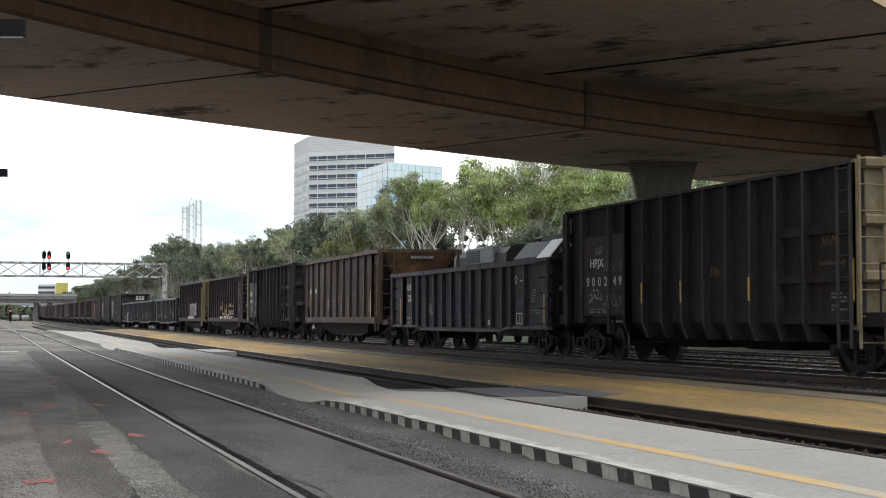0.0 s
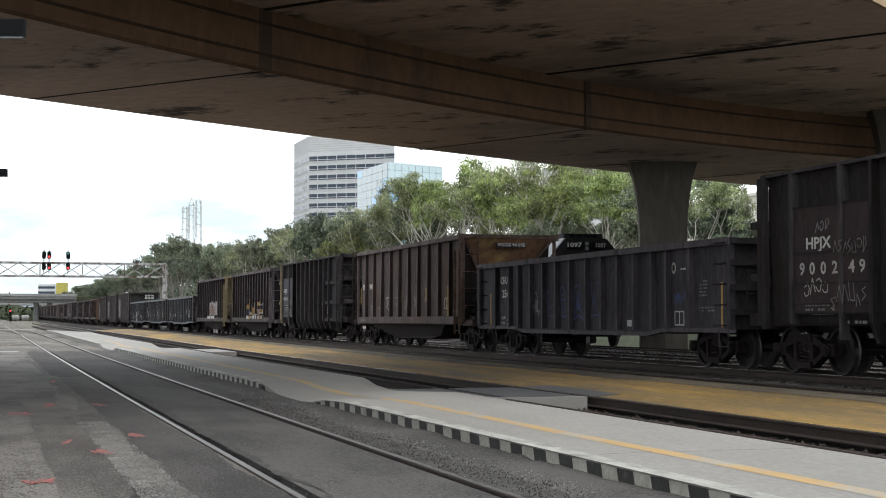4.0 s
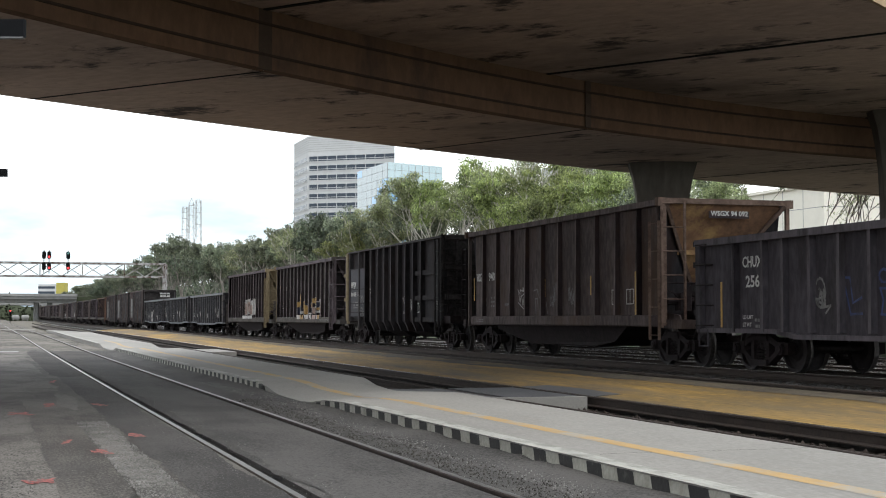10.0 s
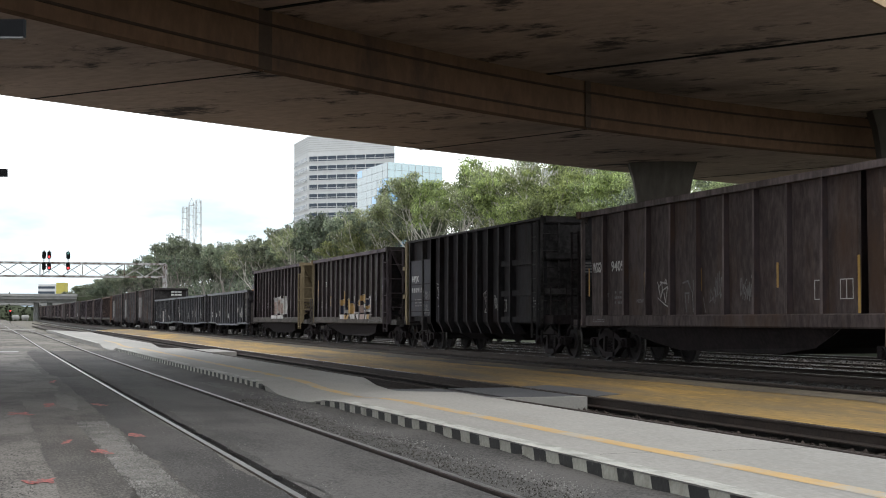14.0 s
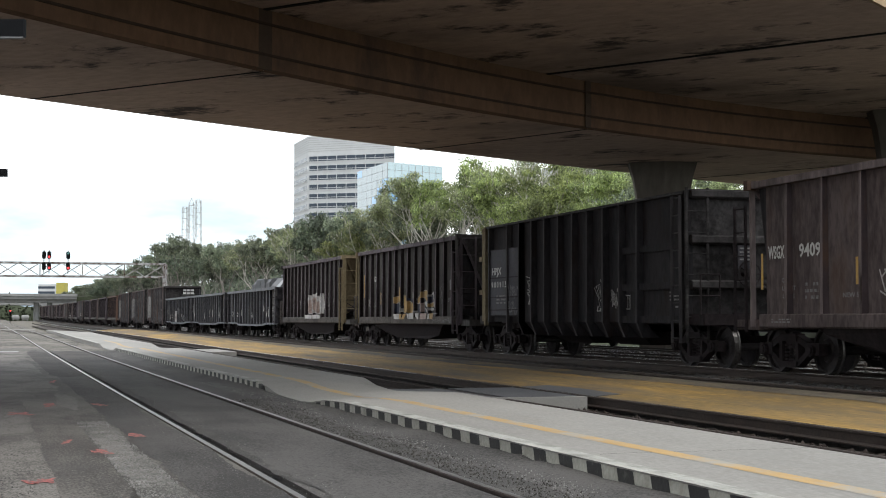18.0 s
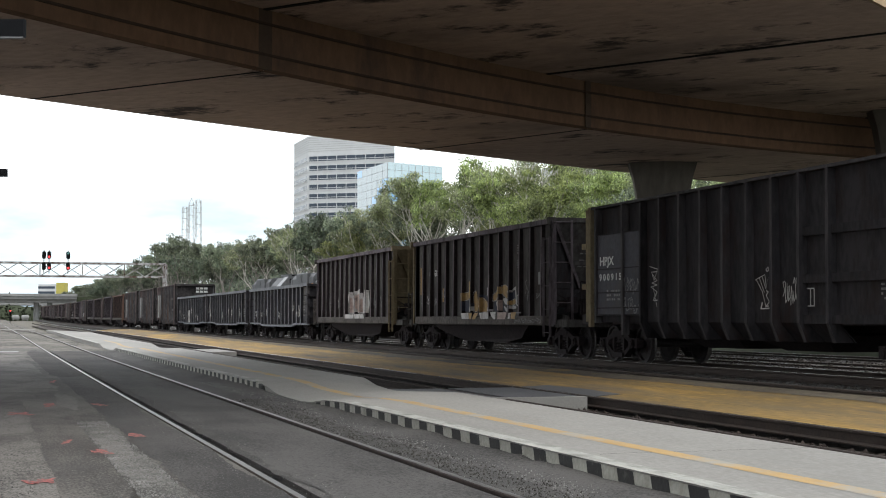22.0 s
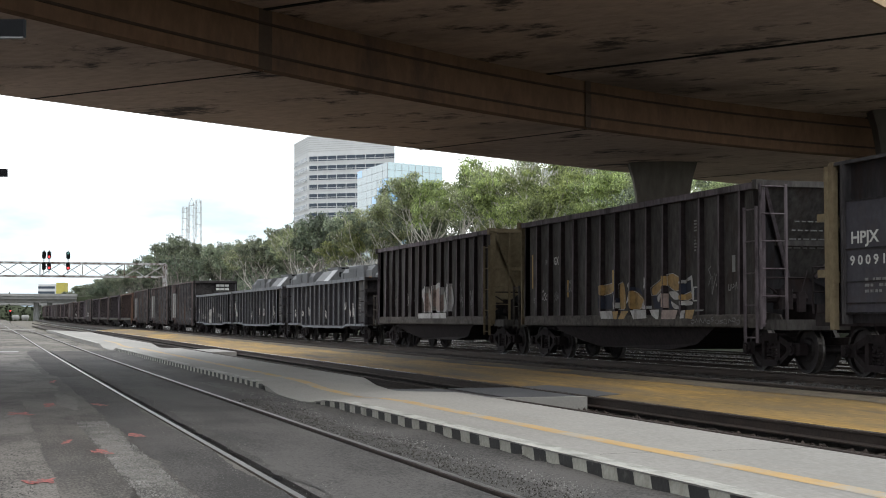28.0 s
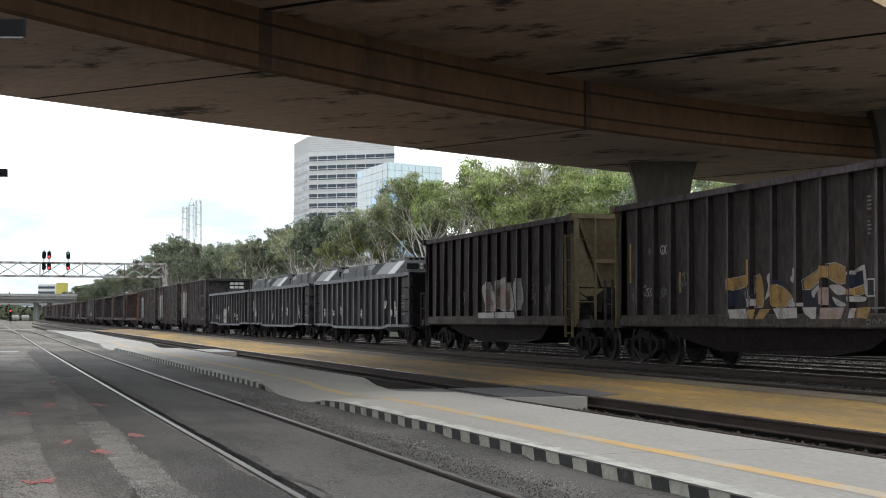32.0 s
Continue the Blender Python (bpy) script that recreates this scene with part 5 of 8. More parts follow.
# brown girder face along the step, in lengths with open joints
xj = [-34, -20, -6.5, 6.6, 18.9, 34.5, 48, 62]
for a, b in zip(xj, xj[1:]):
    bm = BM()
    k = 8
    rows = []
    for i in range(k + 1):
        x = a + 0.015 + (b - a - 0.03) * i / k
        y = step_line(x)
        rows.append([bm.verts.new(p) for p in ((x, y - 0.22, Z1 + 0.04), (x, y - 0.02, Z1 - 0.02), (x, y - 0.02, Z2 + 0.01), (x, y - 0.22, Z2 - 0.0))])
    for p, q in zip(rows, rows[1:]):
        for i in range(4):
            j = (i + 1) % 4
            bm.faces.new((p[i], p[j], q[j], q[i]))
    bm.faces.new(rows[0])
    bm.faces.new(rows[-1][::-1])
    bmesh.ops.recalc_face_normals(bm, faces=bm.faces[:])
    part("girder_face", bm, "girder", via, "brown stained girder face")
    for nm, dy, z0, z1 in (("bottom_flange", 0.29, Z1 + 0.36, Z1 + 0.42), ("top_flange", 0.29, Z2 - 0.40, Z2 - 0.34)):
        bm = BM()
        rows = []
        for i in range(k + 1):
            x = a + (b - a) * i / k
            y = step_line(x)
            rows.append([bm.verts.new(p) for p in ((x, y - dy, z0), (x, y - 0.01, z0), (x, y - 0.01, z1), (x, y - dy, z1))])
        for p, q in zip(rows, rows[1:]):
            for i in range(4):
                j = (i + 1) % 4
                bm.faces.new((p[i], p[j], q[j], q[i]))
        bm.faces.new(rows[0])
        bm.faces.new(rows[-1][::-1])
        bmesh.ops.recalc_face_normals(bm, faces=bm.faces[:])
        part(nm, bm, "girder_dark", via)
    bm = BM()
    ys = step_line(b)
    hexa(bm, [(b - 0.22, ys - 0.40, Z1 + 0.02), (b + 0.22, ys - 0.07, Z1 + 0.02), (b + 0.22, ys, Z1 + 0.02), (b - 0.22, ys, Z1 + 0.02)], [(b - 0.22, ys - 0.40, Z2), (b + 0.22, ys - 0.07, Z2), (b + 0.22, ys, Z2), (b - 0.22, ys, Z2)])
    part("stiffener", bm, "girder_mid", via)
    # joint gaps across both soffits
    x0 = b
    y0 = step_line(x0)
    d = Vector((-0.445, 0.896)) if b > 15 else Vector((-0.64, 0.77))
    bm = BM()
    f = Vector((x0, y0))
    e = f.copy()
    while e.y < far_edge(e.x) - 0.1 and (e - f).length < 16:
        e += d * 0.2
    nrm = Vector((d.y, -d.x)) * 0.05
    box_pts = [f - nrm, e - nrm, e + nrm, f + nrm]
    hexa(bm, [(p.x, p.y, Z1 - 0.012) for p in box_pts], [(p.x, p.y, Z1 + 0.02) for p in box_pts])
    bmesh.ops.recalc_face_normals(bm, faces=bm.faces[:])
    part("soffit_joint", bm, "joint", via)
    bm = BM()
    if b > 15:
        x0, d = b - 1.9, Vector((-0.577, 0.816))
        y0 = step_line(x0)
    g = Vector((x0, y0 - 0.25))
    e = g.copy()
    while e.y > near_edge(e.x) + 0.1 and (e - g).length < 24:
        e -= d * 0.2
    box_pts = [g - nrm * 1.6, e - nrm * 1.6, e + nrm * 1.6, g + nrm * 1.6]
    hexa(bm, [(p.x, p.y, Z2 - 0.03) for p in box_pts], [(p.x, p.y, Z2 + 0.02) for p in box_pts])
    bmesh.ops.recalc_face_normals(bm, faces=bm.faces[:])
    part("soffit_joint", bm, "joint", via)


def pier(x, y, ztop, turn, w=1.0):
    """A flared hexagonal column with a head that spreads into the soffit."""
    bm = BM()
    prof = [(-0.3, 0.93, 0.80), (ztop - 3.4, 0.93, 0.80), (ztop - 2.2, 0.97, 0.82), (ztop - 1.3, 1.06, 0.85), (ztop - 0.6, 1.18, 0.90), (ztop - 0.12, 1.33, 0.97), (ztop + 0.02, 1.36, 1.0)]
    shape = [(-1, -0.5), (-0.02, -1), (0.02, -1), (1, -0.5), (1, 0.5), (0.02, 1), (-0.02, 1), (-1, 0.5)]
    rings = [[bm.verts.new((sx * a * w, sy * b * w, z)) for sx, sy in shape] for z, a, b in prof]
    for p, q in zip(rings, rings[1:]):
        for i in range(8):
            j = (i + 1) % 8
            bm.faces.new((p[i], p[j], q[j], q[i]))
    bm.faces.new(rings[0][::-1])
    bm.faces.new(rings[-1])
    return part("pier", bm, "pier", via, "flared grey concrete pier", at=pose(x, y, 0, 0, 0, turn))


pier(26.0, 55.0, Z1, -20)
pier(33.0, 48.5, Z2, -20)
pier(-9.5, 30.5, Z1, -20)


# ---- trees ----
def tree(name, label, height, spread, leaf, seed, n_leaf=7500, bare=0.0, leaf_size=0.11, trunk_r=0.24, bark="bark", low=0.75, bole=0.30):
    rnd = random.Random(seed)
    t = empty(name, None, label=label, category="tree", group="trees along the line")
    bm = BM()
    tips = []

    def limb(p, d, length, r, depth):
        segs = 3 if depth < 3 else 2
        for k in range(segs):
            d2 = (d + Vector((rnd.uniform(-0.22, 0.22), rnd.uniform(-0.22, 0.22), rnd.uniform(-0.05, 0.16)))).normalized()
            q = p + d2 * (length / segs)
            r2 = max(0.03, r * (0.82 if depth < 3 else 0.75))
            rod(bm, p, q, r, 5 if depth else 7, r2)
            p, d, r = q, d2, r2
            if depth >= 2:
                tips.append((p.copy(), depth))
        if depth < 4:
            for k in range(rnd.choice((2, 3)) if depth else rnd.choice((3, 4))):
                a = rnd.uniform(0, 2 * math.pi)
                tilt = rnd.uniform(0.35, 0.8)
                side = Vector((math.cos(a), math.sin(a), 0)) * spread
                nd = (d * math.cos(tilt) + side * math.sin(tilt) + Vector((0, 0, 0.12))).normalized()
                limb(p, nd, length * rnd.uniform(0.62, 0.82), r * 0.72, depth + 1)

    limb(Vector((0, 0, 0)), Vector((rnd.uniform(-0.1, 0.1), rnd.uniform(-0.1, 0.1), 1)).normalized(), height * bole, trunk_r, 0)
    zmax = max(p.z for p, _ in tips)
    k = height / zmax
    bmesh.ops.scale(bm, vec=(k, k, k), verts=bm.verts[:])
    part("trunk", bm, bark, t)
    verts, faces = [], []
    ends = [p * k for p, depth in tips if depth >= 3 and rnd.random() > bare and (p.z > 0.66 * zmax or rnd.random() < low)]
    per = n_leaf / max(1, len(ends))
    for c in ends:
        # a tuft: a flattened pad of hanging leaves round the twig's end
        rad = rnd.uniform(0.45, 0.95) * height / 13
        for i in range(int(per * rnd.uniform(0.5, 1.5))):
            o = Vector((rnd.gauss(0, 1), rnd.gauss(0, 1), rnd.gauss(0, 1))).normalized() * rad * rnd.random() ** 0.45
            q = c + Vector((o.x, o.y, o.z * 0.55 - 0.12 * (o.x * o.x + o.y * o.y) / rad))
            u = Vector((rnd.gauss(0, 0.8), rnd.gauss(0, 0.8), rnd.gauss(0, 0.6) - 0.9)).normalized()
            v = u.orthogonal().normalized()
            v.rotate(Matrix.Rotation(rnd.uniform(0, 6.28), 3, u))
            s = leaf_size * rnd.uniform(0.6, 1.4)
            b = len(verts)
            verts += [q - u * s, q + v * s * 0.34, q + u * s, q - v * s * 0.34]
            faces.append((b, b + 1, b + 2, b + 3))
    me = bpy.data.meshes.new("crown")
    me.from_pydata(verts, [], faces)
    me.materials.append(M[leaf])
    ob = new("crown", me)
    ob.parent = t
    return t


trees = [
    tree("eucalyptus_tree", "tall eucalyptus with pale branches and grey-green leaves", 13.5, 0.9, "leaf", 1, 14000, 0.32, leaf_size=0.1, low=0.4),
    tree("eucalyptus_tree", "tall eucalyptus with fresh green leaves", 13.0, 1.0, "leaf_bright", 2, 21000, 0.26, leaf_size=0.1, low=0.7),
    tree("eucalyptus_tree", "open eucalyptus with bare pale limbs", 13.8, 0.9, "leaf", 3, 10000, 0.4, leaf_size=0.1, low=0.25),
    tree("eucalyptus_tree", "dense dark green eucalyptus", 12.5, 1.05, "leaf_dark", 4, 6500, leaf_size=0.19, low=0.8, bark="bark_mid"),
    tree("eucalyptus_tree", "leaning eucalyptus with tufted olive crown", 13.2, 0.8, "leaf_mid", 5, 7000, 0.12, leaf_size=0.17, low=0.6, bark="bark_mid"),
    tree("bare_tree", "thin tree with mostly bare branches", 13.0, 0.9, "leaf", 6, 700, 0.8, trunk_r=0.14, bark="bark_dark"),
    tree("eucalyptus_tree", "dark-trunked tree with drooping leaf clumps", 14.0, 1.1, "leaf_mid", 8, 9000, 0.45, trunk_r=0.34, bark="bark_dark", bole=0.95),
]
trees.append(tree("young_eucalyptus", "young eucalyptus with olive green leaves down to the ground", 8.0, 1.15, "leaf_mid", 12, 15000, 0.1, leaf_size=0.1, trunk_r=0.12, low=1.0, bole=0.14))
rnd = random.Random(7)


def across(x, y):
    """Where a spot on the plan lies across the view, in the units of on_ground."""
    return x / (3.624e-4 * (0.9567 * y + 0.291 * x))


spots = []
y = 72.0
while y < 660:
    for row, x in enumerate((43, 48, 55)):
        if row and rnd.random() < 0.25:
            continue
        x1, y1 = x + rnd.uniform(-1.6, 1.6), y + rnd.uniform(-2, 2)
        if y > 166:
            spots.append((x1, y1, 0))
    y += 5.6 if y < 160 else (8.5 if y < 260 else 14)
y = 480.0
while y < 800:
    spots.append((rnd.uniform(31, 42), y, 0.92))
    y += 13
used = set()


def plant(k, x, y, s, turn):
    at = Matrix.Translation((x, y, rise(y) - 0.42)) @ Matrix.Rotation(turn, 4, "Z") @ Matrix.Scale(s, 4)
    if k not in used:
        used.add(k)
        trees[k].matrix_basis = at
    else:
        copy_thing(trees[k], at).matrix_basis = at


for x, y, s in spots:
    k = rnd.choice((3, 3, 4, 3, 4)) if y > 280 else rnd.choice((4, 2, 3, 4, 4)) if y > 170 else rnd.choice((0, 1, 1, 1, 1, 2, 4))
    if not s:
        s = rnd.uniform(0.98, 1.2) * (1.0 if y < 265 else (0.96 if y < 330 else (1.3 if y < 400 else 1.12)))
    plant(k, x, y, s, rnd.uniform(0, 6.28))
# the trees that stand nearest, one by one
for k, x, y, s, turn in (
        (1, 43.5, 101, 0.98, 0.3), (0, 44.5, 106, 1.0, 2.0), (1, 43.0, 112, 1.08, 1.2), (2, 45.0, 117, 1.12, 4.1), (1, 43.5, 122, 1.12, 5.0),
        (0, 43.0, 127, 1.15, 3.3), (2, 44.0, 131, 1.0, 2.6), (1, 43.5, 137, 1.30, 2.6), (0, 42.5, 144, 1.22, 4.4), (2, 43.5, 150, 1.12, 1.9),
        (4, 43.0, 156, 1.1, 0.2), (0, 44.0, 163, 1.06, 5.5), (1, 52.0, 112, 1.05, 0.9), (0, 54.0, 126, 1.16, 2.9), (1, 52.5, 140, 1.1, 3.8), (4, 53.0, 155, 1.05, 1.1),
        (4, 42.0, 170, 1.08, 2.2), (2, 47.0, 168, 1.12, 3.0)):
    plant(k, x, y, s, turn)
for k, x, y, s, turn in ((2, 41.5, 82.0, 0.92, 0.4), (5, 44.0, 88.0, 1.0, 2.2), (6, 44.6, 80.0, 0.92, 1.1), (3, 39.5, 77.0, 0.66, 0.3), (3, 42.0, 80.0, 0.64, 2.3), (0, 37.5, 76.0, 0.74, 1.5), (5, 52.0, 79.0, 0.95, 4.0), (5, 58.0, 95.0, 0.9, 5.0),
                           (7, 45.0, 102.0, 1.22, 0.7), (7, 47.0, 107.0, 1.3, 2.9), (7, 46.5, 111.5, 1.25, 4.4), (7, 46.0, 115.5, 1.15, 1.6), (7, 47.0, 121.0, 1.2, 5.2), (7, 46.5, 127.0, 1.1, 3.5), (7, 48.0, 139.0, 1.15, 0.1), (7, 47.0, 151.0, 1.1, 2.1)):
    plant(k, x, y, s, turn)

# undergrowth below the trees
verts, faces = [], []
rnd = random.Random(33)
for i in range(42000):
    y = 60 + 560 * rnd.random() ** 1.5
    x = 46 + abs(rnd.gauss(0, 6.0))
    if across(x, y) > 1180:
        continue
    hgt = 4.6 + 2.6 * noise.noise((x * 0.12, y * 0.09, 0)) + 4.5 * min(1.0, max(0.0, (y - 180) / 70))
    q = Vector((x, y, rise(y) - 0.3 + hgt * math.sqrt(rnd.random())))
    u = Vector((rnd.gauss(0, 1), rnd.gauss(0, 1), rnd.gauss(0, 1))).normalized()
    v = u.orthogonal().normalized()
    s = rnd.uniform(0.14, 0.34) * (1.0 if y < 200 else 1.8)
    b = len(verts)
    verts += [q - u * s, q + v * s * 0.45, q + u * s, q - v * s * 0.45]
    faces.append((b, b + 1, b + 2, b + 3))
me = bpy.data.meshes.new("undergrowth")
me.from_pydata(verts, [], faces)
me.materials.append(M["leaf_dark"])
tagged(new("undergrowth", me), "dark green undergrowth below the trees", "shrubs", kind="stuff")

# a dark bank that closes the view below the distant bridge
bm = BM()
rows = []
for i in range(25):
    x = -90 + 6 * i
    hh = 5.2 + 1.6 * noise.noise((x * 0.1, 1, 0))
    rows.append([bm.verts.new(p) for p in ((x, 528, 0.5), (x, 536, 1.2 + hh), (x, 560, 0.5))])
for a, b in zip(rows, rows[1:]):
    for i in range(2):
        bm.faces.new((a[i], a[i + 1], b[i + 1], b[i]))
tagged(part("bank", bm, "hedge"), "dark overgrown bank behind the distant bridge", "bank", kind="structure")

# scrub below and behind the distant bridge
verts, faces = [], []
rnd = random.Random(21)
for i in range(5200):
    x = rnd.uniform(-80, 42)
    y = rnd.uniform(480, 530)
    hgt = 4.2 + 2.4 * noise.noise((x * 0.12, y * 0.1, 0))
    q = Vector((x, y, 1.0 + abs(rnd.gauss(0, 0.5)) * hgt))
    u = Vector((rnd.gauss(0, 1), rnd.gauss(0, 1), rnd.gauss(0, 1))).normalized()
    v = u.orthogonal().normalized()
    s = rnd.uniform(0.4, 0.9)
    b = len(verts)
    verts += [q - u * s, q + v * s * 0.5, q + u * s, q - v * s * 0.5]
    faces.append((b, b + 1, b + 2, b + 3))
me = bpy.data.meshes.new("scrub")
me.from_pydata(verts, [], faces)
me.materials.append(M["hedge"])
tagged(new("scrub", me), "dark green scrub behind the distant bridge", "shrubs", kind="stuff")


# ---- buildings ----
def place_px(x, d):
    """Spot on the plan at d metres deep, x across the view."""
    th = radians(16.92)
    return (d * math.sin(th) + x * math.cos(th), d * math.cos(th) - x * math.sin(th))


def prism(bm, plan, z0, z1):
    hexa(bm, [(x, y, z0) for x, y in plan], [(x, y, z1) for x, y in plan])


def band_on(bm, p, q, z0, z1, out, a=0.0, b=1.0, depth=0.1):
    """A flat band on the wall from p to q, between the shares a and b of it, standing out by out."""
    p, q = Vector(p), Vector(q)
    d = q - p
    nrm = Vector((d.y, -d.x)).normalized()
    s, e = p + d * a, p + d * b
    pts = [s + nrm * out, e + nrm * out, e + nrm * (out - depth), s + nrm * (out - depth)]
    hexa(bm, [(v.x, v.y, z0) for v in pts], [(v.x, v.y, z1) for v in pts])


def office_tower():
    t = empty("office_tower", None, label="pale office tower with ribbon windows", category="office building")
    C, R, L = (0.0, 0.0), (35.2, -12.5), (-8.4, 26.0)
    H, floors = 75.5, 19
    fh = 3.80
    bm = BM()
    prism(bm, [C, R, (R[0] + L[0], R[1] + L[1]), L], 0, H)
    part("wall", bm, "tower", t)
    for f in range(4, 17):
        z = H - 9.3 - (16 - f) * fh
        for p, q, n, sill in ((C, R, 9, 0.012), (L, C, 12, 0.03)):
            bm = BM()
            band_on(bm, p, q, z - 1.0, z + 1.0, 0.05, sill, 1.0 if n == 9 else 0.9)
            w = part("window_band", bm, "glass_dark" if n == 9 else "glass_pale", t)
            for k in range(n + 1):
                bm = BM()
                band_on(bm, p, q, z - 1.0, z + 1.0, 0.16, max(0, k / n - 0.0025), k / n + 0.0025)
                part("mullion", bm, "tower", w)
            bm = BM()
            band_on(bm, p, q, z - 0.5, z - 0.3, 0.14, sill, 1.0)
            part("transom", bm, "tower", w)
            bm = BM()
            band_on(bm, p, q, z - 1.25, z - 1.0, 0.3, 0, 1)
            part("sill", bm, "tower", t)
    for k in range(7):
        bm = BM()
        z = H - 0.9 * k - 0.9
        band_on(bm, C, R, z, z + 0.14, 0.06, 0, 1)
        band_on(bm, L, C, z, z + 0.14, 0.06, 0, 1)
        part("cladding_joint", bm, "joint_pale", t)
    x, y = place_px(-54.3, 600)
    t.matrix_basis = pose(x, y, 0, 0, 0, -16.92)
    return t


office_tower()


def glass_block():
    t = empty("glass_office", None, label="blue mirrored glass office block", category="office building")
    C, R, L, H = (0.0, 0.0), (14.7, 11.8), (-9.7, 27.0), 43.8
    bm = BM()
    prism(bm, [C, R, (R[0] + L[0], R[1] + L[1]), L], 0, H - 0.3)
    part("wall", bm, "far_deck", t)
    n = 0
    for p, q, cols in ((C, R, 8), (L, C, 6)):
        for f in range(12):
            z1 = H - 2.1 * f
            for k in range(cols):
                if cols == 8 and k == 5 and f >= 5:
                    continue
                bm = BM()
                band_on(bm, p, q, z1 - 2.02, z1, 0.06, k / cols + 0.004, (k + 1) / cols - 0.004, 0.05)
                n += 1
                part("pane", bm, ("glass_white" if f < 3 or f == 5 or k > 5 else "glass_blue") if cols == 8 else ("glass_mid" if (k + f) % 7 else "glass_blue"), t)
    bm = BM()
    band_on(bm, C, R, 0, H - 12, 0.02, 5 / 8, 6 / 8, 0.01)
    part("dark_bay", bm, "glass_dark", t)
    x, y = place_px(-14.85, 400)
    t.matrix_basis = pose(x, y, 0, 0, 0, -16.92)
    return t


glass_block()


def white_building():
    t = empty("white_building", None, label="cream-white building with panel joints", category="building")
    C, R, L, H = (0.0, 0.0), (30.0, 6.0), (-9.9, 30.0), 14.9
    bm = BM()
    prism(bm, [C, R, (R[0] + L[0], R[1] + L[1]), L], 0, H)
    part("wall", bm, "white_wall", t)
    for z in (5.5, 7.9, 10.3, 12.7):
        bm = BM()
        band_on(bm, C, R, z, z + 0.07, 0.02, 0, 1)
        band_on(bm, L, C, z, z + 0.07, 0.02, 0, 1)
        part("panel_joint", bm, "joint_pale", t)
    for p, q in ((C, R), (L, C)):
        for k in range(1, 8):
            bm = BM()
            band_on(bm, p, q, 0, H, 0.018, k / 8, k / 8 + 0.003)
            part("panel_joint", bm, "joint_pale", t)
    bm = BM()
    prism(bm, [(-0.3, -0.3), (30.3, 5.7), (20.4, 36.3), (-10.3, 30.2)], H, H + 0.3)
    part("roof_edge", bm, "white_wall", t)
    x, y = place_px(38.4, 150)
    t.matrix_basis = pose(x, y, 0, 0, 0, -16.92)
    return t


white_building()


def low_office():
    """A pale block half hidden by the trees."""
    t = empty("low_office", None, label="pale office block behind the trees", category="office building")
    bm = BM()
    box(bm, 0, 15.0, 0, 12, 0, 31.5)
    part("wall", bm, "tower", t)
    for k in range(4):
        bm = BM()
        box(bm, 5.0, 14.8, -0.08, 0.02, 28.6 - 3.4 * k, 30.2 - 3.4 * k)
        part("window_band", bm, "glass_dark", t)
    bm = BM()
    box(bm, -0.2, 15.2, -0.2, 12.2, 31.5, 32.0)
    part("roof_edge", bm, "tower", t)
    x, y = place_px(20.5, 300)
    t.matrix_basis = pose(x, y, 0, 0, 0, -16.92)


low_office()

# a low dark bank, added to hide the white wall seen under the train
bm = BM()
rows = []
for i in range(34):
    y = -30 + 6 * i
    hh = 1.5 + 0.3 * noise.noise((y * 0.15, 7, 0))
    rows.append([bm.verts.new(p) for p in ((31.0, y, -0.32), (33.4, y, hh), (35.5, y, hh * 0.9), (37.5, y, -0.32))])
for a, b in zip(rows, rows[1:]):
    for i in range(3):
        bm.faces.new((a[i], a[i + 1], b[i + 1], b[i]))
tagged(part("bank_low", bm, "hedge"), "low dark bank added beyond the furthest track to hide a wall", "bank", kind="structure")


# ---- signal gantry ----
def gantry():
    t = empty("signal_gantry", None, label="pale rusty lattice signal bridge over the tracks", category="signal bridge")
    y0, x0, x1 = 185.0, -14.0, 20.7
    r = line_rise(y0)
    zb, zt = 6.35 + r, 7.95 + r
    bm = BM()
    for yy in (y0, y0 + 1.2):
        for z in (zb, zt):
            box(bm, x0, x1, yy - 0.08, yy + 0.08, z - 0.11, z + 0.11)
    part("chord", bm, "steel_pale", t)
    n = 14
    for k in range(n):
        a, b = x0 + (x1 - x0) * k / n, x0 + (x1 - x0) * (k + 1) / n
        bm = BM()
        rod(bm, (a, y0, zb), (b, y0, zt), 0.06, 4)
        rod(bm, (a, y0, zt), (b, y0, zb), 0.06, 4)
        rod(bm, (a, y0 + 1.2, zb), (b, y0 + 1.2, zt), 0.05, 4)
        if k % 2 == 0:
            rod(bm, (a, y0, zb), (a, y0, zt), 0.09, 4)
        part("bracing", bm, "steel_pale", t)
    for x in (x0, x1):
        bm = BM()
        for yy in (y0, y0 + 1.2):
            for dx in (-0.14, 0.14):
                box(bm, x + dx - 0.08, x + dx + 0.08, yy - 0.08, yy + 0.08, -0.3, zt)
        for k in range(6):
            z = 0.4 + k * 1.25
            rod(bm, (x - 0.14, y0, z), (x + 0.14, y0, z + 1.2), 0.03, 4)
        part("leg", bm, "steel_pale", t)
    return t


gan = gantry()


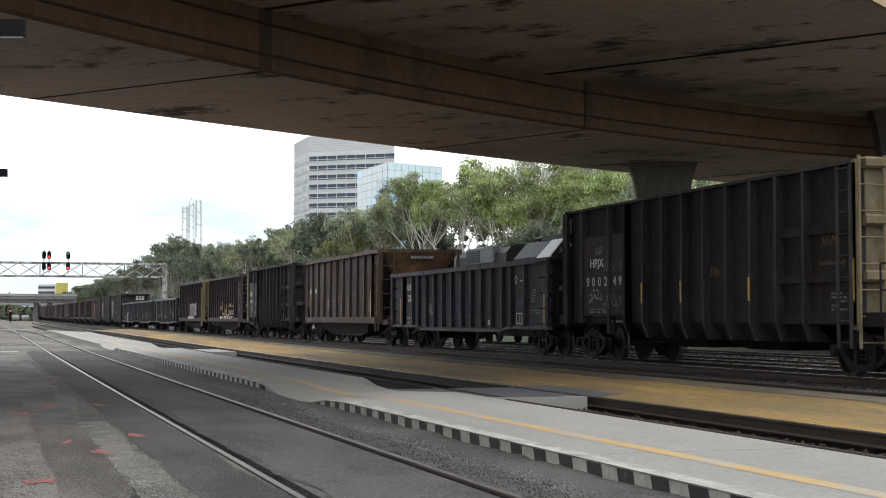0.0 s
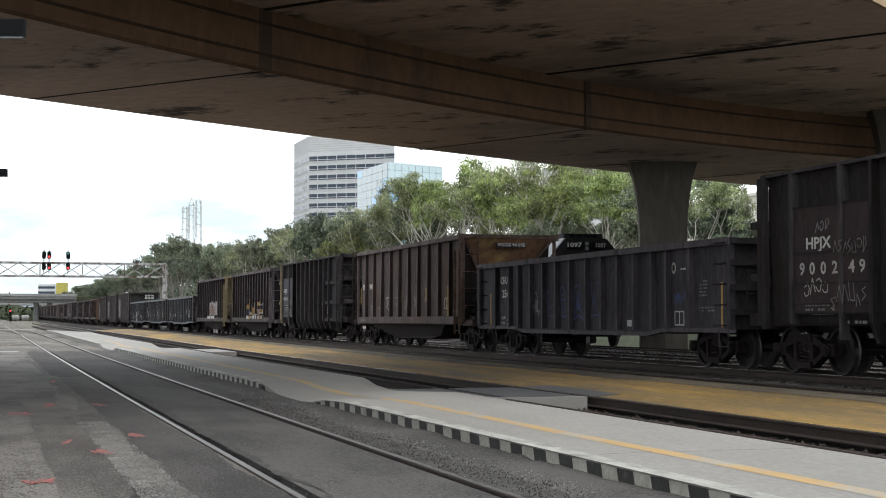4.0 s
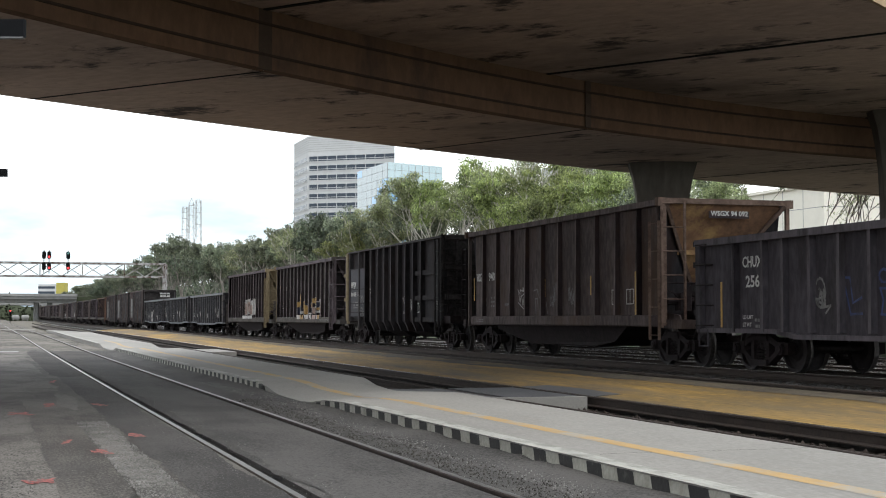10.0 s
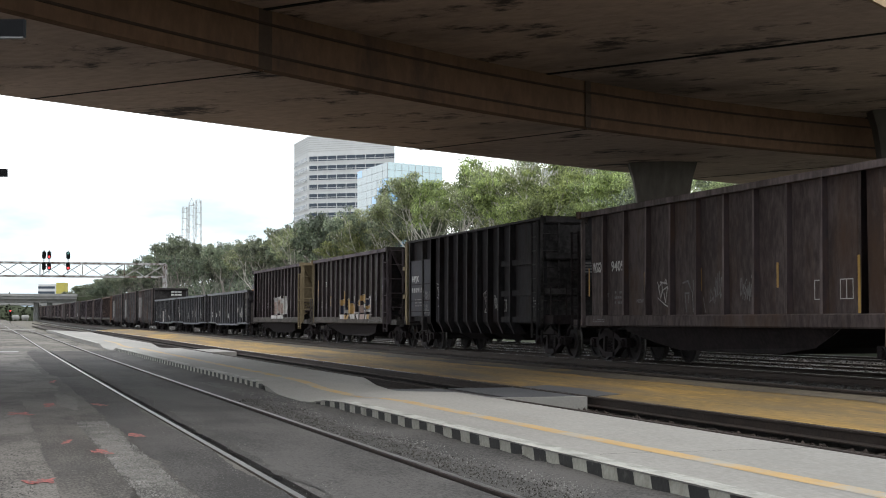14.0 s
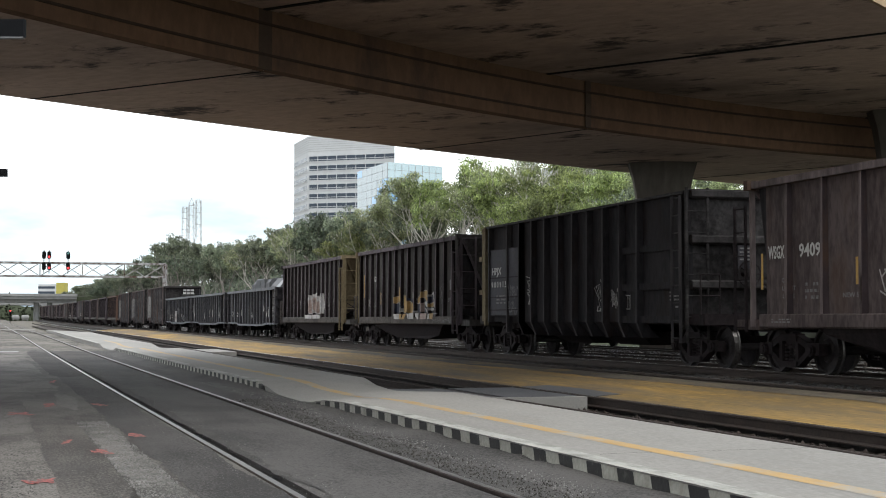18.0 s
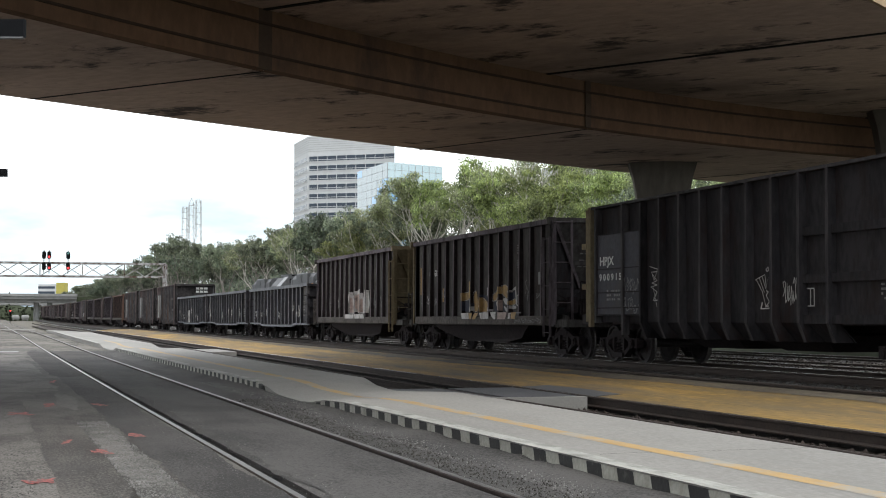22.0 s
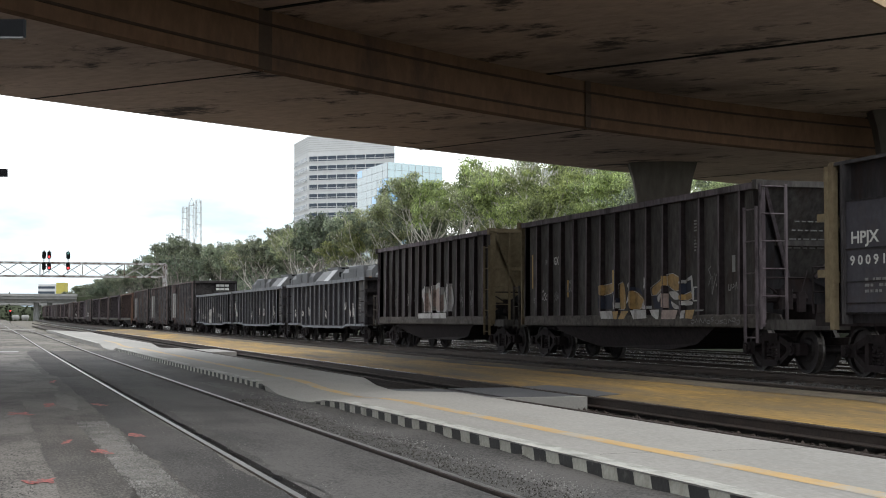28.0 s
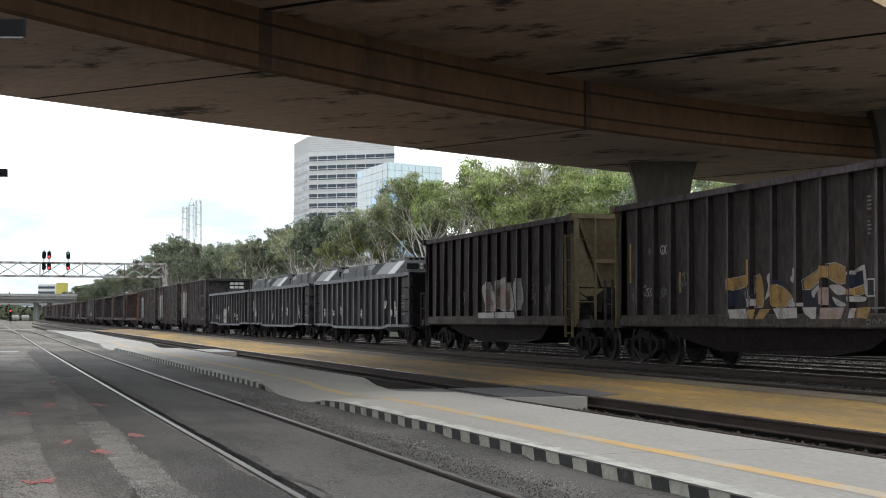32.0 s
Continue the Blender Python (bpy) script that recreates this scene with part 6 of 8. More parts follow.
def signal(x, z, lens, parent):
    """A rounded signal head with a hooded lens in its lower half or upper half."""
    y = 184.4
    bm = BM()
    prof = []
    for k in range(16):
        a = 2 * math.pi * k / 16
        prof.append((x + 0.24 * math.cos(a), z + 0.24 * math.sin(a) + (0.22 if math.sin(a) > 0 else -0.22)))
    hexa(bm, [(px, y, pz) for px, pz in prof], [(px, y - 0.22, pz) for px, pz in prof])
    bmesh.ops.recalc_face_normals(bm, faces=bm.faces[:])
    s = part("signal", bm, "signal_black", parent, "black railway signal head")
    for dz, c in lens:
        bm = BM()
        rod(bm, (x, y - 0.26, z + dz), (x, y - 0.22, z + dz), 0.135, 12)
        part("lens", bm, c, s)
    bm = BM()
    rod(bm, (x, y + 0.1, z - 0.9), (x, y + 0.1, z + 0.6), 0.05, 6)
    part("signal_mast", bm, "steel_pale", parent)


for sx, up, low in ((6.85, [(-0.2, "signal_red")], [(-0.2, "signal_red")]), (6.25, [], []), (9.05, [(0.24, "signal_dim")], [(-0.2, "signal_red")])):
    signal(sx, 9.05, up, gan)
    signal(sx, 7.72, low, gan)


# ---- distance: bridge, building, pylons, hills ----
fb = empty("far_bridge", None, label="distant grey road bridge over the line", category="bridge")
bm = BM()
box(bm, -90, 25, 456, 470, 7.5, 8.4)
part("deck", bm, "far_deck", fb)
bm = BM()
box(bm, -90, 25.2, 455.6, 456, 8.3, 9.1)
part("parapet", bm, "far_deck", fb)
for yy in (457.2, 460.5, 464, 467.5):
    bm = BM()
    box(bm, -90, 25, yy, yy + 0.6, 6.5, 7.5)
    part("girder", bm, "far_deck", fb)
for x in (13.6, 17.5, -8, -30):
    bm = BM()
    box(bm, x - 0.7, x + 0.7, 460, 466, 0.6, 7.5, 0.3)
    part("pier", bm, "far_deck", fb)
bm = BM()
box(bm, 25, 60, 458, 472, 0.5, 8.2, 0.2)
part("abutment", bm, "hedge", fb)
fb2 = empty("far_bridge", None, label="lower grey bridge deck behind the distant road bridge", category="bridge")
bm = BM()
box(bm, -90, 26, 488, 500, 6.0, 7.1)
part("deck", bm, "far_deck", fb2)
for x in (-20, 2, 15.5):
    bm = BM()
    box(bm, x - 0.5, x + 0.5, 491, 497, 0.6, 6.0, 0.2)
    part("pier", bm, "far_deck", fb2)
for x in (7.3, 9.9):
    tank = empty("storage_tank", pose(x, 436, rise(436) - 0.265), label="pale rounded storage tank lying beside the line", category="tank", group="tanks beside the line")
    bm = BM()
    for x0, x1, r0, r1 in ((-1.05, -0.85, 0.35, 0.72), (-0.85, 0.85, 0.72, 0.72), (0.85, 1.05, 0.72, 0.35)):
        rod(bm, (x0, 0, 0.95), (x1, 0, 0.95), r0, 14, r1)
    part("shell", bm, "far_deck", tank)
    for dx in (-0.6, 0.6):
        bm = BM()
        box(bm, dx - 0.12, dx + 0.12, -0.6, 0.6, 0, 0.5)
        part("saddle", bm, "far_deck", tank)

far_block = empty("far_office", None, label="distant white office block with dark window bands", category="office building")
bm = BM()
bx, by = place_px(-222.3, 820)
box(bm, 0, 9.2, 0, 9, 0, 21)
part("wall", bm, "tower", far_block)
for k in range(5):
    bm = BM()
    box(bm, -0.1, 9.25, -0.1, 0.05, 7.4 + 2.8 * k, 8.7 + 2.8 * k)
    part("window_band", bm, "glass_dark", far_block)
far_block.matrix_basis = pose(bx, by, 0, 0, 0, -20)
yb = empty("yellow_building", None, label="distant yellow building behind the trees", category="building")
bm = BM()
box(bm, 0, 4.0, 0, 5, 0, 18.6)
part("wall", bm, "yellow_wall", yb)
bx, by = place_px(-178.8, 690)
yb.matrix_basis = pose(bx, by, 0, 0, 0, -20)


def pylon(px, d, H, peak=False):
    t = empty("power_pylon", None, label="tall lattice power pylon beyond the trees", category="pylon", group="power pylons")
    bm = BM()
    knee = H * 0.70
    for sx, sy in ((-1, -1), (1, -1), (1, 1), (-1, 1)):
        rod(bm, (sx * 3.4, sy * 3.4, 0), (sx * 0.95, sy * 0.95, knee), 0.10, 4)
        rod(bm, (sx * 0.95, sy * 0.95, knee), (sx * 0.85, sy * 0.85, H), 0.09, 4)
    part("leg", bm, "steel_pale", t)

    def half(z):
        return 3.4 - 2.45 * z / knee if z < knee else 0.95 - 0.1 * (z - knee) / (H - knee)
    bm = BM()
    levels = [knee * k / 5 for k in range(6)] + [knee + (H - knee) * k / 6 for k in range(1, 7)]
    for z0, z1 in zip(levels, levels[1:]):
        w0, w1 = half(z0), half(z1)
        for s in (-1, 1):
            rod(bm, (-w0, s * w0, z0), (w1, s * w1, z1), 0.035, 4)
            rod(bm, (s * w0, -w0, z0), (s * w1, w1, z1), 0.035, 4)
        rod(bm, (-w1, -w1, z1), (w1, -w1, z1), 0.06, 4)
    part("lattice", bm, "steel_pale", t)
    bm = BM()
    for k in (0.80, 0.90, 0.985):
        rod(bm, (-1.15, 0, H * k), (1.15, 0, H * k), 0.10, 4)
    if peak:
        for sx in (-1, 1):
            rod(bm, (sx * 0.85, 0, H), (0, 0, H + 2.0), 0.08, 4)
    part("crossarm", bm, "steel_pale", t)
    x, y = place_px((px - 784) * d / 2640, d)
    t.matrix_basis = pose(x, y, 0.8, 0, 0, -20)


pylon(326.5, 560, 43.0)
pylon(338, 566, 44.8, True)
pylon(350.5, 555, 45.2)

bm = BM()
pv = None
for i in range(40):
    a = radians(-32 + i * 2.0)
    hgt = 62 + 30 * noise.noise((i * 0.22, 3, 0))
    p, q = (math.sin(a) * 4300, math.cos(a) * 4300, -5), (math.sin(a) * 4300, math.cos(a) * 4300, hgt)
    c = [bm.verts.new(p), bm.verts.new(q)]
    if pv:
        bm.faces.new((pv[0], c[0], c[1], pv[1]))
    pv = c
tagged(part("backdrop", bm, "hill"), "hazy blue hills on the horizon", "hills", kind="structure")


# ---- lettering and scrawl on the train ----
COATS = [0]


def coat():
    """Each painted layer lies a little above the one before."""
    COATS[0] = (COATS[0] + 1) % 24
    return 0.003 + 0.0015 * COATS[0]


def spray(car, poly, material, sheet, face, ribs, half, name="painted_mark", label="spray-painted mark"):
    """A painted shape (y, z) on the near side: on the sheet between posts and on the faces of the posts."""
    bm, up = BM(), coat()
    cuts = sorted(ribs)
    lo, hi = min(p[0] for p in poly), max(p[0] for p in poly)
    edges = [lo - 1]
    for r in cuts:
        edges += [r - half, r + half]
    edges.append(hi + 1)
    for k in range(len(edges) - 1):
        a, b = edges[k], edges[k + 1]
        on_post = k % 2 == 1
        piece = clip(poly, a, b)
        if len(piece) >= 3:
            x = -(face if on_post else sheet) - up
            vs = [bm.verts.new((x, y, z)) for y, z in piece]
            try:
                bm.faces.new(vs)
            except ValueError:
                pass
        if on_post:
            thin = clip(poly, a - 0.02, a + 0.02)
            if len(thin) >= 3:
                q = []
                for z in (min(p[1] for p in thin), max(p[1] for p in thin)):
                    f = (z - 1.14) / 2.46
                    q.append(((-sheet, (a + half) - 0.066 - up + 0.015 * f, z), (-face - 0.012 + 0.03 * f, (a + half) - 0.046 - up + 0.01 * f, z)))
                bm.faces.new([bm.verts.new(c) for c in (q[0][0], q[0][1], q[1][1], q[1][0])])
    bmesh.ops.recalc_face_normals(bm, faces=bm.faces[:])
    return part(name, bm, material, car, label)


def strokes(car, paths, material, x, width=0.045, name="painted_mark", label="thin spray-painted drawing"):
    """Painted lines along (y, z) paths on the near side, their ends overlapping like spray."""
    bm = BM()
    for path in paths:
        for p, q in zip(path, path[1:]):
            d = Vector((q[0] - p[0], q[1] - p[1]))
            if d.length < 1e-4:
                continue
            d.normalize()
            nn = Vector((-d.y, d.x)) * width / 2
            p2, q2 = Vector(p) - d * width * 0.3, Vector(q) + d * width * 0.3
            bm.faces.new([bm.verts.new((x - 0.002 - coat() * 0.5, c.x, c.y)) for c in (p2 + nn, q2 + nn, q2 - nn, p2 - nn)])
    bmesh.ops.recalc_face_normals(bm, faces=bm.faces[:])
    return tagged(part(name, bm, material, car, label), kind="stuff")


def scrawl(car, y, z, w, h, material, x, seed, strokes=7, width=0.035, name="scrawl", label="thin spray-painted scrawl"):
    """Angular hand-drawn strokes in a box that starts at y and runs to the near end."""
    rnd = random.Random(seed)
    bm = BM()
    for k in range(strokes):
        cell = w / strokes
        cy = y - cell * (k + 0.5)
        low = z + h * rnd.uniform(0.0, 0.35)
        high = low + h * rnd.uniform(0.4, 0.7)
        lean = rnd.uniform(-0.25, 0.25) * cell
        kind = rnd.randrange(4)
        if kind == 0:
            pts = [(cy + 0.4 * cell, low), (cy + lean, high), (cy - 0.4 * cell, low + 0.1 * h)]
        elif kind == 1:
            pts = [(cy - 0.35 * cell, high), (cy + 0.4 * cell, (low + high) / 2 + 0.12 * h), (cy - 0.3 * cell, (low + high) / 2 - 0.1 * h), (cy + 0.42 * cell, low)]
        elif kind == 2:
            pts = [(cy + 0.35 * cell + lean, high), (cy + 0.3 * cell, low), (cy - 0.45 * cell, low + rnd.uniform(0.0, 0.4) * h), (cy - 0.2 * cell, high)]
        else:
            pts = [(cy + 0.42 * cell * math.cos(t * 1.1 + 0.6), (low + high) / 2 + 0.5 * (high - low) * math.sin(t * 1.1 + 0.6)) for t in range(6)]
        pts = [(p + rnd.uniform(-0.08, 0.08) * cell, q + rnd.uniform(-0.05, 0.05) * h) for p, q in pts]
        for p, q in zip(pts, pts[1:]):
            d = Vector((q[0] - p[0], q[1] - p[1]))
            if d.length < 1e-4:
                continue
            nn = Vector((-d.y, d.x)).normalized() * width / 2
            up = coat() * 0.5
            vs = [bm.verts.new((x - 0.002 - up, a[0] + s * nn.x, a[1] + s * nn.y)) for a, s in ((p, 1), (q, 1), (q, -1), (p, -1))]
            bm.faces.new(vs)
    bmesh.ops.recalc_face_normals(bm, faces=bm.faces[:])
    return tagged(part(name, bm, material, car, label), kind="stuff")


def frame_mark(car, y, z, w, h, x, t=0.03):
    """An empty stencilled box."""
    bm = BM()
    for a, b, c, d in ((y - w, y, z, z + t), (y - w, y, z + h - t, z + h), (y - w, y - w + t, z, z + h), (y - t, y, z, z + h), (y - w * 0.5 - t / 2, y - w * 0.5 + t / 2, z, z + h)):
        box(bm, x - 0.005, x - 0.001, a, b, c, d)
    return part("stencil_frame", bm, "letter", car, "white stencilled frame")


SH_T, SH_H, SH_G = SIDE - 0.13, SIDE - 0.17, SIDE - 0.12
# first high wagon
PF = -SIDE + 0.048
side_text("HPJX", 0.29, 5.22, 2.27, h1, x=PF, width=0.86)
for ch, y in zip("900249", (5.45, 5.10, 4.72, 4.34, 3.80, 3.47)):
    side_text(ch, 0.31, y, 1.80, h1, x=PF, width=0.19, material="spray_white")
scrawl(h1, 5.30, 1.42, 0.85, 0.42, "spray_white", PF, 3, 4, 0.022)
scrawl(h1, 4.30, 1.20, 1.15, 0.50, "spray_grey", PF - 0.05, 4, 6, 0.02)
scrawl(h1, 4.20, 2.12, 1.05, 0.40, "spray_grey", PF - 0.05, 5, 7, 0.018)
scrawl(h1, 4.90, 2.55, 0.5, 0.38, "spray_grey", PF, 9, 3, 0.03)
bars("stencil_line", 5.25, 1.12, 1.0, 0.24, 3, h1, x=PF, seed=31, material="spray_grey")
bars("stencil_line", 3.85, 0.97, 0.6, 0.10, 1, h1, x=PF, seed=32, material="spray_grey")
scrawl(h1, -1.0, 1.85, 0.4, 0.35, "spray_rust", -SH_H, 6, 5, 0.02)
scrawl(h1, -5.4, 2.32, 0.65, 0.36, "spray_rust", -SH_H, 7, 6, 0.018)
scrawl(h1, -5.3, 2.0, 0.9, 0.13, "spray_rust", -SH_H, 8, 9, 0.016)
bars("stencil_line", -5.7, 1.2, 0.5, 0.36, 5, h1, x=-SH_H, seed=3, material="spray_grey")
bars("stencil_line", -4.75, 2.2, 0.14, 0.9, 10, h1, x=-SH_H, seed=4, material="spray_grey")
frame_mark(h1, -4.72, 1.2, 0.18, 0.5, -SH_H)
H_RIBS = [3.06 - 1.007 * k for k in range(9)]
reflectors(h1, (H_RIBS[1], H_RIBS[3], H_RIBS[6]), 1.41, 0.46, x=-SIDE - 0.008)
reflectors(h1, (-6.70,), 1.35, 0.75, x=-SIDE - 0.012)
# second high wagon
side_text("HPJX", 0.29, 6.17, 2.30, h2, x=PF, width=0.86)
side_text("900915", 0.23, 6.20, 1.94, h2, x=PF, width=1.34, space=1.5)
scrawl(h2, 4.60, 1.62, 0.82, 0.42, "spray_grey", PF, 12, 4, 0.028)
scrawl(h2, 4.60, 1.16, 0.82, 0.40, "spray_grey", PF, 17, 4, 0.028)
strokes(h2, [[(3.53, 2.25), (3.11, 2.18), (3.28, 1.93), (3.41, 2.12), (3.13, 2.12)], [(3.41, 2.08), (3.15, 1.92), (3.41, 1.87), (3.14, 1.82), (3.45, 1.78), (3.14, 1.67), (3.34, 1.47), (3.13, 1.48)], [(3.36, 1.79), (3.28, 1.62), (3.15, 1.33)]], "spray_white", -SH_H, 0.022, label="thin white zigzag tag")
strokes(h2, [[(4.81, 1.71), (4.67, 2.04), (4.59, 1.7)], [(4.49, 2.02), (4.43, 1.82), (4.33, 1.83), (4.39, 1.92), (4.46, 1.82)], [(4.31, 1.93), (4.18, 1.99), (4.1, 1.91), (4.24, 1.72), (3.96, 1.77)], [(4.79, 1.53), (4.64, 1.56), (4.75, 1.45), (4.59, 1.37), (4.79, 1.33), (4.66, 1.45), (4.61, 1.56)], [(4.49, 1.5), (4.27, 1.56), (4.19, 1.48), (4.41, 1.27)], [(4.32, 1.42), (4.07, 1.24)]], "spray_grey", PF, 0.02, label="grey scribble on the lettering panel")
strokes(h2, [[(-1.39, 1.82), (-1.75, 1.91), (-1.8, 1.67)], [(-1.42, 1.82), (-1.66, 1.58), (-1.79, 1.3)], [(-1.55, 1.85), (-1.74, 1.57)], [(-1.66, 1.88), (-1.8, 1.64), (-1.89, 1.86)], [(-1.8, 1.6), (-1.88, 1.57), (-1.8, 1.51), (-1.93, 1.38), (-1.79, 1.29), (-1.9, 1.3)], [(-1.65, 1.37), (-1.6, 1.25), (-1.95, 1.26)], [(-1.87, 2.05), (-1.8, 2.01), (-1.85, 1.97), (-1.92, 1.99), (-1.91, 2.04), (-1.87, 2.05)]], "spray_white", -SH_H, 0.024, label="thin white painted drawing")
scrawl(h2, -2.42, 1.26, 0.60, 0.70, "spray_white", -SH_H, 15, 6, 0.022)
bars("stencil_line", 5.75, 1.50, 0.80, 0.3, 3, h2, x=PF, seed=9, material="spray_grey")
frame_mark(h2, -3.30, 1.28, 0.26, 0.34, -SH_H, 0.018)
bars("stencil_line", -5.7, 1.3, 0.6, 0.4, 5, h2, x=-SH_H, seed=5, material="spray_grey")
# low dark gondola
side_text("CHUX", 0.30, 6.11, 2.02, g1, x=-SH_G, width=0.80)
side_text("256", 0.32, 5.98, 1.62, g1, x=-SH_G, width=0.56)
side_text("LD LMT", 0.11, 6.11, 1.03, g1, x=-SH_G, material="spray_white", width=0.42)
side_text("LT WT", 0.11, 6.11, 0.88, g1, x=-SH_G, material="spray_white", width=0.36)
bars("stencil_line", 5.62, 0.88, 0.18, 0.24, 2, g1, x=-SH_G, seed=11, material="spray_grey")
RY = -5.47
bm = BM()
for k in range(20):
    a, b = 2 * math.pi * k / 20, 2 * math.pi * (k + 1) / 20
    vs = [bm.verts.new((-SH_G - 0.004, RY + r * 0.11 * math.cos(t), 2.17 + r * 0.125 * math.sin(t))) for t, r in ((a, 1), (b, 1), (b, 0.62), (a, 0.62))]
    bm.faces.new(vs)
part("ring_emblem", bm, "letter", g1, "white ring emblem")
bars("emblem_bar", -5.62, 2.12, 0.46, 0.08, 1, g1, x=-SH_G, seed=2, label="plain white bar beside the emblem")
bars("stencil_line", -6.71, 1.53, 0.36, 0.38, 5, g1, x=-SH_G, seed=6, material="spray_grey")
bars("stencil_line", -6.68, 1.21, 0.70, 0.13, 2, g1, x=-SH_G, seed=7, material="spray_grey")
frame_mark(g1, -5.50, 0.91, 0.47, 0.32, -SH_G)
bm = BM()
box(bm, -SH_G - 0.006, -SH_G - 0.001, -3.20, -2.96, 0.88, 1.03)
part("notice_plate", bm, "letter", g1, "small white notice plate")
bars("stencil_line", -4.55, 0.75, 0.5, 0.1, 1, g1, x=-SH_G, seed=8)
strokes(g1, [[(3.01, 1.53), (3.03, 1.39), (3.1, 1.3), (3.19, 1.26), (3.28, 1.3), (3.35, 1.39), (3.38, 1.53), (3.36, 1.66), (3.29, 1.76), (3.2, 1.79), (3.11, 1.76), (3.04, 1.67), (3.01, 1.54)], [(3.37, 1.48), (3.27, 1.31), (3.18, 1.58), (3.12, 1.32), (3.07, 1.58), (3.01, 1.29), (3.33, 1.4), (3.04, 1.45), (3.24, 1.6)], [(3.18, 1.25), (2.84, 1.29), (3.01, 1.15)]], 'spray_grey', -SH_G, label='pale scribbled ring')
strokes(g1, [[(2.43, 1.78), (2.2, 1.77), (2.11, 1.33), (1.83, 1.42)], [(2.43, 1.78), (2.2, 1.13), (1.83, 1.14)]], 'spray_blue', -SH_G, label='blue painted letter')
strokes(g1, [[(1.02, 1.77), (1.04, 1.72), (1.09, 1.68), (1.17, 1.67), (1.24, 1.68), (1.29, 1.72), (1.31, 1.78), (1.29, 1.83), (1.24, 1.87), (1.17, 1.89), (1.1, 1.87), (1.05, 1.83), (1.02, 1.78)], [(1.29, 1.57), (0.99, 1.56), (0.99, 1.24), (0.91, 1.1), (1.26, 1.13), (1.2, 1.38), (1.29, 1.57)]], 'spray_blue', -SH_G, label='blue painted letter')
strokes(g1, [[(0.38, 1.03), (0.29, 1.36), (0.35, 1.67), (0.26, 1.87), (0.08, 1.92), (-0.1, 1.82), (-0.17, 1.59), (-0.07, 1.36), (-0.28, 1.03), (0.02, 1.15), (0.38, 1.03)], [(0.14, 1.7), (0.05, 1.76), (0.0, 1.68), (0.08, 1.59), (0.14, 1.66)], [(0.21, 1.56), (0.17, 1.33), (0.09, 1.56), (0.05, 1.31), (-0.01, 1.54), (-0.07, 1.33), (0.2, 1.28), (-0.09, 1.41), (0.19, 1.43)]], 'spray_blue', -SH_G, label='blue painted looping outline')
strokes(g1, [[(-0.6, 1.13), (-0.65, 1.9), (-0.8, 1.93), (-0.87, 1.38), (-1.13, 1.93), (-1.3, 1.95), (-1.36, 1.66)], [(-0.6, 1.13), (-1.21, 1.16), (-1.55, 1.22), (-1.46, 1.88), (-1.3, 1.95)], [(-1.05, 1.67), (-1.08, 1.22)]], 'spray_blue', -SH_G, label='blue painted letter')
scrawl(g1, -2.1, 1.2, 0.5, 0.35, "spray_navy", -SH_G, 27, 4, 0.06)
scrawl(g1, -5.48, 1.34, 0.55, 0.34, "spray_blue", -SH_G, 26, 7, 0.05)
reflectors(g1, (3.55, 0.66, -1.42, -4.33), 0.88, 0.45, x=-SH_G - 0.004)
reflectors(g1, (7.0,), 0.88, 0.93, x=-SH_G - 0.008)
reflectors(g1, (-7.72,), 0.88, 0.93, x=-SH_G - 0.004)
# first tub wagon
T_RIBS = [-7.0 + 0.12 + (14.0 - 0.24) * k / 11 for k in range(12)]
side_text("WSGX", 0.34, 6.47, 2.14, w1, x=-SH_T, width=0.60)
side_text("94092", 0.34, 5.34, 2.14, w1, x=-SH_T, width=0.95)
for body, z, y, w in (("CAPY", 1.72, 5.98, 0.32), ("LD LMT", 1.57, 5.97, 0.50), ("LT WT", 1.42, 5.95, 0.46), ("NEW 5", 1.41, 3.87, 0.52)):
    side_text(body, 0.115, y, z, w1, x=-SH_T, material="spray_grey", width=w)
bars("stencil_line", 5.13, 1.42, 0.45, 0.36, 3, w1, x=-SH_T, seed=13, material="spray_grey")
bars("stencil_line", 6.1, 0.98, 0.7, 0.1, 2, w1, x=-SIDE - 0.03, seed=14, material="spray_grey")
strokes(w1, [[(2.71, 1.88), (2.56, 1.54), (2.65, 1.75), (2.47, 1.88), (2.45, 1.69), (2.53, 1.51)], [(2.47, 1.69), (2.2, 1.77), (2.31, 1.42), (2.38, 1.63)], [(2.2, 1.74), (2.04, 1.68), (2.15, 1.39), (1.91, 1.82), (2.01, 1.39)], [(2.7, 1.52), (2.31, 1.36), (1.99, 1.28), (2.04, 1.45), (1.95, 1.46)], [(2.56, 1.88), (2.19, 1.83)], [(2.3, 1.93), (2.35, 1.87), (2.26, 1.85), (2.24, 1.9), (2.3, 1.93)]], "spray_white", -SH_T, 0.032, label="white spray-painted tag")
strokes(w1, [[(1.42, 1.83), (1.18, 1.87), (0.99, 1.65), (0.94, 1.21)], [(1.27, 1.21), (1.33, 1.61), (1.13, 1.61), (1.16, 1.41)], [(0.45, 1.5), (0.36, 1.2)], [(0.84, 1.21), (0.92, 1.86), (0.78, 1.93), (0.73, 1.65)]], "spray_grey", -SH_T, 0.035, label="faint grey spray-painted outline")
for yy, sd, m in ((0.18, 32, "spray_grey"), (-1.15, 33, "spray_grey")):
    scrawl(w1, yy, 1.35, 0.55, 0.65, m, -SH_T, sd, 6, 0.028)
frame_mark(w1, -3.95, 1.40, 0.39, 0.36, -SH_T, 0.016)
frame_mark(w1, -4.81, 1.40, 0.42, 0.36, -SH_T, 0.016)
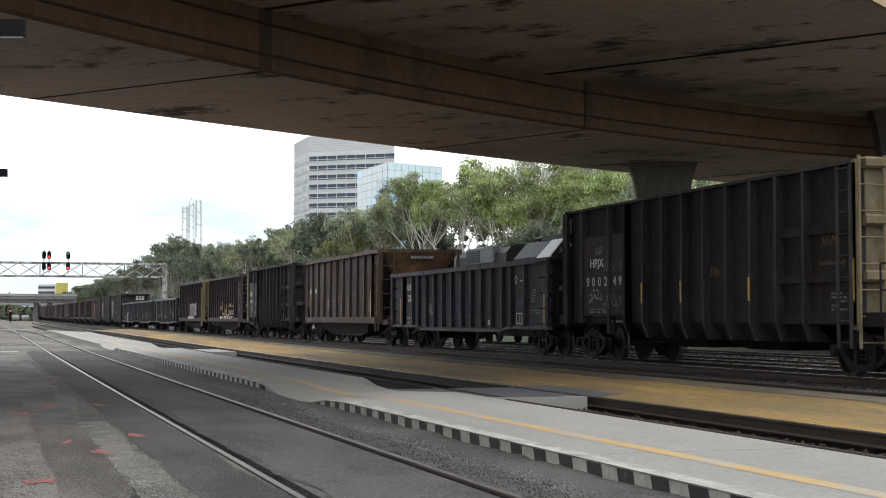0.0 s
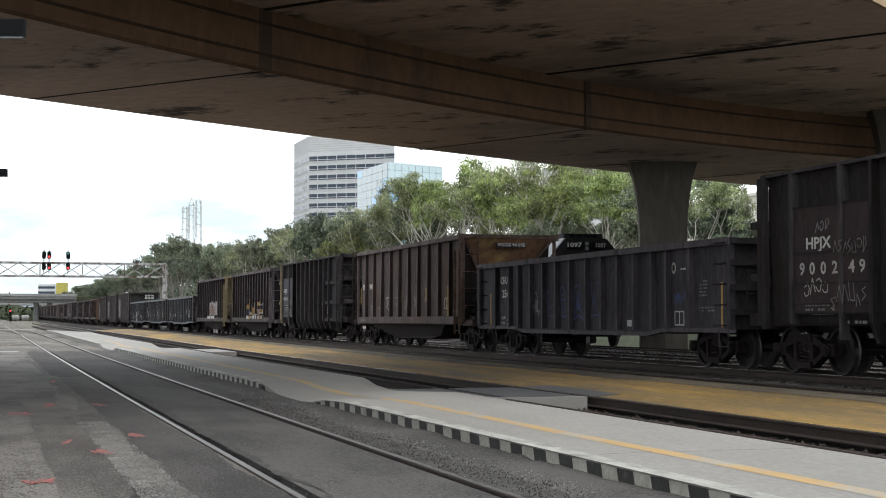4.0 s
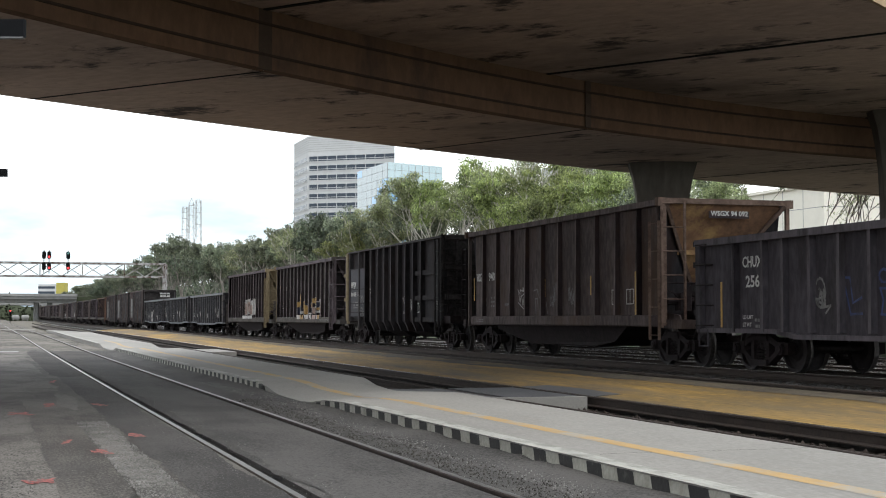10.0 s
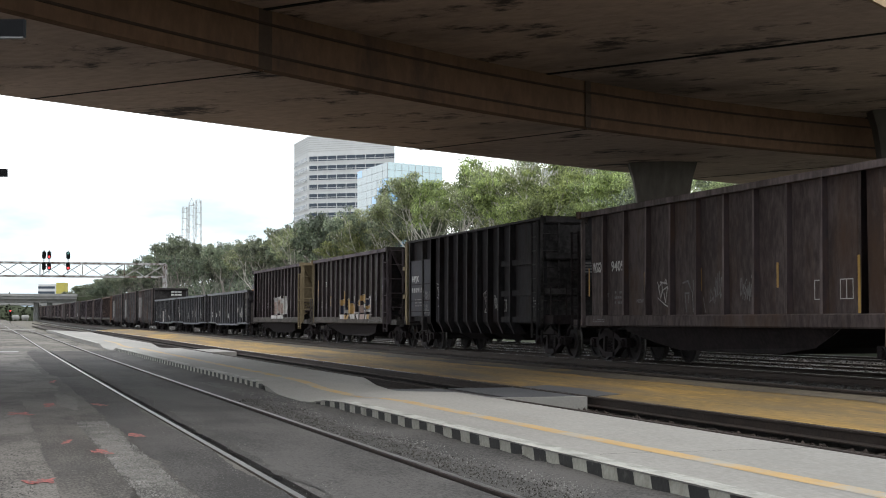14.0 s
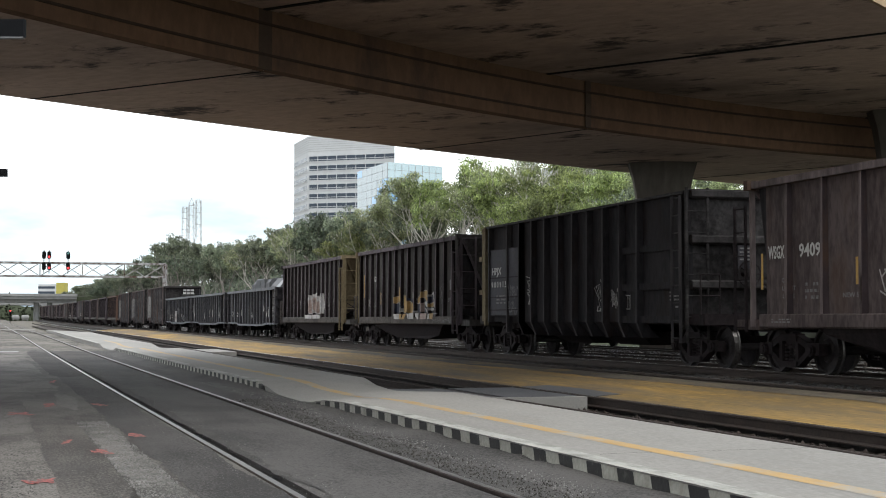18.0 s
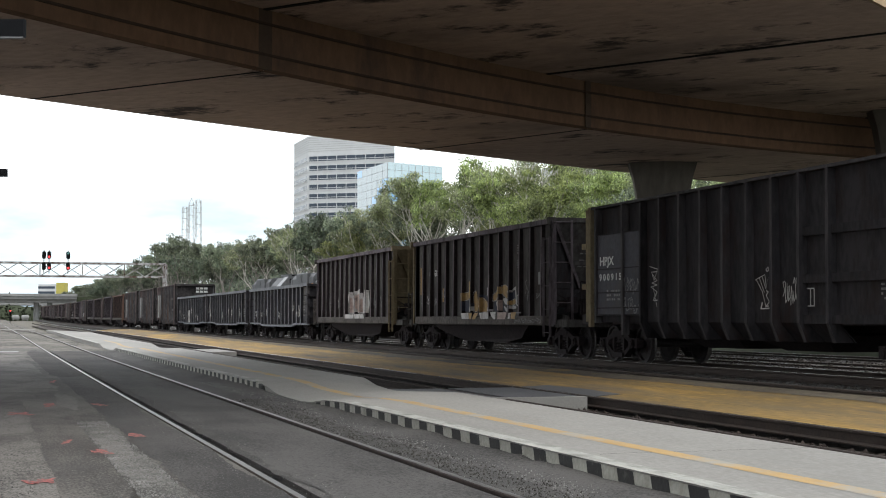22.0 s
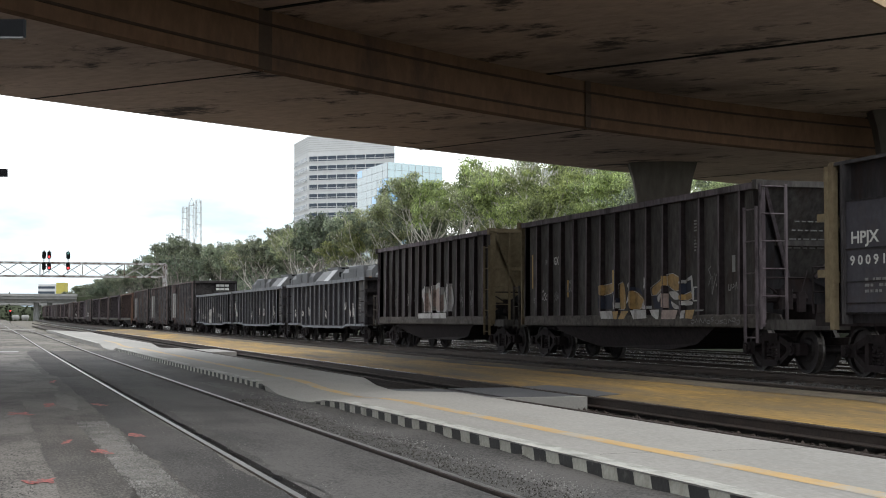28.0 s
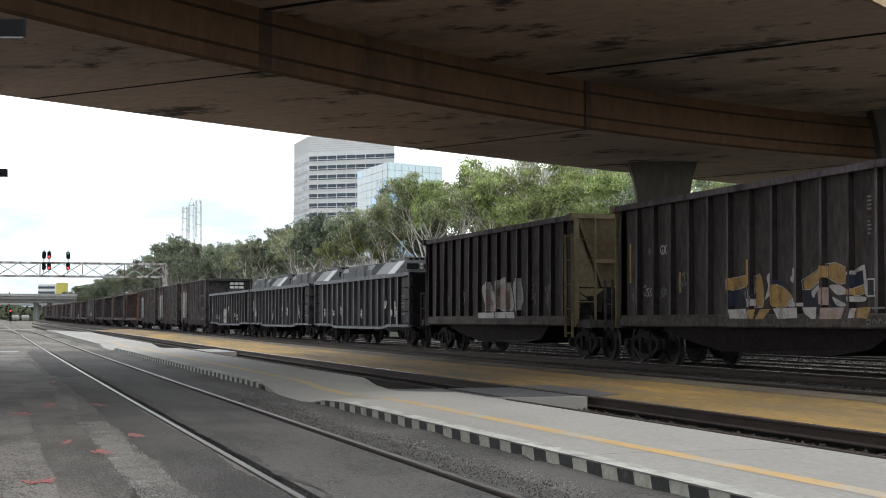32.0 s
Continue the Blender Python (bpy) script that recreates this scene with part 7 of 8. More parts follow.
reflectors(w1, (6.72,), 1.62, 0.7, x=-SH_T - 0.004)
reflectors(w1, (3.40, 0.59, -2.63), 1.65, 0.48, x=-SH_T - 0.004)
reflectors(w1, (T_RIBS[1],), 1.15, 1.0, x=-SIDE - 0.008)
# Dark backing added to hold the lettering upright off the slope.
bm = BM()
box(bm, -0.42, 0.58, -7.012, -6.985, 3.32, 3.48)
plate = part("name_board", bm, "panel_rust", w1, "dark backing added behind the lettering on the sloped end")
ob = new("lettering", text_mesh("WSGX 94 092", 0.155))
ob.data.materials.append(M["letter"])
ob.parent = plate
ob.matrix_basis = Matrix.Translation((-0.38, -7.015, 3.345)) @ Matrix.Rotation(math.pi / 2, 4, "X") @ Matrix.Diagonal((1.0, 1, 1, 1))
ob["label"] = "white lettering"
# orange and white letters on the second tub wagon


def on_tub(car, pts, material, label="spray-painted letter shape"):
    for _ in range(2):
        # soft corners, as a spray can leaves them
        ring = zip(pts, pts[1:] + pts[:1])
        pts = [(p[0] * k + q[0] * (1 - k), p[1] * k + q[1] * (1 - k)) for p, q in ring for k in (0.82, 0.18)]
    spray(car, pts, material, SH_T, SIDE - 0.007, T2, 0.045, label=label)


orange = [
    ([(1.17, 1.61), (0.64, 1.63), (0.53, 1.29), (1.16, 1.29)], 'spray_navy'),
    ([(0.46, 1.65), (0.25, 1.71), (0.21, 1.39)], 'spray_navy'),
    ([(-0.58, 1.81), (-0.98, 1.76), (-1.14, 1.6), (-0.91, 1.67), (-0.6, 1.74)], 'spray_navy'),
    ([(-1.22, 1.48), (-1.46, 1.41), (-1.38, 1.36)], 'spray_navy'),
    ([(-1.67, 1.57), (-1.95, 1.57), (-2.03, 1.41), (-2.3, 1.29), (-1.72, 1.28)], 'spray_navy'),
    ([(-2.52, 1.53), (-2.63, 1.46), (-2.77, 1.28), (-2.53, 1.28)], 'spray_navy'),
    ([(-3.29, 1.81), (-3.62, 1.87), (-3.63, 1.67), (-3.47, 1.64), (-3.3, 1.58)], 'spray_navy'),
    ([(-3.8, 1.71), (-3.85, 1.72), (-3.86, 1.51), (-3.8, 1.51)], 'spray_navy'),
    ([(1.23, 1.87), (0.83, 1.89), (0.26, 1.94), (0.26, 1.74), (0.75, 1.65), (1.19, 1.62)], 'spray_orange'),
    ([(0.18, 1.88), (-0.07, 1.93), (-0.18, 1.57), (-0.17, 1.28), (0.16, 1.28)], 'spray_orange'),
    ([(-0.58, 1.73), (-0.9, 1.66), (-1.2, 1.51), (-1.28, 1.4), (-1.04, 1.27), (-0.6, 1.27)], 'spray_orange'),
    ([(-1.62, 1.76), (-2.03, 1.89), (-2.47, 2.04), (-2.46, 1.79), (-2.17, 1.71), (-1.94, 1.59), (-1.66, 1.59)], 'spray_orange'),
    ([(-2.5, 2.04), (-2.81, 2.05), (-3.15, 1.94), (-3.18, 1.68), (-2.87, 1.66), (-2.51, 1.79)], 'spray_orange'),
    ([(-3.24, 1.56), (-3.67, 1.64), (-3.76, 1.51), (-3.53, 1.45), (-3.27, 1.47)], 'spray_orange'),
    ([(-2.13, 1.55), (-2.49, 1.64), (-2.5, 1.28), (-2.3, 1.34), (-2.14, 1.46)], 'spray_pink'),
    ([(0.62, 1.64), (0.27, 1.72), (0.19, 1.28), (0.5, 1.28)], 'spray_white'),
    ([(-0.47, 1.98), (-0.49, 1.56), (-0.17, 1.38), (-0.36, 1.68), (-0.26, 1.87)], 'spray_white'),
    ([(-1.53, 2.04), (-1.54, 1.77), (-1.43, 1.69), (-1.49, 1.41), (-1.37, 1.55), (-1.38, 1.67), (-1.12, 1.8)], 'spray_white'),
    ([(-1.14, 1.45), (-1.46, 1.41), (-1.63, 1.28), (-1.06, 1.27)], 'spray_white'),
    ([(-1.94, 1.57), (-2.31, 1.73), (-2.4, 1.67), (-2.09, 1.54), (-2.02, 1.42), (-1.93, 1.48)], 'spray_white'),
    ([(-2.51, 1.66), (-2.87, 1.66), (-3.11, 1.57), (-3.07, 1.48), (-2.8, 1.47), (-2.63, 1.56)], 'spray_white'),
    ([(-2.6, 1.46), (-2.88, 1.38), (-3.2, 1.27), (-2.78, 1.27)], 'spray_white'),
    ([(-3.25, 1.85), (-3.55, 1.96), (-3.69, 1.99), (-3.69, 1.9), (-3.48, 1.87), (-3.29, 1.81)], 'spray_white'),
    ([(-3.62, 1.92), (-3.7, 1.98), (-3.78, 1.44), (-3.69, 1.44)], 'spray_white'),
    ([(-3.28, 1.45), (-3.74, 1.43), (-3.71, 1.35), (-3.32, 1.34)], 'spray_white'),
]
for pts, m in orange:
    on_tub(w2, pts, m)
    if m == "spray_orange":
        strokes(w2, [pts + pts[:1]], "spray_white", -SH_T - 0.03, 0.014, label="white outline of a painted letter")
sill_x = SIDE + 0.03
sill_marks = [
    ([(0.99, 1.24), (0.24, 1.25), (0.17, 1.06), (0.91, 1.06)], 'spray_white'),
    ([(0.21, 1.23), (-0.14, 1.24), (-0.03, 1.05), (0.15, 1.06)], 'spray_orange'),
    ([(-0.34, 1.24), (-0.74, 1.24), (-0.44, 1.05), (-0.13, 1.05)], 'spray_orange'),
    ([(-0.82, 1.25), (-1.7, 1.26), (-1.72, 1.07), (-1.01, 1.05)], 'spray_white'),
    ([(-1.89, 1.26), (-2.39, 1.26), (-2.35, 1.05), (-2.21, 1.05), (-1.99, 1.14)], 'spray_white'),
    ([(-2.46, 1.25), (-3.26, 1.25), (-3.13, 1.05), (-2.42, 1.05)], 'spray_pink'),
    ([(-3.42, 1.23), (-3.62, 1.24), (-3.55, 1.07), (-3.35, 1.06)], 'spray_white'),
    ([(-3.63, 1.24), (-4.07, 1.25), (-3.95, 1.05), (-3.63, 1.07)], 'spray_orange'),
    ([(-4.08, 1.25), (-4.5, 1.25), (-4.48, 1.22), (-4.09, 1.21)], 'spray_grey'),
]
for pts, m in sill_marks:
    spray(w2, pts, m, sill_x, sill_x, [], 0.1)
scrawl(w2, -3.9, 0.93, 2.2, 0.18, "spray_grey", -sill_x, 41, 12, 0.016)
for yy, zz, sd, w, h, m in ((6.08, 1.45, 42, 0.45, 0.28, "spray_grey"), (5.40, 1.55, 43, 0.50, 0.45, "spray_white"), (4.52, 1.45, 44, 0.34, 0.40, "spray_grey"), (3.62, 1.72, 45, 0.50, 0.42, "spray_grey"), (-4.42, 1.55, 46, 0.45, 0.75, "spray_grey"), (-5.27, 1.60, 47, 0.42, 0.24, "spray_grey")):
    scrawl(w2, yy, zz, w, h, m, -SH_T, sd, 3, 0.026)
side_text("GX", 0.29, 4.52, 2.44, w2, x=-SH_T, width=0.34)
side_text("W", 0.20, 5.15, 2.47, w2, x=-SH_T, width=0.15, material="spray_grey")
frame_mark(w2, -3.70, 1.43, 0.46, 0.31, -SH_T, 0.022)
bm = BM()
box(bm, -SH_T - 0.012, -SH_T + 0.005, -5.58, -5.46, 2.0, 2.34)
part("notice_plate", bm, "panel_pale", w2, "pale notice plate")
bars("stencil_line", -3.75, 2.5, 0.12, 0.7, 10, w2, x=-SH_T, seed=15, material="spray_grey")
for k in range(4):
    bm = BM()
    rn = random.Random(50 + k)
    xx = -0.55
    while xx < 0.55:
        L = rn.uniform(0.06, 0.16)
        zz = 2.98 - 0.17 * k
        yy = -6.8 + 0.02 + (3.67 - zz) * 0.671 - 0.012
        box(bm, xx, xx + L, yy - 0.004, yy, zz, zz + 0.055)
        xx += L + 0.05
    part("stencil_line", bm, "spray_grey", w2, "unreadable white stencilling on the end")
reflectors(w2, (6.15,), 1.9, 0.92, x=-SH_T - 0.004)
reflectors(w2, (3.52,), 1.62, 0.45, x=-SH_T - 0.004)
reflectors(w2, (0.28,), 1.72, 0.5, x=-SIDE - 0.006)
# pale spiky shape on the third tub wagon
spikes = [
    ([(1.1, 2.03), (0.35, 2.22), (-0.02, 2.05), (-0.5, 1.28), (0.5, 1.28)], 'spray_white'),
    ([(0.72, 1.93), (0.3, 2.06), (-0.22, 1.32), (0.42, 1.32)], 'spray_pink'),
    ([(-0.12, 2.02), (-1.1, 2.32), (-1.72, 2.02), (-2.02, 1.27), (-0.62, 1.28)], 'spray_white'),
    ([(-0.42, 1.95), (-1.08, 2.14), (-1.52, 1.94), (-1.74, 1.32), (-0.78, 1.32)], 'spray_pink'),
    ([(-1.78, 2.1), (-2.5, 2.26), (-2.8, 1.6), (-2.4, 1.27), (-2.08, 1.3)], 'spray_white'),
]
for pts, m in spikes:
    on_tub(w3, pts, m)
for pts in ([(0.87, 1.25), (-0.67, 1.25), (-0.67, 1.08), (0.87, 1.08)], [(-0.76, 1.25), (-2.38, 1.26), (-2.44, 1.08), (-0.76, 1.08)]):
    spray(w3, pts, "spray_white", sill_x, sill_x, [], 0.1)
for yy, sd, m in ((4.9, 61, "spray_grey"), (3.2, 62, "spray_white"), (2.4, 63, "spray_grey"), (-3.2, 64, "spray_grey"), (-4.4, 65, "spray_grey")):
    scrawl(w3, yy, 1.35, 0.5, 0.9, m, -SH_T, sd, 4, 0.035)
reflectors(w3, (3.87, 1.22, -2.30, -5.80), 1.2, 0.6, x=-SH_T - 0.004)
# streaks on the pale gondolas
for car, sd in ((g2, 70), (g3, 80), (g4, 90)):
    rn = random.Random(sd)
    for k in range(7):
        yy = rn.uniform(-6.5, 7.2)
        scrawl(car, yy, rn.uniform(0.9, 1.4), 0.3, rn.uniform(0.4, 0.8), "spray_white", -SIDE + 0.0, sd + k, 2, 0.06)
    bars("stencil_line", -6.6, 1.2, 0.4, 0.8, 6, car, x=-SH_G, seed=sd, material="spray_grey")
    frame_mark(car, -5.9, 0.85, 0.4, 0.5, -SH_G)
spray(g4, [(1.9, 0.8), (1.9, 1.5), (1.3, 1.7), (0.7, 1.65), (0.7, 0.8)], "spray_white", SH_G, SIDE, [-8.05 + 1.55 + 12.8 * k / 13 for k in range(14)], 0.055)
bm = BM()
for k in range(2):
    for x0, x1 in ((0.05, 0.30), (0.36, 0.62), (0.68, 0.98)):
        box(bm, x0, x1, -6.80, -6.785, 3.42 - 0.26 * k, 3.58 - 0.26 * k)
part("stencil_bar", bm, "letter", FAR[0], "unreadable white stencilling on the end")
for k, car in enumerate(FAR):
    if k in (7, 9):
        scrawl(car, 1.5, 1.2, 3.0, 0.8, "spray_white", -SIDE, 100 + k, 5, 0.14)


# ---- parked locomotives ----
def locomotive(y):
    """A hood locomotive seen over the train: cab with number boards, sloped pale panel, grilles and roof gear."""
    t = empty("locomotive", None, label="parked dark grey locomotive with an orange stripe", category="locomotive", group="parked locomotives")
    bm = BM()
    box(bm, -1.5, 1.5, -7.9, 8.5, 0.95, 1.35, 0.1)
    part("frame", bm, "loco_dark", t)
    bm = BM()
    slab_y(bm, [(-1.35, 1.35), (1.35, 1.35), (1.35, 3.75), (1.1, 4.02), (-1.1, 4.02), (-1.35, 3.75)], 0.4, 8.3)
    bmesh.ops.recalc_face_normals(bm, faces=bm.faces[:])
    part("long_hood", bm, "loco_dark", t)
    bm = BM()
    slab_y(bm, [(-1.5, 1.35), (1.5, 1.35), (1.5, 3.42), (0.92, 4.02), (0.80, 4.06), (-0.80, 4.06), (-0.92, 4.02), (-1.5, 3.42)], -5.6, -1.0)
    bmesh.ops.recalc_face_normals(bm, faces=bm.faces[:])
    cab = part("cab", bm, "loco_dark", t)
    bm = BM()
    hexa(bm, [(-1.5, -7.4, 1.35), (1.5, -7.4, 1.35), (1.5, -5.6, 1.35), (-1.5, -5.6, 1.35)], [(-1.3, -7.1, 2.2), (1.3, -7.1, 2.2), (1.3, -5.6, 2.6), (-1.3, -5.6, 2.6)])
    part("nose", bm, "loco_dark", t)
    bm = BM()
    hexa(bm, [(-1.60, -5.55, 3.34), (-1.56, -5.55, 3.30), (-1.56, -4.0, 3.30), (-1.60, -4.0, 3.34)], [(-0.95, -5.55, 4.05), (-0.91, -5.55, 4.01), (-0.91, -4.2, 4.01), (-0.95, -4.2, 4.05)])
    part("sloped_panel", bm, "loco_pale", t, "pale grey sloped panel")
    bm = BM()
    box(bm, -1.47, -1.2, 1.9, 5.9, 3.40, 4.04, 0.04)
    gr = part("radiator_box", bm, "loco_grey", t)
    for k in range(6):
        bm = BM()
        box(bm, -1.5, -1.465, 3.8, 5.75, 3.46 + 0.09 * k, 3.52 + 0.09 * k)
        part("slat", bm, "loco_dark", gr)
    bm = BM()
    box(bm, -1.40, -1.1, 3.4, 5.95, 4.04, 4.10)
    part("box_lid", bm, "loco_pale", t)
    bm = BM()
    box(bm, -1.40, -1.36, 6.0, 8.2, 3.3, 3.7)
    part("hood_door", bm, "loco_dark", t)
    bm = BM()
    box(bm, -1.42, -1.36, 0.4, 8.2, 3.02, 3.36)
    part("stripe", bm, "loco_orange", t, "orange side stripe")
    bm = BM()
    box(bm, -1.43, -1.36, 7.6, 8.25, 3.36, 3.75)
    part("end_stripe", bm, "loco_grey", t)
    for yy in (2.0, 3.4, 5.4, 6.8):
        bm = BM()
        rod(bm, (0, yy, 4.0), (0, yy, 4.16), 0.5, 14)
        part("roof_fan", bm, "loco_dark", t)
    bm = BM()
    rod(bm, (-0.7, -2.6, 4.20), (-0.7, -1.6, 4.20), 0.08, 8)
    rod(bm, (-0.7, -2.1, 4.05), (-0.7, -2.1, 4.20), 0.04, 6)
    part("horn", bm, "loco_dark", t)
    bm = BM()
    box(bm, -0.86, 0.86, -5.3, -2.8, 4.06, 4.24, 0.08)
    ru = part("roof_unit", bm, "loco_dark", t)
    for x in (-0.62, -0.3, 0.02, 0.34):
        bm = BM()
        box(bm, x, x + 0.24, -5.315, -5.30, 4.10, 4.20)
        part("grille", bm, "signal_black", ru)
    for x, turn in ((-0.56, -22), (0.56, 22)):
        # rounded number boards, each turned a little outwards
        bm = BM()
        corner = [(cx + 0.1 * math.cos(a), cz + 0.1 * math.sin(a)) for cx, cz, a0 in ((0.30, 0.05, 0), (-0.30, 0.05, 90), (-0.30, -0.05, 180), (0.30, -0.05, 270)) for a in [math.radians(a0 + 30 * k) for k in range(4)]]
        slab_y(bm, corner, -0.05, 0.12)
        bmesh.ops.recalc_face_normals(bm, faces=bm.faces[:])
        part("number_board", bm, "signal_black", t, at=pose(x, -5.66, 3.76, 0, 0, turn))
    for z in (3.67, 3.85):
        bm = BM()
        rod(bm, (0, -5.70, z), (0, -5.58, z), 0.07, 12)
        part("headlight", bm, "loco_pale", t, "pale unlit headlight")
    bm = BM()
    rod(bm, (1.22, -5.66, 3.58), (1.22, -5.58, 3.58), 0.07, 10)
    part("marker_light", bm, "signal_red", t, "red marker light")
    for yy in (-2.4, -5.2):
        bm = BM()
        box(bm, -1.515, -1.49, yy - 0.3, yy + 0.3, 2.6, 3.25)
        part("cab_window", bm, "glass_dark", t)
    for yy in (-5.3, 6.0):
        bm = BM()
        box(bm, -1.2, 1.2, yy - 1.9, yy + 1.9, 0.45, 0.9, 0.1)
        tr = part("bogie", bm, "steel_dark", t)
        for a in (-1.35, 1.35):
            o = new("wheelset", TRUCK["wheelset"])
            o.parent = tr
            o.matrix_basis = Matrix.Translation((0, yy + a, 0.457)) @ Matrix.Diagonal((1, 1, 1 / 1.09, 1))
    bm = BM()
    box(bm, -1.1, 1.1, -2.6, 2.6, 0.35, 0.95, 0.2)
    part("fuel_tank", bm, "loco_dark", t)
    t.matrix_basis = pose(23.3, y, 0.17 + line_rise(y)) @ Matrix.Diagonal((1, 1, 1.09, 1))
    return t


l1 = locomotive(62.1)
tm = text_mesh("1097", 0.27)
tm.materials.append(M["letter"])
wide = max(v.co.x for v in tm.vertices)
for ob in [o for o in l1.children if o.name.startswith("number_board")]:
    o = new("number", tm)
    o.parent = ob
    o.matrix_basis = Matrix(((0.64 / wide, 0, 0, -0.32), (0, 0, -1, -0.056), (0, 0.85, 0, -0.085), (0, 0, 0, 1)))
for yy in (86.4, 103.3, 120.6):
    far = locomotive(yy)
    repaint(far, {"loco_dark": "loco_grey"})
    tagged(far, "parked grey locomotive seen over the train")


# ---- marks on the asphalt ----
def on_ground(x, d):
    """Plan spot from its share across the view and its depth."""
    return (x * d * 3.624e-4, (d - 0.291 * x * d * 3.624e-4) / 0.9567)


def wavy(name, x0, x1, y0, y1, material, label, wob=0.08, z=-0.008, seed=0, step=0.12):
    """A long thin overlay with a ragged outline."""
    bm = BM()
    rows, y = [], y0
    while y <= y1:
        fade = min(1.0, (y - y0) / 1.2 + 0.15, (y1 - y) / 2.5 + 0.1)
        m = (x0 + x1) / 2
        a = m + (x0 - m) * fade + wob * noise.noise((y * 0.5, seed, 0)) + 0.5 * wob * noise.noise((y * 2.3, seed, 4)) + 0.35 * wob * noise.noise((y * 7.3, seed, 6))
        b = m + (x1 - m) * fade + wob * noise.noise((y * 0.5, seed, 9)) + 0.5 * wob * noise.noise((y * 2.3, seed, 14)) + 0.35 * wob * noise.noise((y * 7.3, seed, 16))
        rows.append((bm.verts.new((a, y, z + rise(y))), bm.verts.new((b, y, z + rise(y)))))
        y += step
    for p, q in zip(rows, rows[1:]):
        bm.faces.new((p[0], p[1], q[1], q[0]))
    return tagged(part(name, bm, material), label, "asphalt patch", kind="structure")


wavy("patch_1", 1.48, 2.09, 4, 62, "asphalt_new", "darker newer asphalt along the rail", seed=1)
wavy("patch_2", 0.53, 1.07, 4, 26.4, "asphalt", "dark filled trench in the asphalt", seed=2, wob=0.05)
wavy("patch_3", 1.08, 1.42, 5, 19.4, "asphalt_pale", "pale gravelly strip in the asphalt", seed=3, wob=0.1)
wavy("patch_4", -6.0, 0.52, 4, 25.6, "asphalt_mid", "older grey asphalt with worn stones", seed=4, wob=0.06, z=-0.009)
wavy("patch_5", -6.0, 1.22, 26.6, 62, "asphalt_mid", "older grey asphalt beyond the trench", seed=5, wob=0.12, z=-0.009)
wavy("patch_6", 1.04, 1.34, 21.8, 27.5, "asphalt_mid", "tongue of older grey asphalt", seed=12, wob=0.08, z=-0.0075)
# patches 7 to 9 paint shade over the asphalt at the far rails
wavy("patch_7", 2.36, 3.52, 34, 60, "asphalt_tar", "darker newer asphalt between the far rails", seed=15, wob=0.04)
wavy("patch_8", 3.76, 4.55, 34, 58, "asphalt_tar", "asphalt below the far kerb, painted darker for the viaduct's shade", seed=16, wob=0.05)
wavy("patch_9", 1.36, 2.08, 34, 60, "asphalt_tar", "darker newer asphalt beside the far rail", seed=17, wob=0.06, z=-0.006)
wavy("grit_1", 2.32, 2.42, 3, 40, "grit", "crumbled grit beside the rail", seed=6, wob=0.12, z=-0.007)
wavy("grit_2", 3.75, 4.4, 3, 26, "grit", "gritty crumbled asphalt beside the platform", seed=7, wob=0.2, z=-0.007)
for k, (x, y0, y1) in enumerate(((12.35, 13, 36), (10.6, 15, 27), (11.6, 24, 40))):
    bm = BM()
    rows, y = [], y0
    while y < y1:
        c = x + 0.10 * noise.noise((y * 0.35, 40 + k, 0)) + 0.05 * noise.noise((y * 1.7, 50 + k, 0))
        w = 0.006 + 0.005 * noise.noise((y * 2.5, 60 + k, 0))
        z = -0.02 + 0.0319 * (c - 9.63) + 0.006 + rise(y)
        rows.append((bm.verts.new((c - w, y, z)), bm.verts.new((c + w, y, z))))
        y += 0.25
    for p, q in zip(rows, rows[1:]):
        bm.faces.new((p[0], p[1], q[1], q[0]))
    tagged(part("crack_%d" % (k + 1), bm, "flange_dirt"), "long crack in the yellow walkway", "crack", kind="structure")
for k, (gx, gy, w, d) in enumerate(((1.29, 31.65, 0.05, 0.5), (0.89, 23.24, 0.09, 0.42), (0.44, 21.12, 0.16, 0.30), (1.61, 23.02, 0.07, 0.36), (0.80, 16.17, 0.045, 0.22), (1.58, 16.82, 0.07, 0.27), (1.06, 14.83, 0.07, 0.25), (0.33, 12.26, 0.04, 0.13), (0.44, 12.31, 0.065, 0.22))):
    blot("paint_mark_%d" % (k + 1), gx, gy, w, d, -0.0035, "red_mark", "faded red survey paint on the asphalt", "paint mark", turn=-6 + 5 * (k % 4), rough=1.0, seed=k)
wx_, wy_ = on_ground(20, 57)
bm = BM()
box(bm, wx_ - 3.2, wx_ + 0.7, wy_ - 0.6, wy_ + 0.6, -0.01 + rise(wy_), -0.006 + rise(wy_))
tagged(part("stop_line", bm, "white_mark"), "worn white painted line across the asphalt", "road marking", kind="structure")
bm = BM()
box(bm, -9, 4.4, 150, 156, -0.2 + rise(150), 0.03 + rise(150))
tagged(part("path_across", bm, "concrete"), "pale path crossing the tracks", "path", kind="structure")


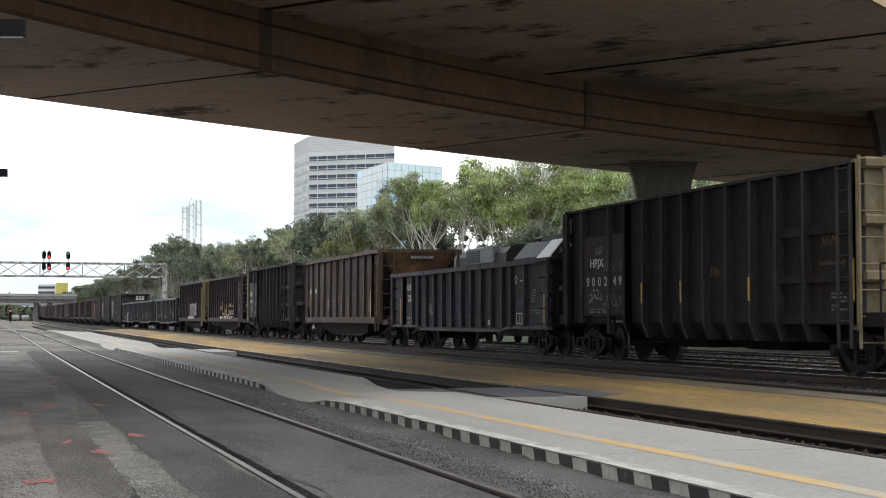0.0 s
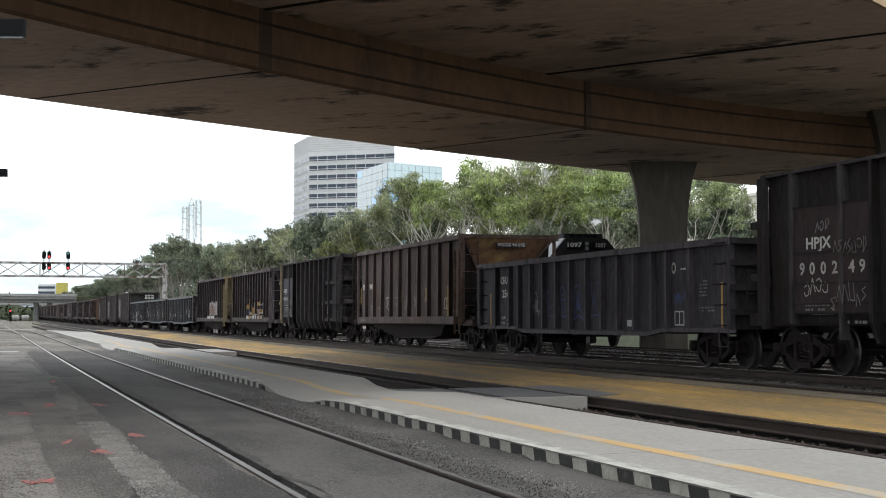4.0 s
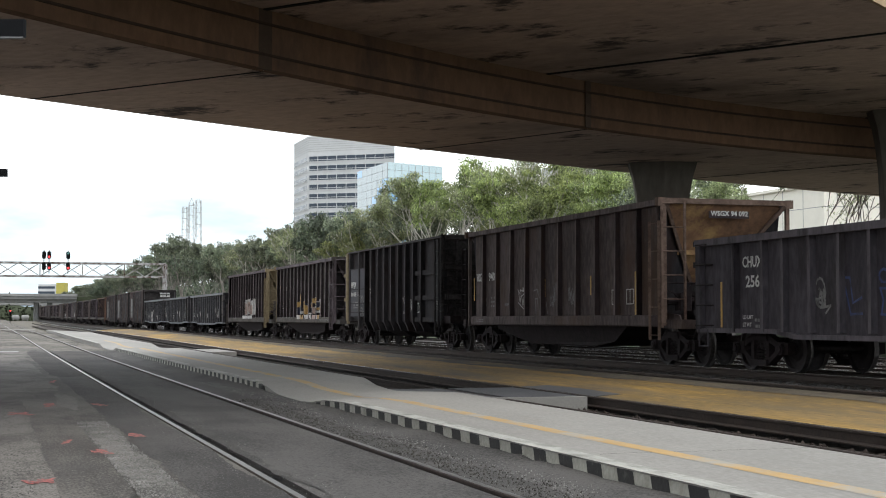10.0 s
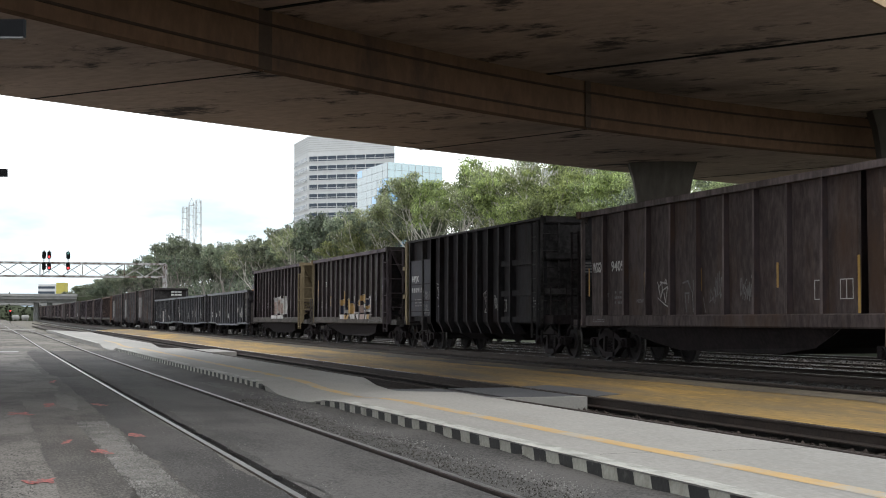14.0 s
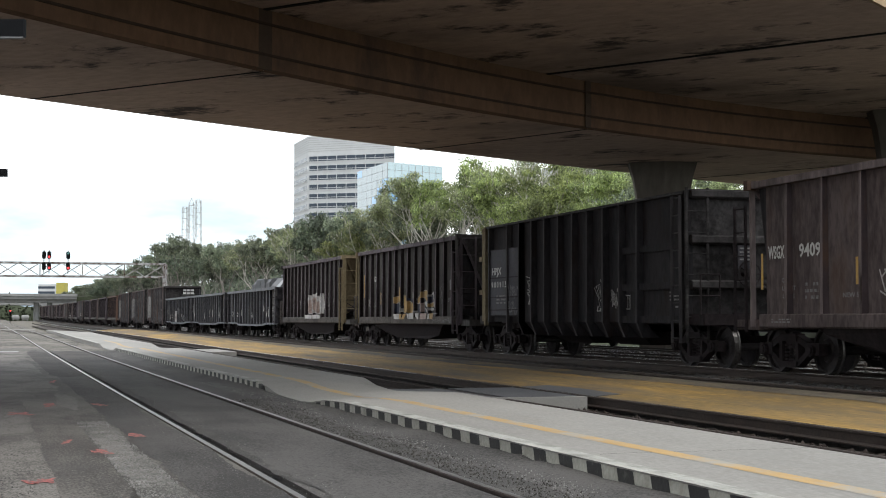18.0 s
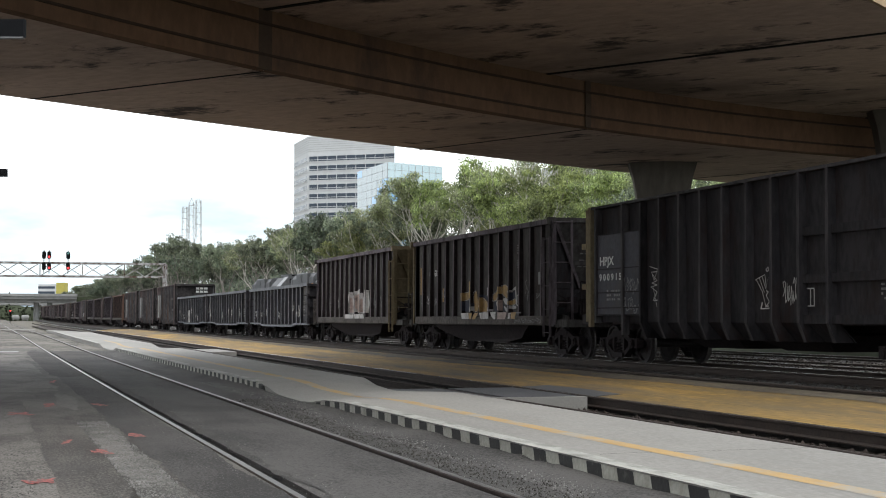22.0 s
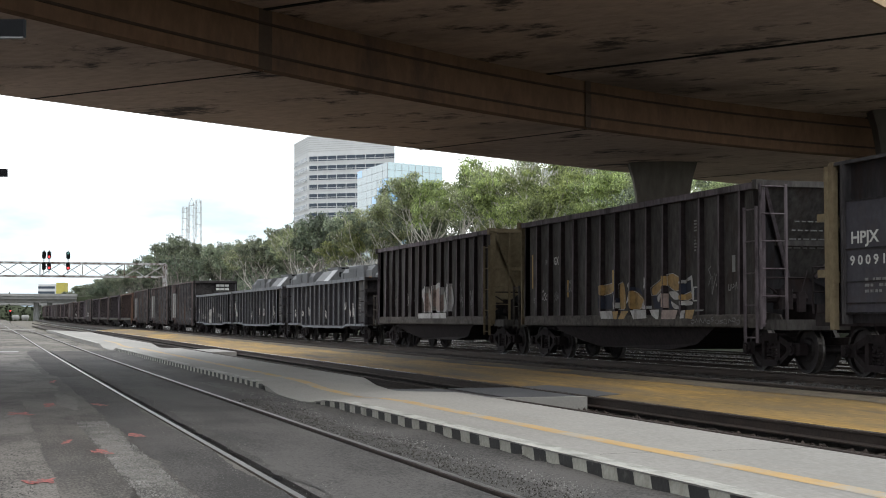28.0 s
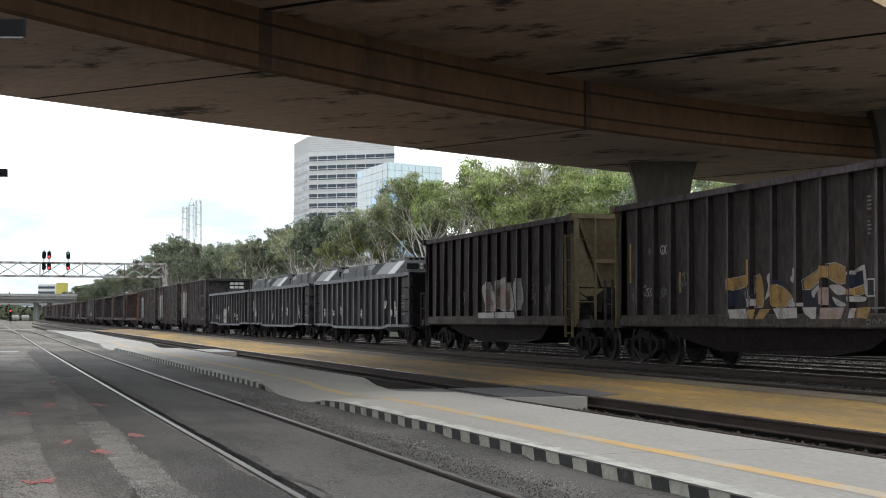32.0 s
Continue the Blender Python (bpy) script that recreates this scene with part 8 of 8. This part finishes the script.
# ---- loose stones ----
def stones(name, label, count, x0, x1, y0, y1, z, size, material, seed, power=1.6, up=rise):
    rn = random.Random(seed)
    verts, faces = [], []
    shape = [(1, 0, 0), (-1, 0, 0), (0, 1, 0), (0, -1, 0), (0, 0, 1), (0, 0, -1)]
    tri = [(0, 2, 4), (2, 1, 4), (1, 3, 4), (3, 0, 4), (2, 0, 5), (1, 2, 5), (3, 1, 5), (0, 3, 5)]
    for i in range(count):
        y = y0 + (y1 - y0) * rn.random() ** power
        x = rn.uniform(x0, x1)
        s = size * rn.uniform(0.5, 1.4)
        m = Euler((rn.uniform(0, 6), rn.uniform(0, 6), rn.uniform(0, 6))).to_matrix()
        b = len(verts)
        for c in shape:
            v = m @ Vector((c[0] * s * rn.uniform(0.7, 1.2), c[1] * s * rn.uniform(0.7, 1.2), c[2] * s * rn.uniform(0.5, 0.9)))
            verts.append((x + v.x, y + v.y, z + up(y) + v.z))
        faces += [(b + i0, b + i1, b + i2) for i0, i1, i2 in tri]
    me = bpy.data.meshes.new(name)
    me.from_pydata(verts, [], faces)
    me.materials.append(M[material])
    return tagged(new(name, me), label, "stones", kind="stuff")


stones("ballast_stones", "grey broken ballast stones beside the train", 9000, 13.3, 14.95, 8, 75, 0.05, 0.045, "stone", 1, up=line_rise)
stones("ballast_stones_far", "grey ballast stones between the far tracks", 5000, 17.8, 22.6, 10, 70, 0.145, 0.045, "stone_dark", 2, up=line_rise)
stones("trench_stones", "dark oily stones between the middle rails", 5000, 6.98, 9.4, 6, 45, -0.25, 0.04, "stone_dark", 3)
stones("kerb_grit", "pale grit scattered below the platform kerb", 1500, 3.7, 4.6, 5, 24, -0.004, 0.006, "stone_pale", 4)
stones("rail_grit", "grit along the embedded rail", 900, 1.75, 2.6, 5, 24, -0.008, 0.006, "stone_pale", 5)
stones("lot_grit", "fine loose grit on the asphalt", 1000, -1.5, 1.6, 6, 24, -0.008, 0.005, "stone_pale", 6)
stones("platform_litter", "brown broken crumbs along the rusty rail by the platform", 900, 8.75, 9.5, 6, 26, -0.24, 0.05, "rail_rust", 7)
stones("berm_grit", "pale and dark grit on the heaped asphalt", 2500, 4.05, 4.6, 5, 30, 0.012, 0.007, "stone_pale", 14)
stones("strip_gravel", "pale gravel worn out of the asphalt", 5200, 1.06, 1.44, 6, 19.4, -0.006, 0.0075, "stone_pale", 8)
stones("old_lot_gravel", "worn stones in the old asphalt", 6000, -1.6, 0.36, 6, 22.5, -0.008, 0.006, "stone", 9)
stones("kerb_gravel", "dark crumbled asphalt by the kerb", 5000, 3.75, 4.58, 6, 24, -0.004, 0.008, "stone_dark", 10)

# ---- a low signal far down the line ----
ds = empty("dwarf_signal", None, label="small trackside signal showing red", category="railway signal")
dy_ = 330.0
bm = BM()
rod(bm, (4.4, dy_, rise(dy_) - 0.3), (4.4, dy_, rise(dy_) + 1.6), 0.07, 8)
part("post", bm, "signal_black", ds)
bm = BM()
box(bm, 4.2, 4.6, dy_ - 0.2, dy_ + 0.2, rise(dy_) + 1.6, rise(dy_) + 2.8, 0.08)
hd = part("housing", bm, "signal_black", ds)
bm = BM()
rod(bm, (4.4, dy_ - 0.26, rise(dy_) + 2.4), (4.4, dy_ - 0.2, rise(dy_) + 2.4), 0.17, 12)
part("lens", bm, "signal_red", hd)

# ---- lamp and sign at the platform's end ----
lp = empty("lamp_post", None, label="dark lamp post with a box lantern and small plate", category="lamp post")
ex, ey = place_px(-4.95, 15.0)
bm = BM()
rod(bm, (0, 0, -0.25), (0, 0, 4.5), 0.07, 10, 0.05)
part("post", bm, "signal_black", lp)
bm = BM()
box(bm, 0.02, 0.72, -0.04, 0.04, 4.135, 4.31, 0.01)
ln = part("lantern", bm, "lamp_grey", lp)
bm = BM()
box(bm, 0.06, 0.70, -0.035, 0.035, 4.118, 4.135)
part("diffuser", bm, "loco_pale", ln, "pale unlit diffuser")
bm = BM()
box(bm, 0.04, 0.555, -0.02, 0.02, 2.715, 2.795)
part("plate", bm, "lamp_grey", lp)
lp.matrix_basis = pose(ex, ey, 0, 0, 0, -16.92)


# ---- what moves ----
def motions():
    times = [0, 2, 4, 6, 8, 10, 12, 14, 16, 18, 20, 22, 24, 26, 28, 30, 32]
    for i, (car, y0) in enumerate(CARS):
        rows = []
        for t in times:
            y = y0 - travel(t)
            tilt = math.degrees(math.atan((line_rise(y + 5) - line_rise(y - 5)) / 10))
            rows.append((t, pose(TX, y, TZ + line_rise(y), tilt, 0, 0)))
        walk(car, rows)
        if i < 8:
            wheels = [o for o in car.children_recursive if o.name.startswith("wheelset")]
            for w in wheels:
                at = w.matrix_basis.translation.copy()
                walk(w, [(k * 0.25, pose(at.x, at.y, at.z, math.degrees(travel(k * 0.25) / 0.457), 0, 0)) for k in range(129)])


motions()
